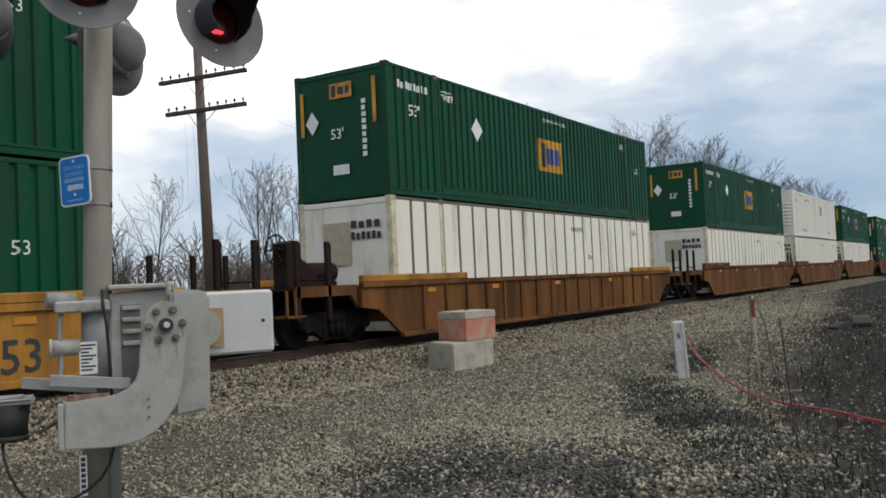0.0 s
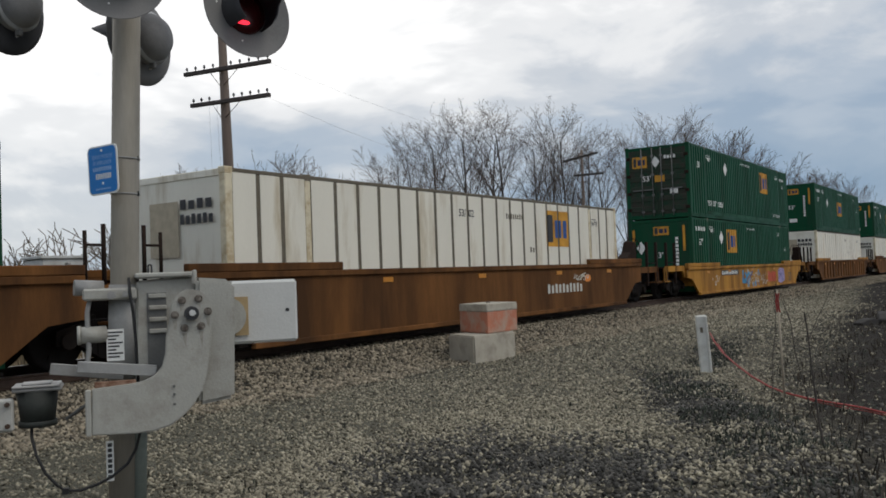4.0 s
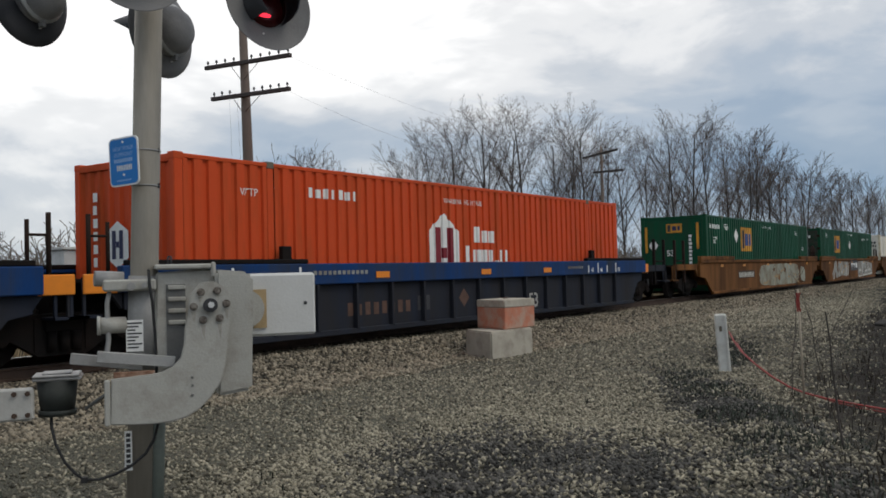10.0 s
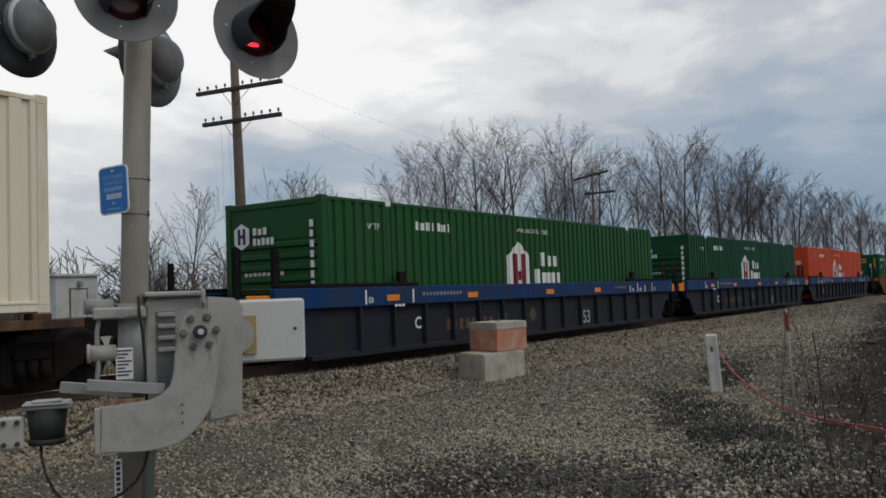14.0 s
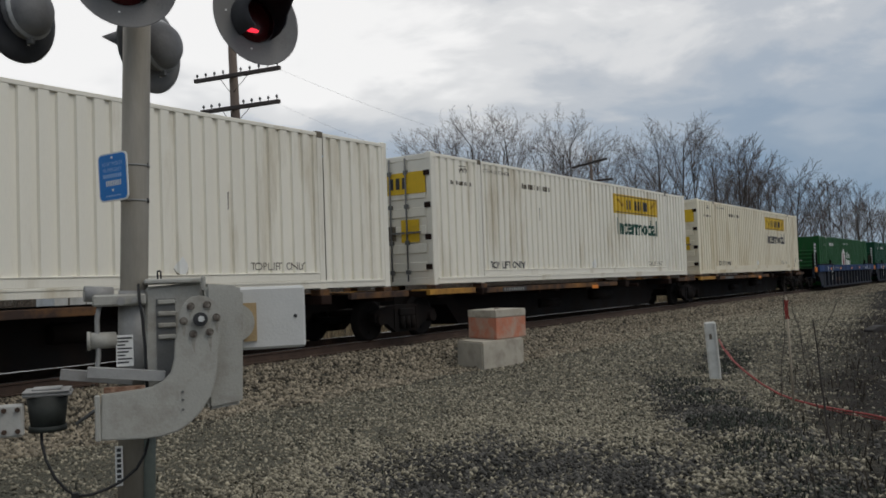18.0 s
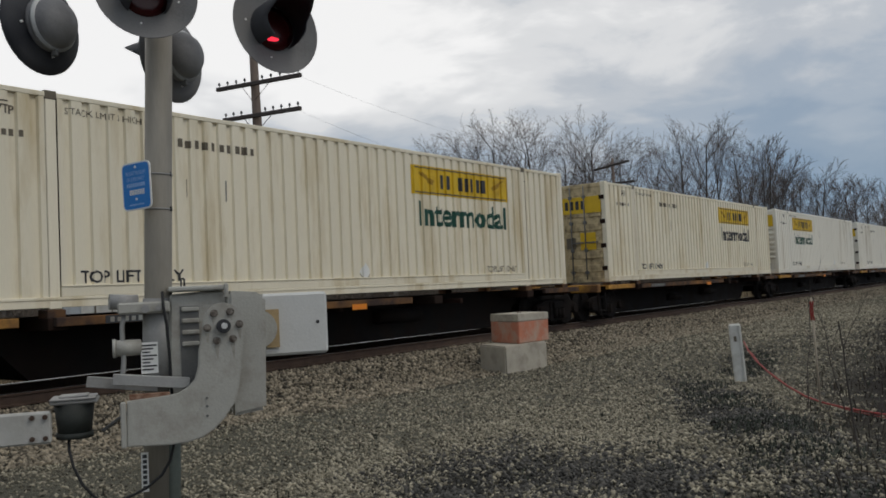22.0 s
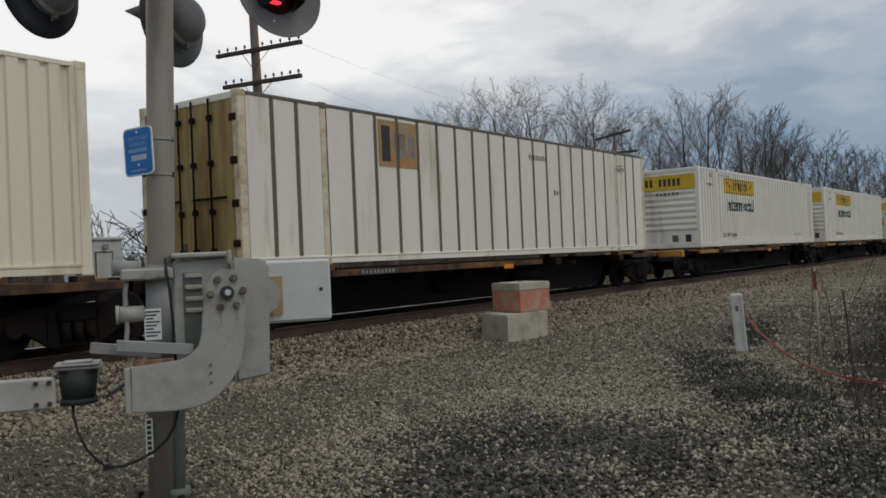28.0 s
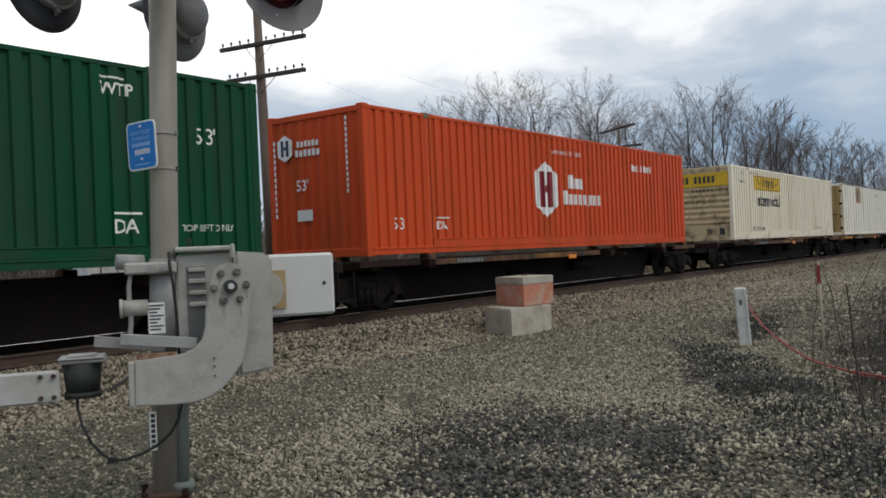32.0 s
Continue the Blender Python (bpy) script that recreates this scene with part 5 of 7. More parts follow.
EMERALD = [code_bars(1.25, 0.17, 8, 0.42, 2.38, PAPER), words("53'", 0.36, 0.85, 1.80, PAPER, 0.004), lined_words("WTP", 0.22, 2.25, 2.34, PAPER), words("WARNING HIGH CUBE", 0.15, 7.6, 2.55, PAPER), lined_words("WTP", 0.19, 13.55, 2.34, PAPER), words("53", 0.28, 14.95, 1.60, PAPER)]
EMERALD_DOORS = [lined_words("WTP", 0.22, 1.25, 2.36, PAPER), words("WARNING HIGH CUBE", 0.15, 7.6, 2.60, PAPER), code_bars(1.0, 0.14, 7, 12.6, 2.36, PAPER), lined_words("WTP", 0.18, 14.3, 2.34, PAPER)]
EMERALD_UPPER = [words("53", 0.36, 0.95, 1.98, PAPER, 0.004), lined_words("WTP", 0.22, 2.25, 2.34, PAPER), words("TOP LIFT ONLY", 0.30, 2.2, 0.52, PAPER, 0.004), words("WARNING HIGH CUBE", 0.15, 7.2, 2.58, PAPER), lined_words("WTP", 0.19, 13.6, 2.34, PAPER), words("TOP LIFT ONLY", 0.22, 12.75, 0.42, PAPER), code_bars(0.9, 0.12, 6, 14.55, 2.36, PAPER), words("53", 0.26, 14.95, 1.95, PAPER)]
FRONT_END = [end_emblem(0.25, 2.25, 0.62, 0.34), end_diamond(0.78, 1.78), end_words("53'", 0.32, 0.25, 1.35, PAPER), end_plate(0.22, 0.55, 0.45, 0.22, PAPER, "white data plate"), end_bars(1.3, 0.12, 9, -0.62, 0.85, PAPER, True), end_plate(-0.92, 1.6, 0.10, 1.0, AMBER), end_plate(1.12, 1.5, 0.10, 1.0, AMBER)]
DOOR_END = [end_emblem(1.0, 2.05, 0.6, 0.45), end_words("53'", 0.30, 0.6, 1.5, PAPER), end_plate(0.1, 1.45, 0.4, 0.26, AMBER), end_plate(-0.5, 0.95, 0.32, 0.22, PAPER, "white data plate"), end_bars(0.5, 0.14, 4, -0.3, 2.35, PAPER), end_diamond(0.05, 2.25, 0.22)]
PLATE_MARKS = [lined_words("WTP", 0.20, 14.28, 2.28, BLACK), code_bars(0.3, 0.14, 2, 10.4, 1.5, SEAM), code_bars(0.9, 0.13, 8, 9.2, 2.34, SEAM)]
PLATE_END = [end_plate(0.6, 1.45, 0.75, 0.95, mat("faded_square", (0.44, 0.38, 0.28), 0.7)), end_bars(0.85, 0.17, 4, -0.2, 2.25, BLACK), end_bars(0.85, 0.17, 6, -0.2, 2.0, BLACK)]
SHIELD_ORANGE = [hexagon_emblem(6.3, 0.78, 1.15, 1.4, PAPER, MAROON), block_letters(7.75, 1.12, [(0.35, 0.36, 0.42, [0.30, 0.25, 0.25]), (0, 0.36, 0, [0.33, 0.22, 0.27, 0.27, 0.27, 0.12, 0.16, 0.30, 0.25])], PAPER), words("WARNING HIGH CUBE", 0.15, 7.25, 2.40, PAPER), code_bars(1.5, 0.2, 7, 12.05, 2.18, PAPER), words("53", 0.34, 0.82, 0.50, PAPER), lined_words("DA", 0.24, 2.25, 0.50, PAPER)]
SHIELD_END = [end_shield(1.0, 1.96, 0.42, 0.54), end_bars(0.62, 0.12, 6, 0.45, 2.22, PAPER), end_bars(0.7, 0.14, 6, 0.5, 2.03, PAPER), end_words("53'", 0.30, 0.5, 1.35, PAPER), end_plate(0.5, 0.75, 0.42, 0.22, PAPER, "white data plate"), end_bars(1.5, 0.055, 14, -0.85, 1.2, PAPER, True), end_bars(1.6, 0.055, 13, 1.12, 0.8, PAPER, True)]

GREEN_END = [end_shield(1.02, 1.98, 0.42, 0.52), end_bars(0.42, 0.14, 3, 0.5, 2.25, PAPER), end_bars(0.6, 0.14, 5, 0.5, 2.05, PAPER), end_bars(1.1, 0.07, 9, 0.75, 1.45, GRAF_LIGHT), end_words("53", 0.26, 0.45, 0.78, PAPER), end_bars(1.7, 0.10, 9, -1.0, 0.75, PAPER, True)]


def group_marks(x, lower):
    return [hexagon_emblem(x, 0.50, 1.12, 1.74, PAPER, MAROON), block_letters(x + 1.38, 1.18, [(0.35, 0.36, 0.44, [0.36, 0.30, 0.30]), (0, 0.36, 0, lower)], PAPER),
            words("WARNING HIGH CUBE", 0.155, x + 0.55, 2.46, PAPER), code_bars(1.4, 0.18, 7, 2.9, 2.35, PAPER), words("WTP", 0.18, 1.3, 2.3, PAPER), words("53", 0.40, 0.95, 0.72, PAPER, 0.006), words("53", 0.3, 15.1, 0.78, PAPER)]


def banner_marks(x):
    return [yellow_banner(x, 2.0), lined_words("WTP", 0.16, 1.15, 2.52, SEAM), words("STACK LIMIT 5 HIGH", 0.13, 2.2, 2.62, SEAM), white_tag(11.0 if x < 6 else 8.2, 0.42), words("TOP LIFT ONLY", 0.24, 2.35, 0.33, BLACK, 0.004), words("TOP LIFT ONLY", 0.19, 12.4, 0.36, SEAM), code_bars(1.6, 0.13, 10, 4.0, 2.36, SEAM), code_bars(0.9, 0.09, 8, 0.75, 2.24, SEAM), scuffs(x)]


BANNER_END = [end_banner(1.15, 2.12, 2.3, 0.52), end_bars(0.9, 0.10, 6, 0.3, 1.92, SEAM), end_plate(-0.25, 0.25, 0.22, 0.22, SEAM), end_plate(-0.75, 0.22, 0.2, 0.26, BLACK)]
BANNER_DOOR = [end_banner(1.15, 2.02, 2.3, 0.48), end_plate(-0.45, 0.95, 0.5, 0.5, YELLOW, "yellow notice"), end_plate(0.0, 1.0, 0.3, 0.32, SEAM)]


def build_train():
    green = lambda x, end, more=(), ez=1.52, eh=1.0, text=None: container("corrugated", GREEN, end, "dark green corrugated container with an amber panel", extras=(text or EMERALD) + [amber_emblem(x, ez, 1.5, eh)] + list(more) + (FRONT_END if end == "plain" else DOOR_END))
    white = lambda: container("plated", OLD_WHITE, "plain", "aged white plated container with dark seams", post=YELLOW_POST, extras=PLATE_MARKS + PLATE_END)
    lead = green(7.28, "plain", [white_diamond(3.8, 1.84)], 1.12, 0.92)
    lower = white()
    # double stacks ahead
    place(lead, 15.25, UPPER_Z)
    place(lower, 15.25, WELL_Z)
    for s, z, src in ((38.8, UPPER_Z, lead), (38.8, WELL_Z, lower), (58.2, WELL_Z, lower), (77.8, UPPER_Z, lead), (77.8, WELL_Z, lower), (101.0, UPPER_Z, lead), (101.0, WELL_Z, lead)):
        place(copy_thing(src, pose(0, 0, 0)), s, z)
    place(container("corrugated", WHITE, "ribbed", "cream white corrugated container on a stack", extras=banner_marks(4.0)[1:] + [code_bars(0.6, 0.7, 3, 9.6, 1.6, SEAM)]), 58.2, UPPER_Z)
    place(green(10.48, "doors", [white_diamond(4.77, 2.2)], text=EMERALD_UPPER), -8.2, UPPER_Z)
    place(green(4.55, "plain", [white_diamond(3.77, 2.15)]), -8.2, WELL_Z)
    # single containers in wells
    place(container("plated", OLD_WHITE, "plain", "aged white plated container with an amber panel", post=YELLOW_POST, extras=PLATE_MARKS + PLATE_END + [amber_emblem(11.35, 1.66, 1.4, 0.98), words("53/102", 0.24, 7.02, 2.32, BLACK, 0.004)]), -31.8, WELL_Z)
    place(green(3.68, "doors", [white_diamond(8.21, 2.0)], text=EMERALD_DOORS), -51.7, WELL_Z)
    place(green(4.44, "plain", [white_diamond(3.73, 2.15)]), -71.0, WELL_Z)
    place(container("corrugated", ORANGE, "upright", "orange corrugated container with a pale shield", extras=group_marks(6.52, [0.30, 0.20, 0.24, 0.24, 0.24, 0.1, 0.14, 0.24, 0.2]) + [end_shield(0.38, 1.15, 0.56, 0.76), end_bars(1.7, 0.12, 8, 0.75, 0.7, PAPER, True), end_plate(-0.6, 2.05, 0.3, 0.06, PAPER), end_plate(-0.6, 1.93, 0.3, 0.06, PAPER)]), -95.3, WELL_Z)
    place(container("corrugated", GREEN, "ribbed", "dark green corrugated container with a pale shield", extras=group_marks(6.68, [0.36, 0.24, 0.30, 0.30, 0.30]) + GREEN_END), -114.8, WELL_Z)
    place(container("corrugated", LEAF_GREEN, "ribbed", "bright green corrugated container with a pale shield", extras=group_marks(6.68, [0.36, 0.24, 0.30, 0.30, 0.30]) + GREEN_END), -134.7, WELL_Z)
    # cream white containers on skeleton cars
    doors = container("corrugated", WHITE, "doors", "cream white corrugated container with doors and a yellow banner", extras=banner_marks(9.76) + BANNER_DOOR)
    ribs = container("corrugated", WHITE, "ribbed", "cream white corrugated container with a ribbed end and yellow banner", extras=banner_marks(2.8) + BANNER_END)
    place(doors, -173.8, SPINE_Z)
    place(ribs, -191.5, SPINE_Z)
    yellowed = {"cream_white_paint": {"": CREAM, "door": TAN_END, "door_rib": TAN_END, "end_wall": TAN_END, "end_header": TAN_END, "end_sill": TAN_END}}
    dark = {"deep_green_marking": BLACK}
    for s, src, swaps in ((-156.2, doors, {"cream_white_paint": CREAM, "deep_green_marking": BLACK}), (-208.95, doors, {**yellowed, **dark}), (-227.7, doors, {"cream_white_paint": CREAM}), (-246.55, ribs, {}), (-265.4, ribs, {}), (-305.2, ribs, {**yellowed, **dark})):
        place(repaint(copy_thing(src, pose(0, 0, 0)), swaps), s, SPINE_Z)
    place(container("plated", OLD_WHITE, "doors", "aged white plated container with rusty tan doors", post=YELLOW_POST, extras=PLATE_MARKS + [amber_emblem(3.48, 1.84, 1.3, 0.92, True)]), -286.4, SPINE_Z)
    place(container("corrugated", ORANGE, "upright", "orange corrugated container with a six-sided shield", extras=SHIELD_ORANGE + SHIELD_END), -326.4, SPINE_Z)
    place(container("corrugated", GREEN, "plain", "dark green corrugated container with white lettering", extras=[lined_words("WTP", 0.24, 13.3, 2.42, PAPER), words("53'", 0.36, 14.9, 1.83, PAPER), lined_words("DA", 0.28, 13.45, 0.48, PAPER), words("TOP LIFT ONLY", 0.145, 14.58, 0.50, PAPER)]), -345.15, SPINE_Z)

    # cars
    place(well_car("ribbed", "rust brown well car with ribbed sides", 7.2, 7.4, False, False, True), 15.25, RAIL_Z)
    place(well_car("smooth", "rust brown well car with smooth sides", 7.4, 3.3, False, True), 38.8, RAIL_Z)
    place(well_car("smooth", "rust brown well car with smooth sides", 3.3, 3.45, True, True), 58.2, RAIL_Z)
    place(well_car("smooth", "rust brown well car with smooth sides", 3.45, 7.0, True, False), 77.8, RAIL_Z)
    place(well_car("smooth", "rust brown well car with smooth sides", 7.0, 7.0, False, False), 101.0, RAIL_Z)
    c = place(well_car("yellow", "yellow well car with sprayed paint on its side", 7.4, 7.2, False, False), -8.2, RAIL_Z)
    side_print(c, lettering("53", 0.62, 0.006), BLACK, 14.62, 0.22)
    side_print(c, sprayed(2, 3.0, 0.80, 9, 0.13), GRAF_BLUE, 5.9, 0.10, -1.507, label="blue sprayed paint")
    side_print(c, sprayed(12, 2.6, 0.7, 7, 0.06), GRAF_DEEP, 6.1, 0.14, -1.508)
    side_print(c, sprayed(13, 1.3, 0.35, 5, 0.028, 1.6), GRAF_LIGHT, 6.6, 0.68, -1.509)
    side_print(c, sprayed(14, 1.6, 0.55, 7, 0.03, 1.5), GRAF_LIGHT, 9.0, 0.16, -1.509)
    side_print(c, sprayed(3, 2.6, 0.65, 9, 0.03, 1.4), GRAF_LIGHT, 6.1, 0.14, -1.5095)
    side_print(c, joined(blocks(*row_of_blocks(1.6, 0.5, 4, 0.12))), GRAF_RED, 10.4, 0.28, label="faded red sprayed blocks")
    side_paint(c, cloud_patch(21, 1.4, 0.78), GRAF_LILAC, 12.4, 0.15, label="lilac sprayed paint")
    side_print(c, sprayed(8, 1.2, 0.6, 6, 0.035, 1.4), GRAF_DEEP, 12.5, 0.22, -1.509)
    side_print(c, sprayed(9, 1.0, 0.42, 7, 0.022, 1.6), GRAF_LIGHT, 1.6, 0.35, label="white sprayed scrawl")
    side_paint(c, plates((0, 2.5, 0, 0.22)), BLACK, 2.86, 0.72)
    side_print(c, code_row(2.3, 0.14, 10), PAPER, 2.96, 0.76, -1.509)
    c = place(well_car("smooth", "rust brown well car with smooth sides", 3.7, 7.4, True, False, False, front_brakes=True), -31.8, RAIL_Z)
    side_print(c, code_row(2.2, 0.24, 10), GRAF_LIGHT, 10.9, 0.56, -1.509)
    side_print(c, sprayed(44, 1.1, 0.36, 7, 0.03, 1.5), GRAF_LIGHT, 12.5, 0.86, -1.509, "white sprayed scrawl")
    side_paint(c, cloud_patch(45, 0.42, 0.22, 12), REFLECT, 13.2, 0.80, -1.508, "amber patch of paint")
    c = place(well_car("smooth", "rust brown well car with grey sprayed lettering", 3.5, 3.7, True, True), -51.7, RAIL_Z)
    side_paint(c, polygons([(0.1, 0.0), (0.45, 0.08), (0.62, 0.42), (0.95, 0.40), (1.0, 0.12), (1.3, 0.05), (1.55, 0.3), (1.25, 0.55), (1.05, 1.05), (0.8, 1.1), (0.45, 0.55), (0.0, 0.25)]), GRAF_GREY, 1.8, 0.12, label="grey sprayed figure")
    side_paint(c, polygons([(0, 0.1), (1.0, 0.18), (2.6, 0.12), (2.95, 0.3), (2.9, 0.98), (0.1, 1.02)]), GRAF_GREY, 3.35, 0.15, label="grey sprayed panel")
    side_print(c, sprayed(33, 2.5, 0.75, 8, 0.03, 1.0), GRAF_LIGHT, 3.55, 0.27, -1.509)
    side_print(c, sprayed(34, 2.3, 0.7, 5, 0.05, 0.8), FADED_AMBER, 3.6, 0.25, -1.5085)
    side_paint(c, polygons([(0, 0.1), (0.12, 0.1), (0.5, 0.95), (0.38, 0.95)], [(0.9, 0.95), (1.0, 0.95), (0.75, 0.15), (0.66, 0.2)]), GRAF_LIGHT, 5.6, 0.15, -1.509)
    side_paint(c, plates((0, 2.35, 0, 0.62)), BLACK, 7.12, 0.58, label="dark company panel")
    side_paint(c, plates((0.2, 0.72, 0.34, 0.46), (0.40, 0.54, 0.16, 0.34), (0.88, 1.4, 0.34, 0.46), (1.07, 1.21, 0.16, 0.34), (1.6, 2.15, 0.16, 0.46)), PAPER, 7.12, 0.58, -1.509)
    side_paint(c, polygons([(0, 0.0), (5.0, 0.12), (5.15, 0.85), (2.6, 1.06), (0.1, 1.02)]), GRAF_GREY, 9.55, 0.12, label="grey sprayed panel")
    side_paint(c, polygons([(0, 0), (5.1, 0.16), (5.1, 0.22), (0, 0.07)], [(0.2, 0.35), (1.0, 0.4), (1.0, 0.5), (0.2, 0.46)], [(1.3, 0.2), (1.42, 0.2), (1.7, 0.95), (1.55, 0.95)], [(1.6, 0.95), (2.1, 0.9), (2.1, 0.8), (1.6, 0.85)], [(2.4, 0.3), (2.52, 0.3), (2.52, 0.95), (2.4, 0.95)], [(2.52, 0.3), (3.1, 0.34), (3.1, 0.46), (2.52, 0.42)], [(3.1, 0.34), (3.2, 0.34), (3.2, 0.98), (3.1, 0.98)], [(3.6, 0.36), (3.72, 0.36), (3.72, 1.0), (3.6, 1.0)], [(3.72, 0.36), (4.4, 0.40), (4.4, 0.52), (3.72, 0.48)]), GRAF_LIGHT, 9.6, 0.14, -1.509)
    side_paint(c, polygons([(0.1, -0.02), (0.5, 0.06), (0.68, 0.40), (0.63, 0.44), (0.44, 0.12), (0.1, 0.04)], [(1.02, 1.06), (1.28, 0.55), (1.34, 0.56), (1.08, 1.12)], [(0.0, 0.26), (0.46, 0.56), (0.82, 1.12), (0.76, 1.12), (0.42, 0.62), (-0.05, 0.3)]), GRAF_LIGHT, 1.8, 0.12, -1.509)
    c = place(well_car("smooth", "rust brown well car with a pale sprayed patch", 8.1, 3.5, False, True), -71.0, RAIL_Z)
    side_paint(c, plates((0, 2.25, 0, 0.30)), mat("dark_brown_panel", (0.040, 0.024, 0.016), 0.8, var=0.3), 3.22, 0.57, -1.5055, "dark panel behind a car's number")
    side_print(c, code_row(2.1, 0.21, 11), GRAF_LIGHT, 3.3, 0.605, -1.509)
    olive = mat("pale_olive_sprayed_paint", (0.27, 0.28, 0.225), 0.7, var=0.28, scale=3, dirt=(0.17, 0.12, 0.07), dirt_amount=0.35)
    sand = mat("sandy_sprayed_paint", (0.30, 0.20, 0.10), 0.7, var=0.3)
    side_paint(c, cloud_patch(51, 7.2, 1.04, 44, 0.05), olive, 6.1, 0.11, label="pale olive sprayed field")
    side_paint(c, cloud_patch(52, 1.1, 0.8, 20, 0.2), olive, 13.45, 0.16, label="faded sprayed patch")
    for k, (u, v, w, h) in enumerate(((9.3, 0.34, 0.34, 0.30), (10.35, 0.70, 0.34, 0.24), (8.45, 0.76, 0.28, 0.18))):
        side_paint(c, cloud_patch(60 + k, w, h, 14), RUST, u, v, -1.5085, "brown oval in the sprayed field")
    side_print(c, sprayed(53, 6.6, 0.95, 15, 0.022, 0.7), SEAM, 6.7, 0.15, -1.5095, "dark sprayed outlines")
    side_print(c, sprayed(54, 6.4, 0.9, 8, 0.05, 0.6), sand, 6.8, 0.16, -1.509, "sandy sprayed strokes")
    side_print(c, sprayed(55, 1.8, 0.5, 8, 0.03, 1.3), sand, 11.9, 0.35, -1.509, "faint sandy scrawl")
    for s, rg, fg, rj, fj, br in ((-95.3, 3.4, 8.1, True, False, False), (-114.8, 3.7, 3.4, True, True, False), (-134.7, 5.3, 3.7, False, True, False)):
        c = place(well_car("blue", "blue and slate well car with ribbed sides", rg, fg, rj, fj, br), s, RAIL_Z)
        side_print(c, lettering("53", 0.5, 0.006), mat("faded_white_number", (0.34, 0.33, 0.31), 0.7, var=0.3, scale=6), 10.42, 0.2, -1.452)
        side_print(c, code_row(2.0, 0.24, 8), mat("faded_rust_number", (0.10, 0.055, 0.04), 0.8, var=0.4, scale=8), 3.7, 0.36, -1.452)
        side_paint(c, polygons([(0, 0.2), (0.2, 0), (0.4, 0.2), (0.2, 0.4)]), mat("faded_rust_number", (0.10, 0.055, 0.04)), 7.35, 0.36, -1.452, "faded rusty lozenge")
        side_paint(c, plates((0, 0.42, 0, 0.30)), mat("dull_panel", (0.045, 0.045, 0.05), 0.8, var=0.4, scale=6), 5.85, 0.36, -1.452, "dull framed panel")
    spots = [-156.2, -173.8, -191.5, -208.95, -227.7, -246.55, -265.4, -286.4, -305.2, -326.4, -345.15]
    for k, s in enumerate(spots):
        fg = (spots[k - 1] - s - CL) if k else 5.3
        rg = (s - spots[k + 1] - CL) if k + 1 < len(spots) else 3.0
        place(spine_car("dark rusty skeleton flat car with yellow side walks", rg, fg, rg < 1.7, fg < 1.7, s == -227.7, RUST_DARK if s < -300 else None), s, RAIL_Z)


build_train()

# ---------------------------------------------------------------- crossing signal and gate
def lathe_bm(profile, n):
    bm = bmesh.new()
    lathe(bm, profile, n)
    return bm


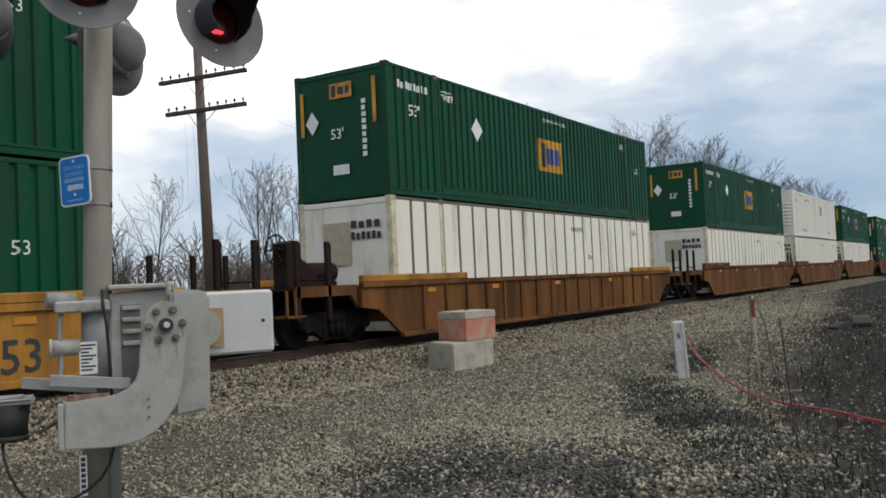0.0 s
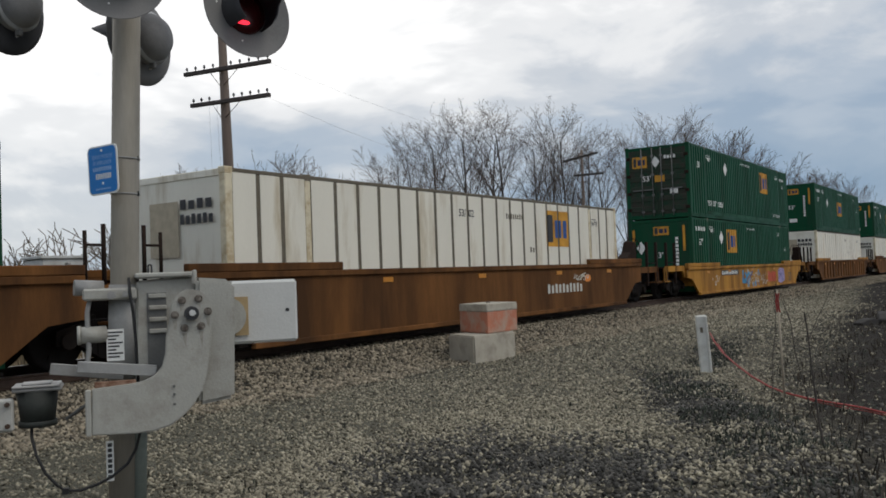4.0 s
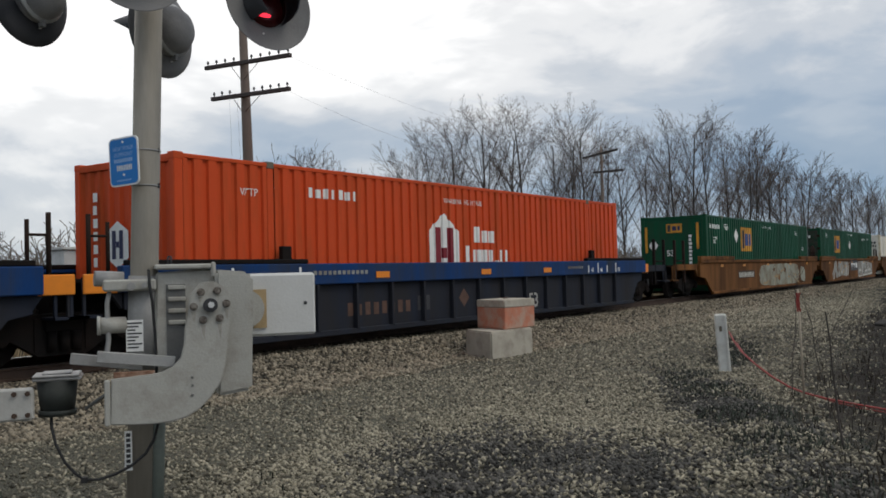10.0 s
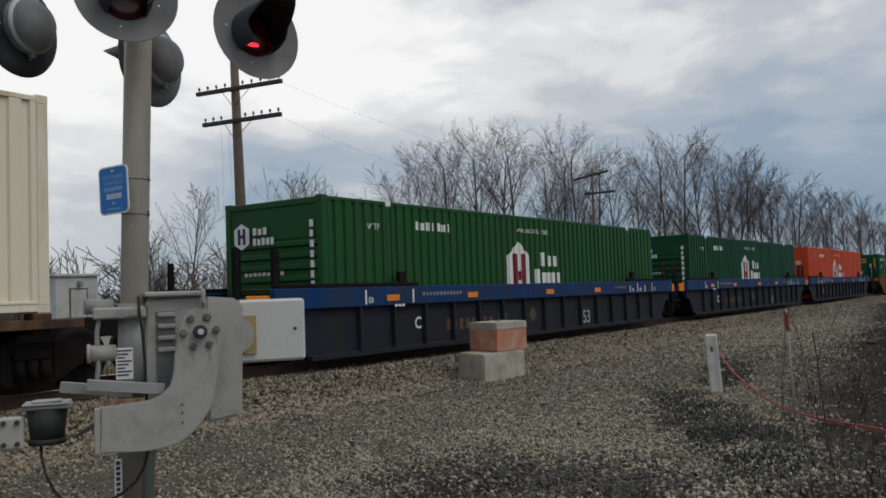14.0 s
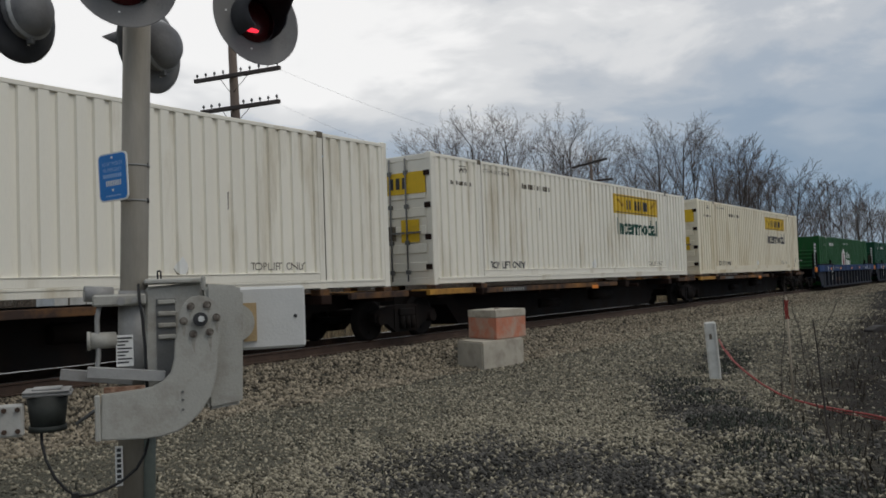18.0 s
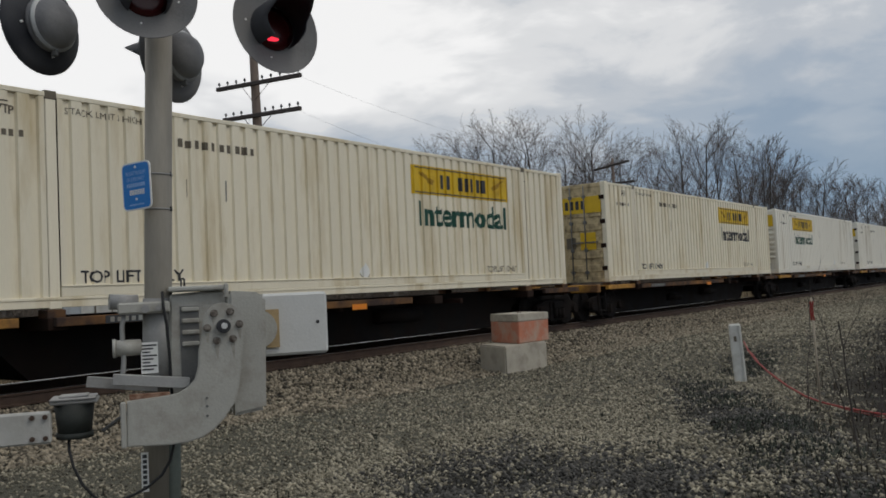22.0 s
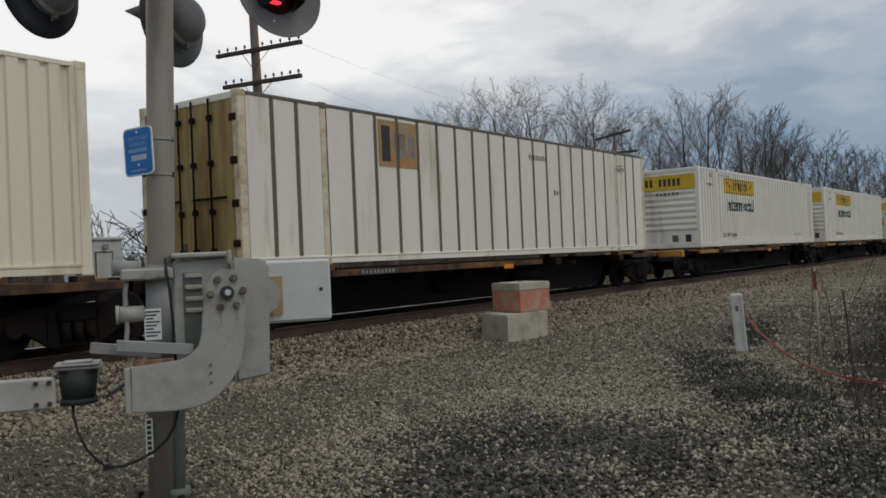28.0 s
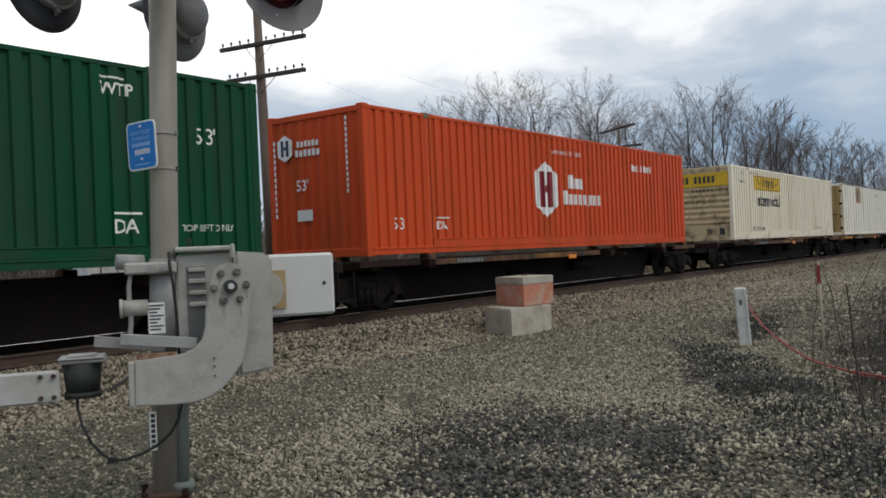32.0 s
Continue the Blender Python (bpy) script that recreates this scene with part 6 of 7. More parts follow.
def lamp_head(root, at, lit, front=True):
    """A flasher: its axis is local +x; a dished background, a lens under a hood, a round housing behind."""
    bm = bmesh.new()
    lathe(bm, [(0.0, -0.012), (0.155, -0.012), (0.16, -0.012), (0.26, 0.010), (0.312, 0.036), (0.317, 0.046), (0.308, 0.043), (0.26, 0.018), (0.16, -0.002), (0.0, -0.002)], 40)
    back = part("background", bm, DISC if front else LAMP_BLACK, root, "round dark background disc", at=at)
    bm = bmesh.new()
    lathe(bm, [(0.0, 0.03), (0.10, 0.026), (0.148, 0.012), (0.15, 0.0)], 28)
    part("lens", bm, LAMP_RED, back, "dark red lens")
    if lit:
        bm = bmesh.new()
        lathe(bm, [(0.0, 0.050), (0.020, 0.047), (0.032, 0.038), (0.035, 0.024)], 18)
        for v in bm.verts:
            v.co.y = v.co.y * 1.35 - 0.03
            v.co.z = v.co.z * 0.36 - 0.085
        part("lit_diodes", bm, LAMP_LIT, back, "glowing red diodes")
    hood = bmesh.new()
    n = 22
    rows = []
    for x, r in ((0.0, 0.165), (0.14, 0.165), (0.32, 0.160), (0.44, 0.150)):
        ring = []
        for k in range(n + 1):
            a = radians(-48 + 276 * k / n)
            cut = x * (0.40 + 0.60 * max(0, math.sin(a)) ** 1.1)
            ring.append([(cut, rr * math.cos(a), rr * math.sin(a)) for rr in (r, r - 0.006)])
        rows.append(ring)
    vs = [[[hood.verts.new(p) for p in pair] for pair in ring] for ring in rows]
    for p, q in zip(vs, vs[1:]):
        for k in range(n):
            for j in (0, 1):
                f = hood.faces.new((p[k][j], p[k + 1][j], q[k + 1][j], q[k][j]))
                f.smooth = True
    for k in range(n):
        hood.faces.new((vs[-1][k][0], vs[-1][k + 1][0], vs[-1][k + 1][1], vs[-1][k][1]))
    bmesh.ops.recalc_face_normals(hood, faces=hood.faces[:])
    part("hood", hood, LAMP_BLACK, back, "black hood")
    bm = bmesh.new()
    lathe(bm, [(0.178, -0.012), (0.180, -0.045), (0.165, -0.05), (0.16, -0.10), (0.12, -0.15), (0.05, -0.175), (0.0, -0.18)], 24)
    part("housing", bm, LAMP_GREY, back, "grey domed lamp housing")
    part("seam_ring", lathe_bm([(0.166, -0.050), (0.184, -0.058), (0.184, -0.068), (0.164, -0.078)], 28), mat("pale_band", (0.42, 0.43, 0.43), 0.5, 0.2, var=0.15), back, "pale housing rim")
    part("latch", boxes((-0.085, -0.04, -0.014, 0.014, -0.215, -0.175), bevel=0.004), CAST_DARK, back, "small latch under the housing")
    for a in (-1.75, -0.15, 1.4, 3.0):
        part("bolt", tubes(((-0.016, 0.205 * math.cos(a), 0.205 * math.sin(a)), (0.012, 0.205 * math.cos(a), 0.205 * math.sin(a)), 0.007), n=6), PAPER, back)
    return back


def build_signal():
    """x runs along the road's edge to the right of someone on the gravel, y away from him."""
    root = thing("crossing_signal", "grey railway crossing signal with flashing lamps and lowered gate", "crossing signal", pose(3.54, 4.94, 0, 0, 0, -35.7))
    foot, head = Vector((0.012, 0, 0.06)), Vector((0.135, 0, 4.0))

    def on(z, dx=0.0, dy=0.0):
        k = (z - foot.z) / (head.z - foot.z)
        p = foot.lerp(head, k)
        return (p.x + dx, p.y + dy, z)
    part("mast", tubes((on(0.06), on(4.0), 0.088), n=20), MAST, root, "weathered aluminium mast")
    part("sleeve", tubes((on(1.02), on(1.62), 0.098), n=20), ALU, root)
    part("base_flange", boxes((-0.16, 0.17, -0.16, 0.16, 0.02, 0.07), (-0.12, 0.13, -0.12, 0.12, 0.07, 0.11), bevel=0.012), RAIL_SIDE, root, "rusty base flange")
    for x in (-0.12, 0.13):
        for y in (-0.12, 0.12):
            part("anchor_bolt", tubes(((x, y, 0.06), (x, y, 0.13), 0.022), n=6), RUST_DARK, root)
    part("conduit", tubes((on(0.1, 0.10, -0.02), on(0.98, 0.10, -0.02), 0.045), (on(0.09, 0.10, -0.02), on(0.16, 0.10, -0.02), 0.075), n=12), mat("green_grey_pipe", (0.155, 0.180, 0.158), 0.6, var=0.2, scale=5, dirt=(0.08, 0.09, 0.08)), root, "green-grey conduit pipe")

    # gate mechanism
    bm = bmesh.new()
    prism(bm, [(0.49, 0.83), (0.715, 0.86), (0.735, 1.60), (0.70, 1.63), (0.49, 1.65)], -0.20, 0.12)
    bmesh.ops.bevel(bm, geom=bm.edges[:], offset=0.022, segments=2, affect="EDGES")
    mech = part("gate_mechanism", bm, CAST, root, "grey cast gate machine")
    bm = bmesh.new()
    prism(bm, [(0.11, 0.98), (0.50, 0.83), (0.50, 1.64), (0.45, 1.66), (0.13, 1.64)], -0.10, 0.14)
    bmesh.ops.bevel(bm, geom=bm.edges[:], offset=0.015, segments=1, affect="EDGES")
    part("rear_casing", bm, CAST, mech)
    part("lid", boxes((0.12, 0.49, -0.16, 0.16, 1.655, 1.69), (0.47, 0.50, -0.17, -0.14, 1.60, 1.70), bevel=0.01), CAST, mech, "flat lid with a hasp")
    for k in range(4):
        part("cooling_rib", boxes((0.20, 0.31, -0.125, -0.09, 1.30 + k * 0.075, 1.33 + k * 0.075), bevel=0.006), CAST, mech)
    # Flat dark plate on the casing paints the shade of a recess.
    part("hollow", boxes((0.19, 0.31, -0.106, -0.098, 1.03, 1.56)), CAST_DARK, mech)
    part("padlock_ring", tubes(((0.205, -0.1, 1.69), (0.205, -0.1, 1.74), 0.006), ((0.225, -0.1, 1.69), (0.225, -0.1, 1.74), 0.006), ((0.205, -0.1, 1.74), (0.225, -0.1, 1.74), 0.006), n=6), BLACK, mech)

    # the lever that carries the gate arm
    out = []
    for k in range(15):
        a = radians(-8 + 196 * k / 14)
        out.append((0.446 + 0.128 * math.cos(a), 1.425 + 0.150 * math.sin(a)))
    out += [(0.290, 1.28), (0.284, 1.18), (0.262, 1.10), (0.214, 1.05), (0.15, 1.02), (0.086, 1.012), (-0.143, 0.995), (-0.154, 0.72), (0.10, 0.708), (0.207, 0.714), (0.30, 0.738), (0.375, 0.785), (0.44, 0.85), (0.50, 0.935), (0.535, 1.05), (0.552, 1.20)]
    bm = bmesh.new()
    prism(bm, out, -0.34, -0.29)
    bmesh.ops.bevel(bm, geom=[e for e in bm.edges if abs(e.verts[0].co.y - e.verts[1].co.y) < 1e-6], offset=0.008, segments=2, affect="EDGES")
    lever = part("gate_lever", bm, CAST, root, "pale grey curved gate lever")
    bm = bmesh.new()
    tube(bm, (0.446, -0.3435, 1.425), (0.446, -0.335, 1.425), 0.062, n=24)
    part("hub_plate", bm, CAST, lever)
    for k in range(6):
        bm = bmesh.new()
        cx, cz = 0.446 + 0.100 * math.cos(radians(4 + 60 * k)), 1.425 + 0.100 * math.sin(radians(4 + 60 * k))
        tube(bm, (cx, -0.348, cz), (cx, -0.338, cz), 0.025, n=14)
        tube(bm, (cx, -0.364, cz), (cx, -0.346, cz), 0.017, 0.014, n=6)
        part("hub_bolt", bm, mat("dirty_bolt", (0.26, 0.24, 0.21), 0.65, 0.2, var=0.5, scale=45, dirt=(0.07, 0.05, 0.04), dirt_amount=0.6, dirt_scale=34), lever, "dirty rusty hub bolt on a washer")
        part("grime_run", polygons([(cx - 0.016, cz - 0.03), (cx + 0.014, cz - 0.03), (cx + 0.006, cz - 0.10 - 0.02 * (k % 3)), (cx - 0.004, cz - 0.09)]), mat("grime", (0.30, 0.285, 0.25), 0.8, var=0.3, scale=30), lever, "grey run of grime", at=pose(0, -0.3412, 0))
    part("pivot_shaft", tubes(((0.449, -0.398, 1.428), (0.446, -0.2, 1.425), 0.021), n=6), mat("bright_nut", (0.62, 0.62, 0.60), 0.4, 0.4, var=0.2), lever, "bright nut on the shaft")
    part("pivot_collar", tubes(((0.446, -0.382, 1.425), (0.446, -0.34, 1.425), 0.044), n=18), BLACK, lever, "black collar")
    part("end_flange", boxes((-0.182, -0.150, -0.352, -0.295, 0.716, 0.992), bevel=0.006), CAST, lever, "folded end flange")
    for x, z in ((0.33, 0.98), (0.33, 0.93), (0.33, 0.87)):
        part("small_bolt", tubes(((x, -0.35, z), (x, -0.33, z), 0.009), n=6), CAST_DARK, lever)

    # counterweight
    bm = bmesh.new()
    box(bm, 0.70, 1.195, 0.08, 0.12, 1.185, 1.618, bevel=0.018)
    cw = part("counterweight", bm, mat("white_painted_steel", (0.57, 0.57, 0.55), 0.55, var=0.08, dirt=(0.40, 0.38, 0.33), dirt_amount=0.25), root, "white counterweight plate")
    part("spacer_plate", boxes((0.762, 0.852, 0.06, 0.08, 1.245, 1.508)), mat("tan_painted_plate", (0.40, 0.29, 0.15), 0.65, var=0.25), cw, "tan spacer plate")
    # Black disc on the plate, standing in for the dark inside a hole.
    part("bolt_hole", tubes(((1.123, 0.075, 1.406), (1.123, 0.085, 1.406), 0.013), n=10), BLACK, cw)
    bm = bmesh.new()
    tube(bm, (0.70, 0.0, 1.38), (0.70, 0.07, 1.38), 0.13, n=24)
    part("shaft_boss", bm, CAST, root)

    # clamps on the mast
    c = part("mast_clamp", boxes((-0.19, 0.13, -0.15, 0.12, 1.525, 1.60), bevel=0.012), CAST, root, "cast clamp round the mast")
    part("clamp_nut", tubes(((-0.02, -0.175, 1.555), (-0.02, -0.14, 1.555), 0.028), ((0.06, -0.175, 1.56), (0.06, -0.14, 1.56), 0.02), n=6), ALU, c)
    part("side_knob", tubes(((-0.24, -0.05, 1.61), (-0.07, -0.02, 1.60), 0.05), n=14), ALU, c)
    part("lower_knob", tubes(((-0.215, -0.1, 1.312), (-0.06, -0.06, 1.310), 0.052), ((-0.225, -0.1, 1.312), (-0.205, -0.1, 1.312), 0.06), n=14), CAST, root)
    bm = bmesh.new()
    path_tube(bm, [(-0.15, -0.1, 1.53), (-0.165, -0.1, 1.45), (-0.165, -0.1, 1.36), (-0.16, -0.1, 1.22), (-0.175, -0.1, 1.10), (-0.16, -0.1, 1.06)], 0.016)
    part("bent_conduit", bm, ALU, root)

    # arm bracket and breakaway fitting
    part("bracket_bar", boxes((-0.36, 0.10, -0.26, -0.24, 1.060, 1.120), (-0.36, 0.10, -0.26, -0.19, 1.118, 1.126), bevel=0.003), ALU, root, "galvanised angle bar", at=pose(0, 0, 0.0, 0, 7.0, 0))
    part("bracket_bar", boxes((-0.55, -0.12, -0.14, -0.12, 1.055, 1.12), (-0.55, -0.12, -0.14, -0.07, 1.112, 1.12), bevel=0.003), ALU, root, "galvanised angle bar", at=pose(0, 0, -0.040, 0, 8.5, 0))
    part("rusty_strip", boxes((-0.13, 0.11, -0.30, -0.265, 0.998, 1.032), bevel=0.004), mat("scraped_rust", (0.30, 0.19, 0.135), 0.75, var=0.45, scale=22, dirt=(0.12, 0.055, 0.03), dirt_amount=0.5, dirt_scale=18), root, "scraped rusty strip")
    part("fitting_plate", boxes((-0.60, -0.32, -0.14, 0.10, 0.985, 1.01), bevel=0.008), ALU, root, "galvanised fitting plate")
    bm = bmesh.new()
    tube(bm, (-0.465, -0.02, 0.985), (-0.465, -0.02, 0.775), 0.122, 0.098, n=20)
    tube(bm, (-0.465, -0.02, 0.80), (-0.465, -0.02, 0.765), 0.112, 0.112, n=20)
    part("cable_gland", bm, mat("dark_green_grey_cup", (0.022, 0.026, 0.023), 0.7, var=0.4, scale=14, dirt=(0.05, 0.05, 0.045)), root, "dark green-grey cup under a plate")
    part("cup_rim", boxes((-0.60, -0.33, -0.15, 0.11, 1.01, 1.022), (-0.55, -0.38, -0.10, 0.06, 1.022, 1.034), bevel=0.004), ALU, root, "worn rim plate")
    part("stay_rod", tubes(((-0.30, -0.10, 0.80), (-0.05, -0.12, 0.97), 0.012), n=6), CAST_DARK, root)
    bm = bmesh.new()
    box(bm, -1.25, -0.592, -0.13, -0.07, 0.755, 0.952, bevel=0.012)
    arm = part("gate_arm_butt", bm, mat("pale_painted_arm", (0.50, 0.50, 0.48), 0.55, var=0.12, dirt=(0.34, 0.33, 0.30)), root, "galvanised butt of the gate arm")
    for x, z in ((-0.70, 0.92), (-0.625, 0.92), (-0.70, 0.79), (-0.625, 0.79)):
        part("arm_bolt", tubes(((x, -0.15, z), (x, -0.12, z), 0.016), n=6), RAIL_SIDE, arm)
    for k in range(8):
        part("arm_board", boxes((-1.25 - 0.4 * (k + 1), -1.25 - 0.4 * k - 0.003, -0.115, -0.085, 0.79, 0.92)), [PAPER, ORANGE_TAPE][k % 2], root)
    bm = bmesh.new()
    pts = [(-0.50, -0.05, 0.80), (-0.496, -0.10, 0.70), (-0.47, -0.14, 0.60), (-0.42, -0.16, 0.49), (-0.36, -0.16, 0.415), (-0.31, -0.16, 0.372), (-0.22, -0.16, 0.366), (-0.13, -0.16, 0.39), (-0.04, -0.16, 0.43), (0.05, -0.16, 0.50), (0.10, -0.15, 0.58), (0.13, -0.17, 0.69), (0.125, -0.17, 1.0), (0.118, -0.17, 1.25), (0.105, -0.17, 1.45), (0.09, -0.17, 1.56), (0.085, -0.13, 1.66)]
    path_tube(bm, pts, 0.0095)
    box(bm, -0.33, -0.29, -0.18, -0.14, 0.355, 0.39)
    part("cable", bm, CABLE, root, "black drooping cable")

    # notices
    st = part("notice", boxes((-0.056, 0.048, -0.1005, -0.0985, 1.14, 1.34)), PAPER, root, "white printed notice")
    bm = bmesh.new()
    for k in range(8):
        bm2 = (-0.048, 0.040 - 0.02 * (k % 3), -0.1025, -0.101, 1.315 - k * 0.022, 1.325 - k * 0.022)
        box(bm, *bm2)
    part("print", bm, BLACK, st)
    st = part("number_strip", boxes((-0.075, -0.03, -0.0965, -0.0945, 0.39, 0.64)), PAPER, root, "white upright strip")
    part("print", boxes(*[(-0.066, -0.040, -0.0985, -0.097, 0.405 + k * 0.033, 0.428 + k * 0.033) for k in range(7)]), BLACK, st)
    plate = part("blue_sign", rounded_plate(0.255, 0.31, 0.035, 0.004), PAPER, root, "blue emergency notice with a white border", at=pose(-0.045, -0.16, 2.19, 0, -2.5, -47))
    part("sign_face", rounded_plate(0.236, 0.290, 0.028, 0.0006), SIGN_BLUE, plate, "blue printed face", at=pose(0, -0.0048, 0.010))
    blue_print = mat("pale_blue_print", (0.30, 0.47, 0.74), 0.5)
    for text, z, w in (("REPORT PROBLEM", 0.226, 0.172), ("OR EMERGENCY", 0.188, 0.160)):
        tagged(part("printed_line", fitted(lettering(text, 0.03), w, 0.025), blue_print, plate, at=pose(-w / 2, -0.0060, z)), kind="stuff")
    tagged(part("printed_line", bars(0.165, 0.024, 9, 0.3), blue_print, plate, at=pose(-0.0825, -0.0060, 0.150)), kind="stuff")
    tagged(part("printed_line", bars(0.135, 0.034, 9, 0.32), PAPER, plate, at=pose(-0.060, -0.0060, 0.098)), kind="stuff")
    tagged(part("printed_line", bars(0.13, 0.010, 10, 0.3), blue_print, plate, at=pose(-0.065, -0.0060, 0.030)), kind="stuff")
    for z in (0.278, 0.070):
        part("sign_bolt", tubes(((0, -0.010, z), (0, -0.005, z), 0.008), n=8), PAPER, plate)
    for z in (2.20, 2.43):
        part("strap", tubes((on(z), on(z + 0.012), 0.0915), n=20), ALU, root, "thin steel strap")
        part("strap_buckle", boxes((0.14, 0.165, -0.05, -0.02, z - 0.008, z + 0.02)), CABLE, root)

    # lamps: forward pair and rear pair on a cross-bar
    part("lamp_bar", tubes(((-0.72, 0.10, 3.72), (0.95, -0.08, 3.72), 0.03), ((-0.60, 0.06, 3.46), (-0.60, 0.09, 3.72), 0.025), ((0.78, -0.02, 3.40), (0.80, -0.06, 3.72), 0.025), ((0.20, 0.24, 3.3), (0.14, 0.02, 3.72), 0.025), n=10), MAST, root)
    part("lamp_box", boxes((0.02, 0.24, -0.12, 0.12, 3.62, 3.84), bevel=0.02), MAST, root)
    aim = lambda x, y, z, yaw, pitch=0: Matrix.Translation((x, y, z)) @ Euler((0, radians(pitch), radians(yaw))).to_matrix().to_4x4()
    lamp_head(root, aim(0.831, -0.32, 3.360, -66.5, -5.7), True)
    lamp_head(root, aim(0.037, -0.33, 3.536, -80.7, -9.7), False)
    lamp_head(root, aim(0.235, 0.31, 3.314, 137, 1.8), False, True)
    lamp_head(root, aim(-0.572, -0.012, 3.407, 139.3, 1.3), False, False)


def rounded_plate(w, h, r, t):
    bm = bmesh.new()
    out = []
    for cx, cz, a0 in ((w / 2 - r, h - r, 0), (-w / 2 + r, h - r, 90), (-w / 2 + r, r, 180), (w / 2 - r, r, 270)):
        for k in range(4):
            a = radians(a0 + 30 * k)
            out.append((cx + r * math.cos(a), cz + r * math.sin(a)))
    return prism(bm, out, -t, t)


build_signal()

# ---------------------------------------------------------------- blocks, post, stake, cable
def block_mesh(corners, z0, z1, bevel):
    bm = bmesh.new()
    lo = [bm.verts.new((x, y, z0)) for x, y in corners]
    hi = [bm.verts.new((x, y, z1)) for x, y in corners]
    bm.faces.new(lo[::-1])
    bm.faces.new(hi)
    n = len(corners)
    for k in range(n):
        bm.faces.new((lo[k], lo[(k + 1) % n], hi[(k + 1) % n], hi[k]))
    bmesh.ops.recalc_face_normals(bm, faces=bm.faces[:])
    bmesh.ops.bevel(bm, geom=bm.edges[:], offset=bevel, segments=2, affect="EDGES")
    return bm


def build_blocks():
    low = block_mesh([(13.40, 8.40), (14.72, 8.30), (15.02, 8.52), (15.38, 9.16), (13.85, 9.25)], -0.04, 0.50, 0.03)
    solid("concrete_block", low, CONCRETE, "grey weathered concrete block lying on the gravel", "block", group="stacked concrete blocks")
    up = thing("painted_block", "faded red painted concrete block on a grey one", "block", group="stacked concrete blocks")
    part("block_body", block_mesh([(13.95, 8.44), (15.02, 8.40), (15.42, 9.28), (14.38, 9.32)], 0.502, 0.92, 0.018), PINK, up)
    part("block_top", block_mesh([(13.945, 8.435), (15.025, 8.395), (15.425, 9.285), (14.375, 9.325)], 0.90, 1.045, 0.016), CONCRETE, up, "bare grey concrete top")
    part("lifting_loop", tubes(((14.5, 8.78, 1.04), (14.55, 8.80, 1.068), 0.012), ((14.55, 8.80, 1.068), (14.75, 8.86, 1.068), 0.012), ((14.75, 8.86, 1.068), (14.80, 8.88, 1.04), 0.012), n=6), RAIL_SIDE, up)


def build_markers():
    post = thing("marker_post", "white utility marker post standing in gravel", "marker post", pose(13.19, 4.17, -0.05, 0, 0, -70))
    part("post_body", boxes((-0.085, 0.085, -0.03, 0.03, 0, 0.92), bevel=0.02), POST_WHITE, post, at=pose(0, 0, 0, 2.5, -3.4, 0))
    part("post_rib", boxes((0.05, 0.085, -0.05, -0.03, 0.02, 0.9), bevel=0.006), POST_WHITE, post, at=pose(0, 0, 0, 2.5, -3.4, 0))
    part("print", boxes((-0.03, 0.01, -0.0325, -0.0305, 0.66, 0.74)), SEAM, post, at=pose(0, 0, 0, 2.5, -3.4, 0))
    stake = thing("survey_stake", "thin wooden stake with a red ribbon", "stake", pose(10.79, 2.51, -0.05))
    part("stick", tubes(((0, 0, 0), (0.02, 0.035, 1.34), 0.013), n=5), mat("pale_stick", (0.36, 0.31, 0.24), 0.8, var=0.25), stake)
    bm = bmesh.new()
    rng = random.Random(4)
    for k in range(2):
        y = 0.03 + 0.012 * k
        pts = [(0.0 - 0.02 * k, y + 0.02 - 0.05 * k + rng.uniform(-0.012, 0.012), 1.30 - 0.055 * j) for j in range(5)]
        for a, b in zip(pts, pts[1:]):
            v = [bm.verts.new(p) for p in ((a[0], a[1] - 0.011, a[2]), (a[0] + 0.006, a[1] + 0.011, a[2]), (b[0] + 0.006, b[1] + 0.011, b[2]), (b[0], b[1] - 0.011, b[2]))]
            bm.faces.new(v)
    part("ribbon", bm, ORANGE_TAPE, stake, "red plastic ribbon")
    bm = bmesh.new()
    pts = [(13.2, 4.10, 0.60), (12.9, 3.95, 0.50), (12.5, 3.72, 0.38), (12.0, 3.42, 0.26), (11.5, 3.06, 0.15), (11.1, 2.75, 0.10), (10.8, 2.50, 0.08), (10.55, 2.22, 0.07), (10.35, 1.92, 0.07), (10.1, 1.58, 0.07), (9.7, 1.15, 0.06), (9.2, 0.7, 0.06)]
    pts = [(x, y, z if k < 3 else z + ground_z(x, y)) for k, (x, y, z) in enumerate(pts)]
    path_tube(bm, pts, 0.012, n=8)
    cable = thing("red_cable", "red plastic cable running from post to ground", "cable")
    part("conduit", bm, ORANGE_TAPE, cable)
    bm = bmesh.new()
    path_tube(bm, [(x + 0.02, y - 0.045, max(0.03 + ground_z(x, y), z - 0.035 - 0.02 * math.sin(k))) for k, (x, y, z) in enumerate(pts[1:-1])], 0.006, n=6)
    part("cord", bm, ORANGE_TAPE, cable)
    for x, y, a, s in ((25.0, 3.2, 10, 1.0), (24.0, 3.55, -25, 0.6)):
        bm = bmesh.new()
        prism(bm, [(-0.55, 0), (0.55, 0.02), (0.62, 0.16), (0.3, 0.30), (-0.2, 0.26), (-0.6, 0.14)], -0.22, 0.22)
        bmesh.ops.bevel(bm, geom=bm.edges[:], offset=0.03, segments=1, affect="EDGES")
        solid("scrap_timber", bm, DEBRIS, "dark scrap timber lying in dry grass", "scrap", pose(x, y, ground_z(x, y) - 0.02, 0, 0, a) @ Matrix.Diagonal((s, s, s, 1)), "scrap lying in the grass")


build_blocks()
build_markers()


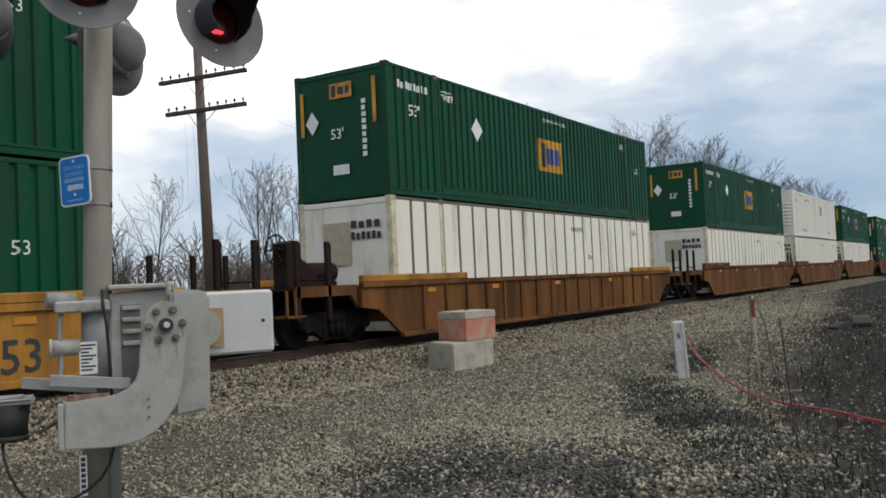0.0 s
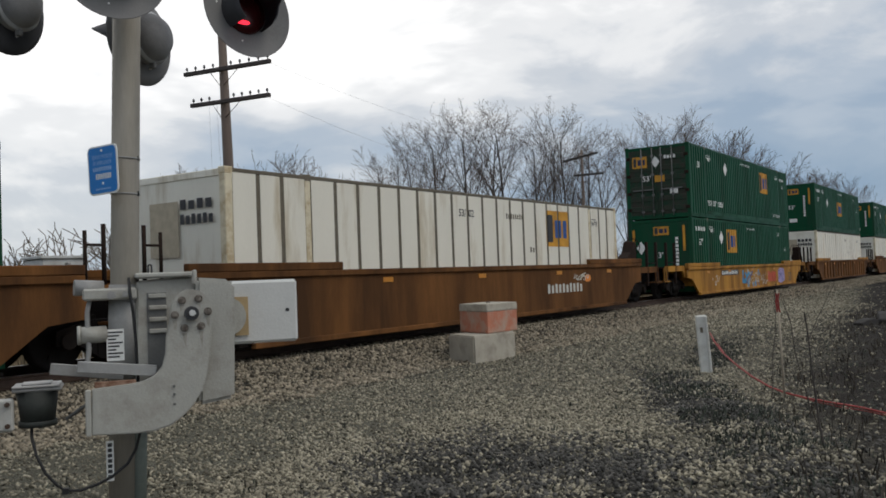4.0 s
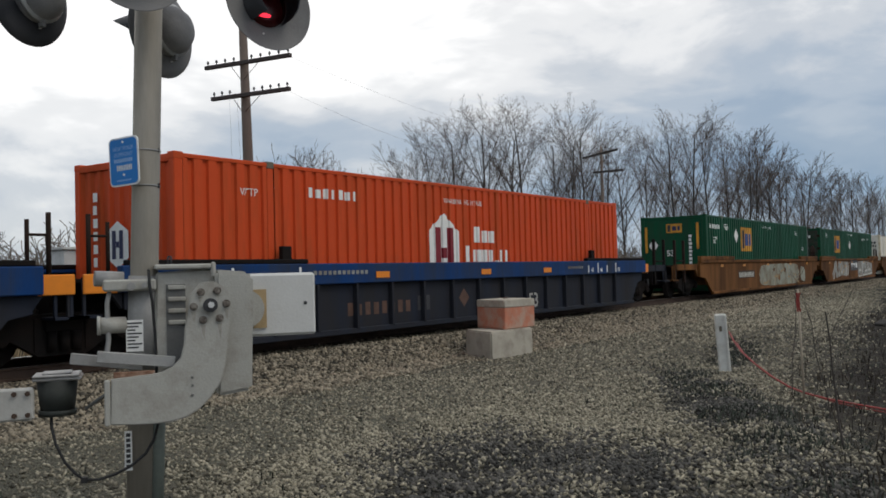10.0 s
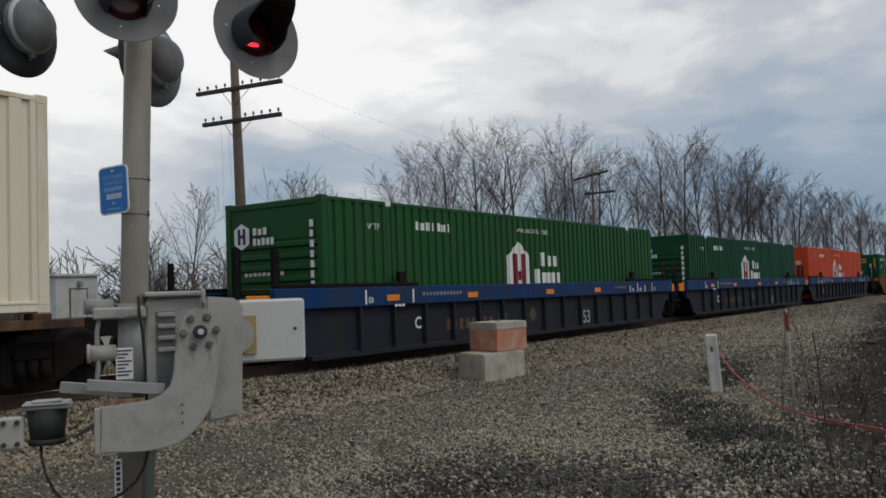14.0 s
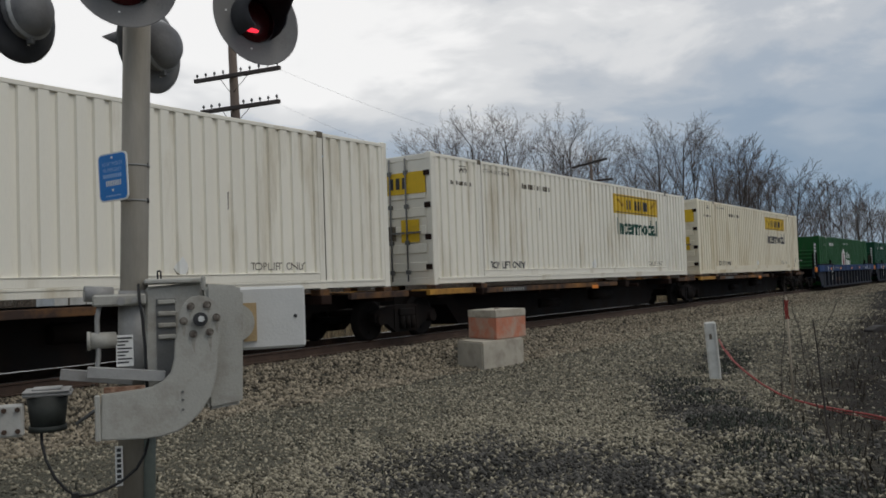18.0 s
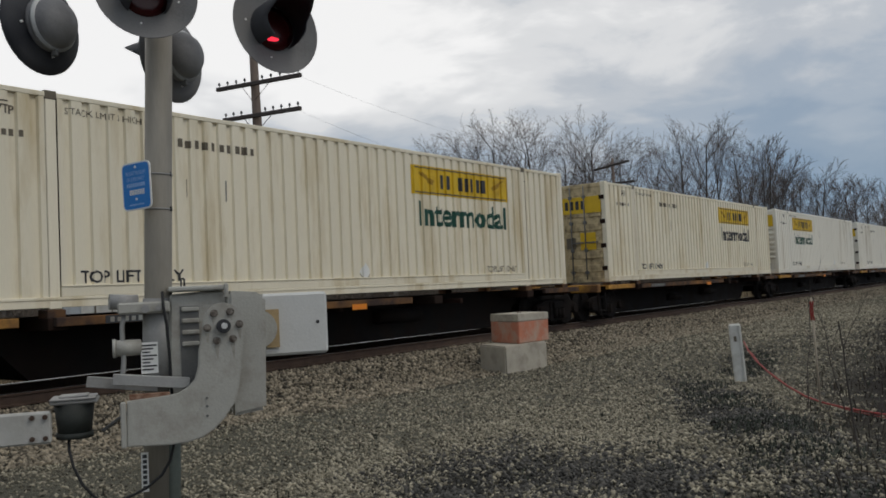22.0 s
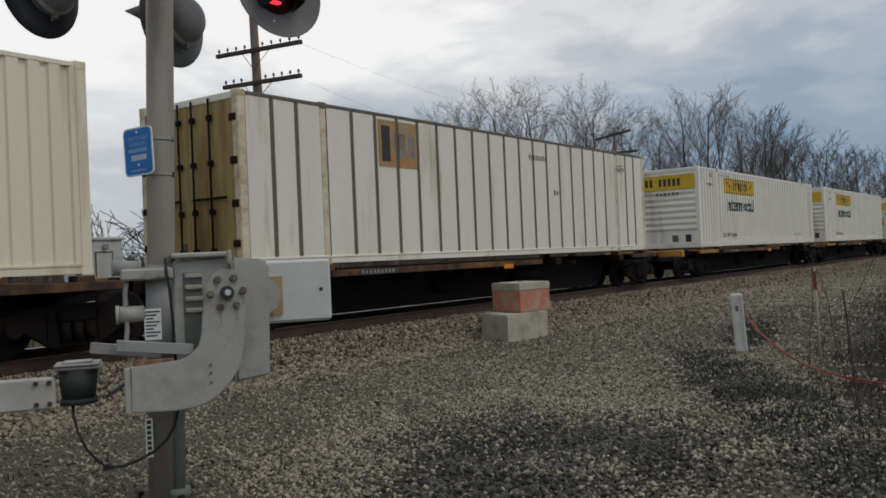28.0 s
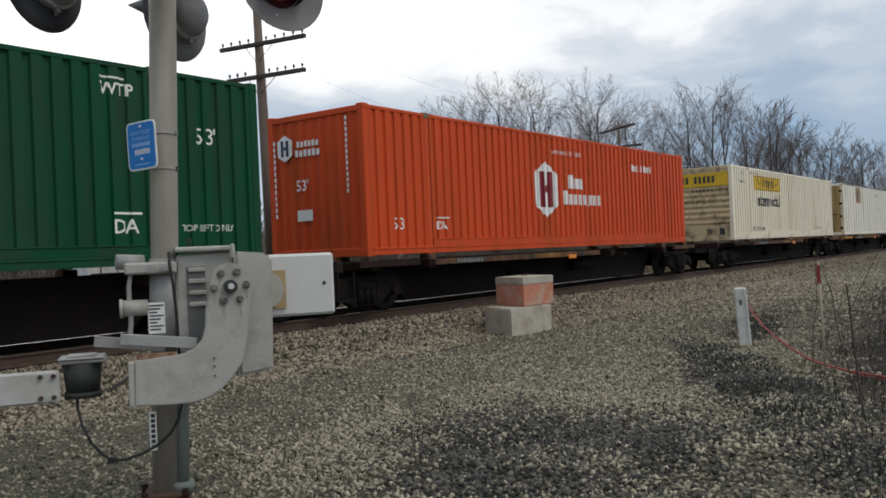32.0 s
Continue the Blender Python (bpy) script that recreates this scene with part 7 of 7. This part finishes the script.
# ---------------------------------------------------------------- pole line
def build_pole(x, y, height, arms, lean, label, pins=10, turn=0.0, thick=0.165):
    """arms: rows of height, length, shift along the arm, tilt in degrees."""
    root = thing("utility_pole", label, "utility pole", pose(x, y, -0.2, 0, 0, turn), group="old pole line")
    bm = bmesh.new()
    tube(bm, (0, 0, 0), (lean[0], lean[1], height), thick, thick * 0.6, n=14)
    part("pole", bm, POLE_WOOD, root)
    for z, arm, off, tilt in arms:
        k = z / height
        a = part("crossarm", boxes((-0.05, 0.05, -arm / 2, arm / 2, -0.048, 0.048), bevel=0.008), ARM_WOOD, root, "dark wooden crossarm", at=pose(lean[0] * k - 0.14, lean[1] * k + off, z, tilt, 0, 0))
        for s in (-1, 1):
            part("brace", tubes(((0.03, s * 0.42 - off * 0.5, -0.04), (0.06, s * 0.05 - off, -0.40), 0.009), n=5), RAIL_SIDE, a)
        for j in range(pins):
            yy = -arm / 2 + 0.08 + (arm - 0.16) * j / (pins - 1)
            if abs(yy + off) > 0.13:
                part("insulator", shared("insulator", lambda: finish("insulator", insulator(), GLASSY)), None, a, at=pose(0, yy, 0.046))
    return root


def insulator():
    return tubes(((0, 0, 0), (0, 0, 0.09), 0.012), ((0, 0, 0.055), (0, 0, 0.10), 0.032, 0.030), ((0, 0, 0.10), (0, 0, 0.125), 0.026, 0.015), n=8)


build_pole(15.31, 16.5, 8.2, ((6.29, 2.40, -0.25, 0), (7.09, 2.62, -0.20, 0)), (-0.27, 0.0), "weathered wooden pole with two crossarms of insulators", turn=9)
build_pole(36.77, 16.88, 7.3, ((6.13, 1.45, -0.38, 0), (6.95, 1.75, 0.0, -8)), (0.0, 0.0), "weathered wooden pole with two crossarms down the line", 6, thick=0.10)


def build_wires():
    rng = random.Random(8)
    rows = []
    for y0, dz in ((15.35, 2.1), (15.6, 1.7), (15.9, 2.6)):
        bm = bmesh.new()
        pts = [(15.13 + 0.03 * k, y0 + 1.2 + rng.uniform(-0.03, 0.03) + 0.02 * k, 6.08 - dz * k / 6) for k in range(7)]
        path_tube(bm, pts, 0.002, n=5)
        solid("loose_wire", bm, CABLE, "thin broken wire hanging from a crossarm", "wire", group="wires of the pole line")
    for y0, y1, z0, z1, sag in ((15.3, 15.9, 6.16, 5.85, 0.9), (15.2, 15.8, 6.97, 6.75, 0.6)):
        bm = bmesh.new()
        pts = [(15.13 + 21.6 * k / 16, y0 + (y1 - y0) * k / 16, z0 + (z1 - z0) * k / 16 - sag * 4 * (k / 16) * (1 - k / 16)) for k in range(17)]
        path_tube(bm, pts, 0.002, n=5)
        solid("slack_wire", bm, CABLE, "thin slack wire between two poles", "wire", group="wires of the pole line")


build_wires()


# ---------------------------------------------------------------- sheds beyond the track
def build_shed(x, y, w, d, h, label, door):
    root = thing("equipment_shed", label, "shed", pose(x, y, -0.2, 0, 0, -8))
    part("shed_wall", boxes((0, w, 0, d, 0, h), bevel=0.015), SHED, root)
    part("shed_roof", boxes((-0.06, w + 0.06, -0.06, d + 0.06, h, h + 0.07), bevel=0.01), SHED, root)
    if door:
        dr = part("shed_door", boxes((w * 0.34, w * 0.72, -0.03, 0, 0.2, h - 0.32), bevel=0.01), SHED, root)
        part("door_frame", boxes((w * 0.32, w * 0.34, -0.035, 0, 0.2, h - 0.3), (w * 0.72, w * 0.74, -0.035, 0, 0.2, h - 0.3), (w * 0.32, w * 0.74, -0.035, 0, h - 0.32, h - 0.29)), SEAM, dr)
        part("wall_lamp", boxes((w * 0.50, w * 0.60, -0.14, 0, h - 0.24, h - 0.10), bevel=0.02), ALU, root)


build_shed(12.35, 20.0, 1.08, 1.05, 2.58, "small white metal equipment shed beyond the track", True)
build_shed(14.6, 22.0, 1.0, 0.8, 1.5, "low grey metal cabinet beyond the track", False)


# ---------------------------------------------------------------- bare trees
def branch_mesh(segs, sides):
    """Tapered bars as one mesh: rows of start, end, radii."""
    n = len(segs)
    a = np.array([s[0] for s in segs], float)
    b = np.array([s[1] for s in segs], float)
    r = np.array([(s[2], s[3]) for s in segs], float)
    d = b - a
    d /= np.linalg.norm(d, axis=1)[:, None] + 1e-9
    ref = np.where(np.abs(d[:, 2:3]) > 0.9, np.array([[1.0, 0, 0]]), np.array([[0, 0, 1.0]]))
    u = np.cross(d, ref)
    u /= np.linalg.norm(u, axis=1)[:, None]
    v = np.cross(d, u)
    ang = np.arange(sides) * 2 * np.pi / sides
    ring = np.cos(ang)[None, :, None] * u[:, None] + np.sin(ang)[None, :, None] * v[:, None]
    pts = np.concatenate([a[:, None] + ring * r[:, :1, None], b[:, None] + ring * r[:, 1:, None]], 1)
    k = np.arange(sides)
    quad = np.stack([k, (k + 1) % sides, (k + 1) % sides + sides, k + sides], -1)
    idx = (quad[None] + (np.arange(n) * 2 * sides)[:, None, None]).reshape(-1)
    me = bpy.data.meshes.new("branches")
    me.vertices.add(n * 2 * sides)
    me.vertices.foreach_set("co", pts.reshape(-1))
    m = n * sides
    me.loops.add(m * 4)
    me.loops.foreach_set("vertex_index", idx)
    me.polygons.add(m)
    me.polygons.foreach_set("loop_start", np.arange(m) * 4)
    me.polygons.foreach_set("loop_total", np.full(m, 4))
    me.update(calc_edges=True)
    return me


def grow(seed, height, spread, forks, bushy=False, twig=0.011):
    """Limbs and twigs of one bare tree about its foot: upright leaders that part into a rounded, airy crown."""
    rng = random.Random(seed)
    thick, fine = [], []

    def limb(p, d, length, r, level):
        n = (9, 6, 4, 3, 2)[level]
        step = length / n
        for k in range(n):
            bend = (0.020, 0.032, 0.038, 0.04, 0.04)[level]
            lift = (0.02, 0.022, 0.010, 0.0, 0.0)[level]
            d = (d + Vector((rng.gauss(0, bend), rng.gauss(0, bend), rng.gauss(0, bend * 0.4) + lift))).normalized()
            q = p + d * step
            r1 = max(r * (0.87, 0.82, 0.78, 0.8, 0.8)[level], twig)
            (thick if level < 2 else fine).append((tuple(p), tuple(q), r, r1))
            p, r = q, r1
            done = (k + 1) / n
            if level < 4 and done > (0.26 if level == 0 and not bushy else 0.2):
                for _ in range(int(forks[level] + rng.random())):
                    side = Vector((rng.gauss(0, 1), rng.gauss(0, 1), rng.gauss(0, 0.15)))
                    side = (side - d * side.dot(d)).normalized()
                    nd = (d + side * rng.uniform(0.55, 0.95) * spread * (0.95, 0.95, 1.1, 1.2)[level]).normalized()
                    f = (0.14 + 0.54 * (1.02 - done) ** 0.6) if level == 0 else (0.54 - 0.20 * done)
                    limb(p, nd, length * f * rng.uniform(0.8, 1.1), max(r * rng.uniform(0.5, 0.68), twig), level + 1)
    if bushy:
        for _ in range(9):
            a = rng.uniform(0, 2 * math.pi)
            limb(Vector((rng.gauss(0, 0.06), rng.gauss(0, 0.06), 0)), Vector((math.cos(a) * 0.5, math.sin(a) * 0.5, 1)).normalized(), height * rng.uniform(0.5, 0.8), 0.022, 1)
    else:
        limb(Vector((0, 0, 0)), Vector((rng.gauss(0, 0.02), rng.gauss(0, 0.02), 1)), height * 0.93, height * 0.0125, 0)
    return thick, fine


def tree_kind(seed, spread, forks, name="bare_tree", label="bare leafless tree beyond the track", bushy=False, height=12.0, mats=None, twig=0.011):
    thick, fine = grow(seed, height, spread, forks, bushy, twig)
    top = max(s[1][2] for s in thick + fine)
    root = thing(name, label, "tree" if not bushy else "bush", pose(0, 0, -50), group="bare trees along the line" if not bushy else "leafless brush along the line")
    for nm, segs, m, sides in (("trunk", thick, (mats or (BARK, TWIG))[0], 5), ("crown", fine, (mats or (BARK, TWIG))[1], 3)):
        me = branch_mesh(segs, sides)
        me.materials.append(m)
        part(nm, me, None, root)
    return root, top


def plant(kinds, spots, rng, first):
    for x, y, h in spots:
        k = rng.randrange(len(kinds))
        root, top = kinds[k]
        s = h / top
        m = pose(x, y, ground_z(x, y) - 0.05, rng.uniform(-2, 2), rng.uniform(-2, 2), rng.uniform(0, 360)) @ Matrix.Diagonal((s * rng.uniform(0.9, 1.15), s * rng.uniform(0.9, 1.15), s, 1))
        if k in first:
            root.matrix_basis = m
            first.discard(k)
        else:
            c = copy_thing(root, Matrix())
            c.matrix_basis = m


def build_trees():
    rng = random.Random(11)
    tall = [tree_kind(s, sp, f, twig=0.0065) for s, sp, f in ((1, 0.9, (2.0, 1.55, 1.3, 0.35)), (2, 1.0, (2.0, 1.55, 1.3, 0.35)), (3, 0.8, (2.0, 1.55, 1.3, 0.35)), (4, 0.95, (2.0, 1.55, 1.3, 0.35)), (5, 0.85, (2.0, 1.55, 1.3, 0.35)), (6, 0.9, (2.0, 1.55, 1.3, 0.35)))]
    first = set(range(len(tall)))
    # rows of x, y, height
    front = [(38.6, 30, 7.2), (42.0, 31, 9.6), (42.5, 30, 11.2), (48.7, 33, 12.8), (48.4, 30, 13.8), (57.5, 34, 14.5), (54.6, 31, 14.2), (63, 33, 14.3), (59.6, 30, 14.1),
             (60.3, 29, 14.8), (74.9, 34, 15.5), (76.9, 33, 14.4), (76.6, 31, 14.5), (89.7, 34, 16), (85.1, 31, 17.2), (86.5, 30, 18.3), (102.1, 33, 19.7), (98.8, 30, 18.3)]
    left = [(27.9, 34, 7.8), (34, 33, 8.8), (40.2, 36, 8.4), (29.3, 38, 6.6), (35.5, 40, 5.8), (35.9, 33, 6.8), (39.8, 42, 6.4), (41.1, 40, 10.5), (50.8, 45, 10.5), (51.9, 48, 11.6)]
    back = [(114.9, 33, 19.6), (109.1, 30, 17.7), (128.1, 33, 18.4), (123.3, 30, 16), (152.3, 34, 17.9), (148.5, 31, 16.6), (184.7, 35, 20.7), (184.4, 32, 19.1), (215.7, 34, 21.1)]
    back += [(rng.uniform(60, 120), rng.uniform(35, 48), rng.uniform(10, 14)) for _ in range(9)]
    back += [(rng.uniform(120, 260), rng.uniform(28, 60), rng.uniform(14, 19)) for _ in range(40)]
    plant(tall, front, rng, first)
    lone = [tree_kind(80 + s, 0.75, (1.5, 1.1, 0.9, 0.25), "bare_tree", "sparse bare tree standing alone beyond the track", False, 9.0, None, 0.010) for s in range(3)]
    plant(lone, left, rng, set(range(3)))
    deep = [tree_kind(60 + s, 0.8, (1.7, 1.4, 0.9, 0), "bare_tree", "bare leafless tree in a dense row", False, 12.0, None, 0.014) for s in range(4)]
    plant(deep, back, rng, set(range(4)))
    brush = [tree_kind(20 + s, 0.9, (0, 1.2, 1.0, 0), "brush", "leafless brown brush along the track", True, 3.2, (BRUSH, BRUSH)) for s in range(3)]
    spots = [(rng.uniform(14, 130), rng.uniform(23, 34), rng.uniform(1.6, 3.8)) for _ in range(80)] + [(rng.uniform(12, 34), rng.uniform(26, 40), rng.uniform(1.2, 2.6)) for _ in range(30)] + [(rng.uniform(15, 70), rng.uniform(24, 32), rng.uniform(2.2, 4.6)) for _ in range(60)]
    plant(brush, spots, rng, set(range(3)))
    far = [tree_kind(40 + s, 0.85, (1.5, 1.3, 0, 0), "far_tree", "bare tree on the horizon with haze in its colour", False, 12.0, (FAR_TWIG, FAR_TWIG), 0.04) for s in range(2)]
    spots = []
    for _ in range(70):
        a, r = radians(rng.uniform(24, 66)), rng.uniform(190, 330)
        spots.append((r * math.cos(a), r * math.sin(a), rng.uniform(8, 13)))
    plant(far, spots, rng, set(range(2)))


build_trees()


def build_sapling(x, y, h, seed, lean):
    rng = random.Random(seed)
    segs = []

    def shoot(p, d, length, r, level):
        n = 5
        for k in range(n):
            d = (d + Vector((rng.gauss(0, 0.10), rng.gauss(0, 0.10), 0.05))).normalized()
            q = p + d * (length / n)
            segs.append((tuple(p), tuple(q), r, r * 0.86))
            p, r = q, r * 0.86
            for _ in range(1 if level < 2 and k > 1 and rng.random() < 0.65 else 0):
                side = Vector((rng.gauss(0, 1), rng.gauss(0, 1), 0.3)).normalized()
                shoot(p, (d + side * 0.55).normalized(), length * rng.uniform(0.3, 0.5), r * 0.6, level + 1)
    shoot(Vector((0, 0, 0)), Vector((lean[0], lean[1], 1)).normalized(), h, 0.012 if seed == 1 else 0.007, 0)
    me = branch_mesh(segs, 5)
    me.materials.append(BARK)
    root = thing("sapling", "thin leafless sapling at the edge of the gravel", "sapling", pose(x, y, ground_z(x, y) - 0.03), group="saplings by the gravel")
    part("stem", me, None, root)


for x, y, h, sd, ln in ((7.7, 1.50, 1.15, 1, (0.02, 0.05)), (10.6, 2.60, 1.35, 2, (-0.02, 0.08)), (9.6, 1.98, 1.25, 3, (0.05, 0.02)), (5.3, 1.05, 0.55, 4, (0.0, 0.2))):
    build_sapling(x, y, h, sd, ln)


# ---------------------------------------------------------------- grass
def blades(name, label, material, spots, lo, hi, width, droop, per=1):
    rng = np.random.default_rng(len(spots))
    base = np.repeat(np.asarray(spots, float), per, 0)
    n = len(base)
    base[:, :2] += rng.normal(0, 0.03, (n, 2)) * (per > 1)
    a = rng.random(n) * 2 * np.pi
    h = lo + (hi - lo) * rng.random(n)
    side = np.stack([np.cos(a), np.sin(a), 0 * a], -1) * width
    b = rng.random(n) * 2 * np.pi
    lean = np.stack([np.cos(b), np.sin(b), 0 * b], -1) * (h * droop * rng.random(n))[:, None]
    up = np.array([0, 0, 1.0])
    p0, p1 = base - side, base + side
    m0 = base + lean * 0.35 + up * (h * 0.6)[:, None]
    tip = base + lean + up * (h * (1 - 0.3 * droop))[:, None]
    pts = np.stack([p0, p1, m0 + side * 0.7, m0 - side * 0.7, tip], 1)
    me = bpy.data.meshes.new(name)
    k = np.arange(n) * 5
    faces = [(i, i + 1, i + 2, i + 3) for i in k] + [(i + 3, i + 2, i + 4) for i in k]
    me.from_pydata(pts.reshape(-1, 3).tolist(), [], [tuple(int(v) for v in f) for f in faces])
    me.materials.append(material)
    tagged(new(name, me), label, "grass", kind="stuff")


def build_grass():
    rng = random.Random(5)
    spots = []
    for _ in range(15000):
        x, y = 6 + 70 * rng.random() ** 1.4, 16.5 + 14 * rng.random() ** 1.5
        spots.append((x, y, ground_z(x, y)))
    blades("dry_grass_verge", "dry tan grass beyond the track", DRY_GRASS, spots, 0.25, 0.85, 0.012, 0.5)
    spots = []
    while len(spots) < 1500:
        x, y = rng.uniform(3, 22), rng.uniform(0.5, 7)
        if rng.random() < max(0.03, soil_share(x, y) * (y < 0.49 * x - 1.2)) * (noise.noise((x * 0.9, y * 0.9, 3)) > -0.15):
            spots.append((x, y, ground_z(x, y)))
    blades("low_weeds", "low grey-green weeds among the stones", WEED, spots, 0.03, 0.10, 0.007, 1.0, 3)
    spots = []
    while len(spots) < 3600:
        x, y = 6 + 40 * rng.random() ** 1.6, rng.uniform(-2, 4.6)
        if rng.random() < bank_share(x, y):
            spots.append((x, y, ground_z(x, y)))
    blades("dry_grass_bank", "dry brown grass on the bank", mat("brown_grass", (0.040, 0.032, 0.023), 0.9, var=0.3, island=True), spots, 0.05, 0.22, 0.007, 1.0, 2)


build_grass()

# ---------------------------------------------------------------- what moves
def way_at(t):
    k = min(int(t * 2), len(TRAIN_WAY) - 2)
    (a, p), (b, q) = TRAIN_WAY[k], TRAIN_WAY[k + 1]
    return p + (q - p) * (t - a) / (b - a)


def motions():
    for ob, s, z in MOVERS:
        walk(ob, [(t, pose(s + p, TRACK_Y, z)) for t, p in TRAIN_WAY])
    for w, dx in WHEELSETS:
        # wheels turn while they pass; far down the line the turning cannot be told
        x0 = w.parent.parent["run_from"] + w.parent.matrix_basis.translation.x
        near = [k for k in range(0, 32 * FPS + 1) if -3 < x0 + way_at(k / FPS) < 36]
        keys = [0] + [k for k in near if 0 < k < 32 * FPS] + [32 * FPS]
        first, last = (near[0], near[-1]) if near else (0, 0)
        turn = [(k, math.degrees(way_at(min(max(k, first), last) / FPS) / WHEEL_R) % 360) for k in keys]
        walk(w, [(k / FPS, pose(dx, 0, WHEEL_R, 0, a, 0)) for k, a in turn])


motions()
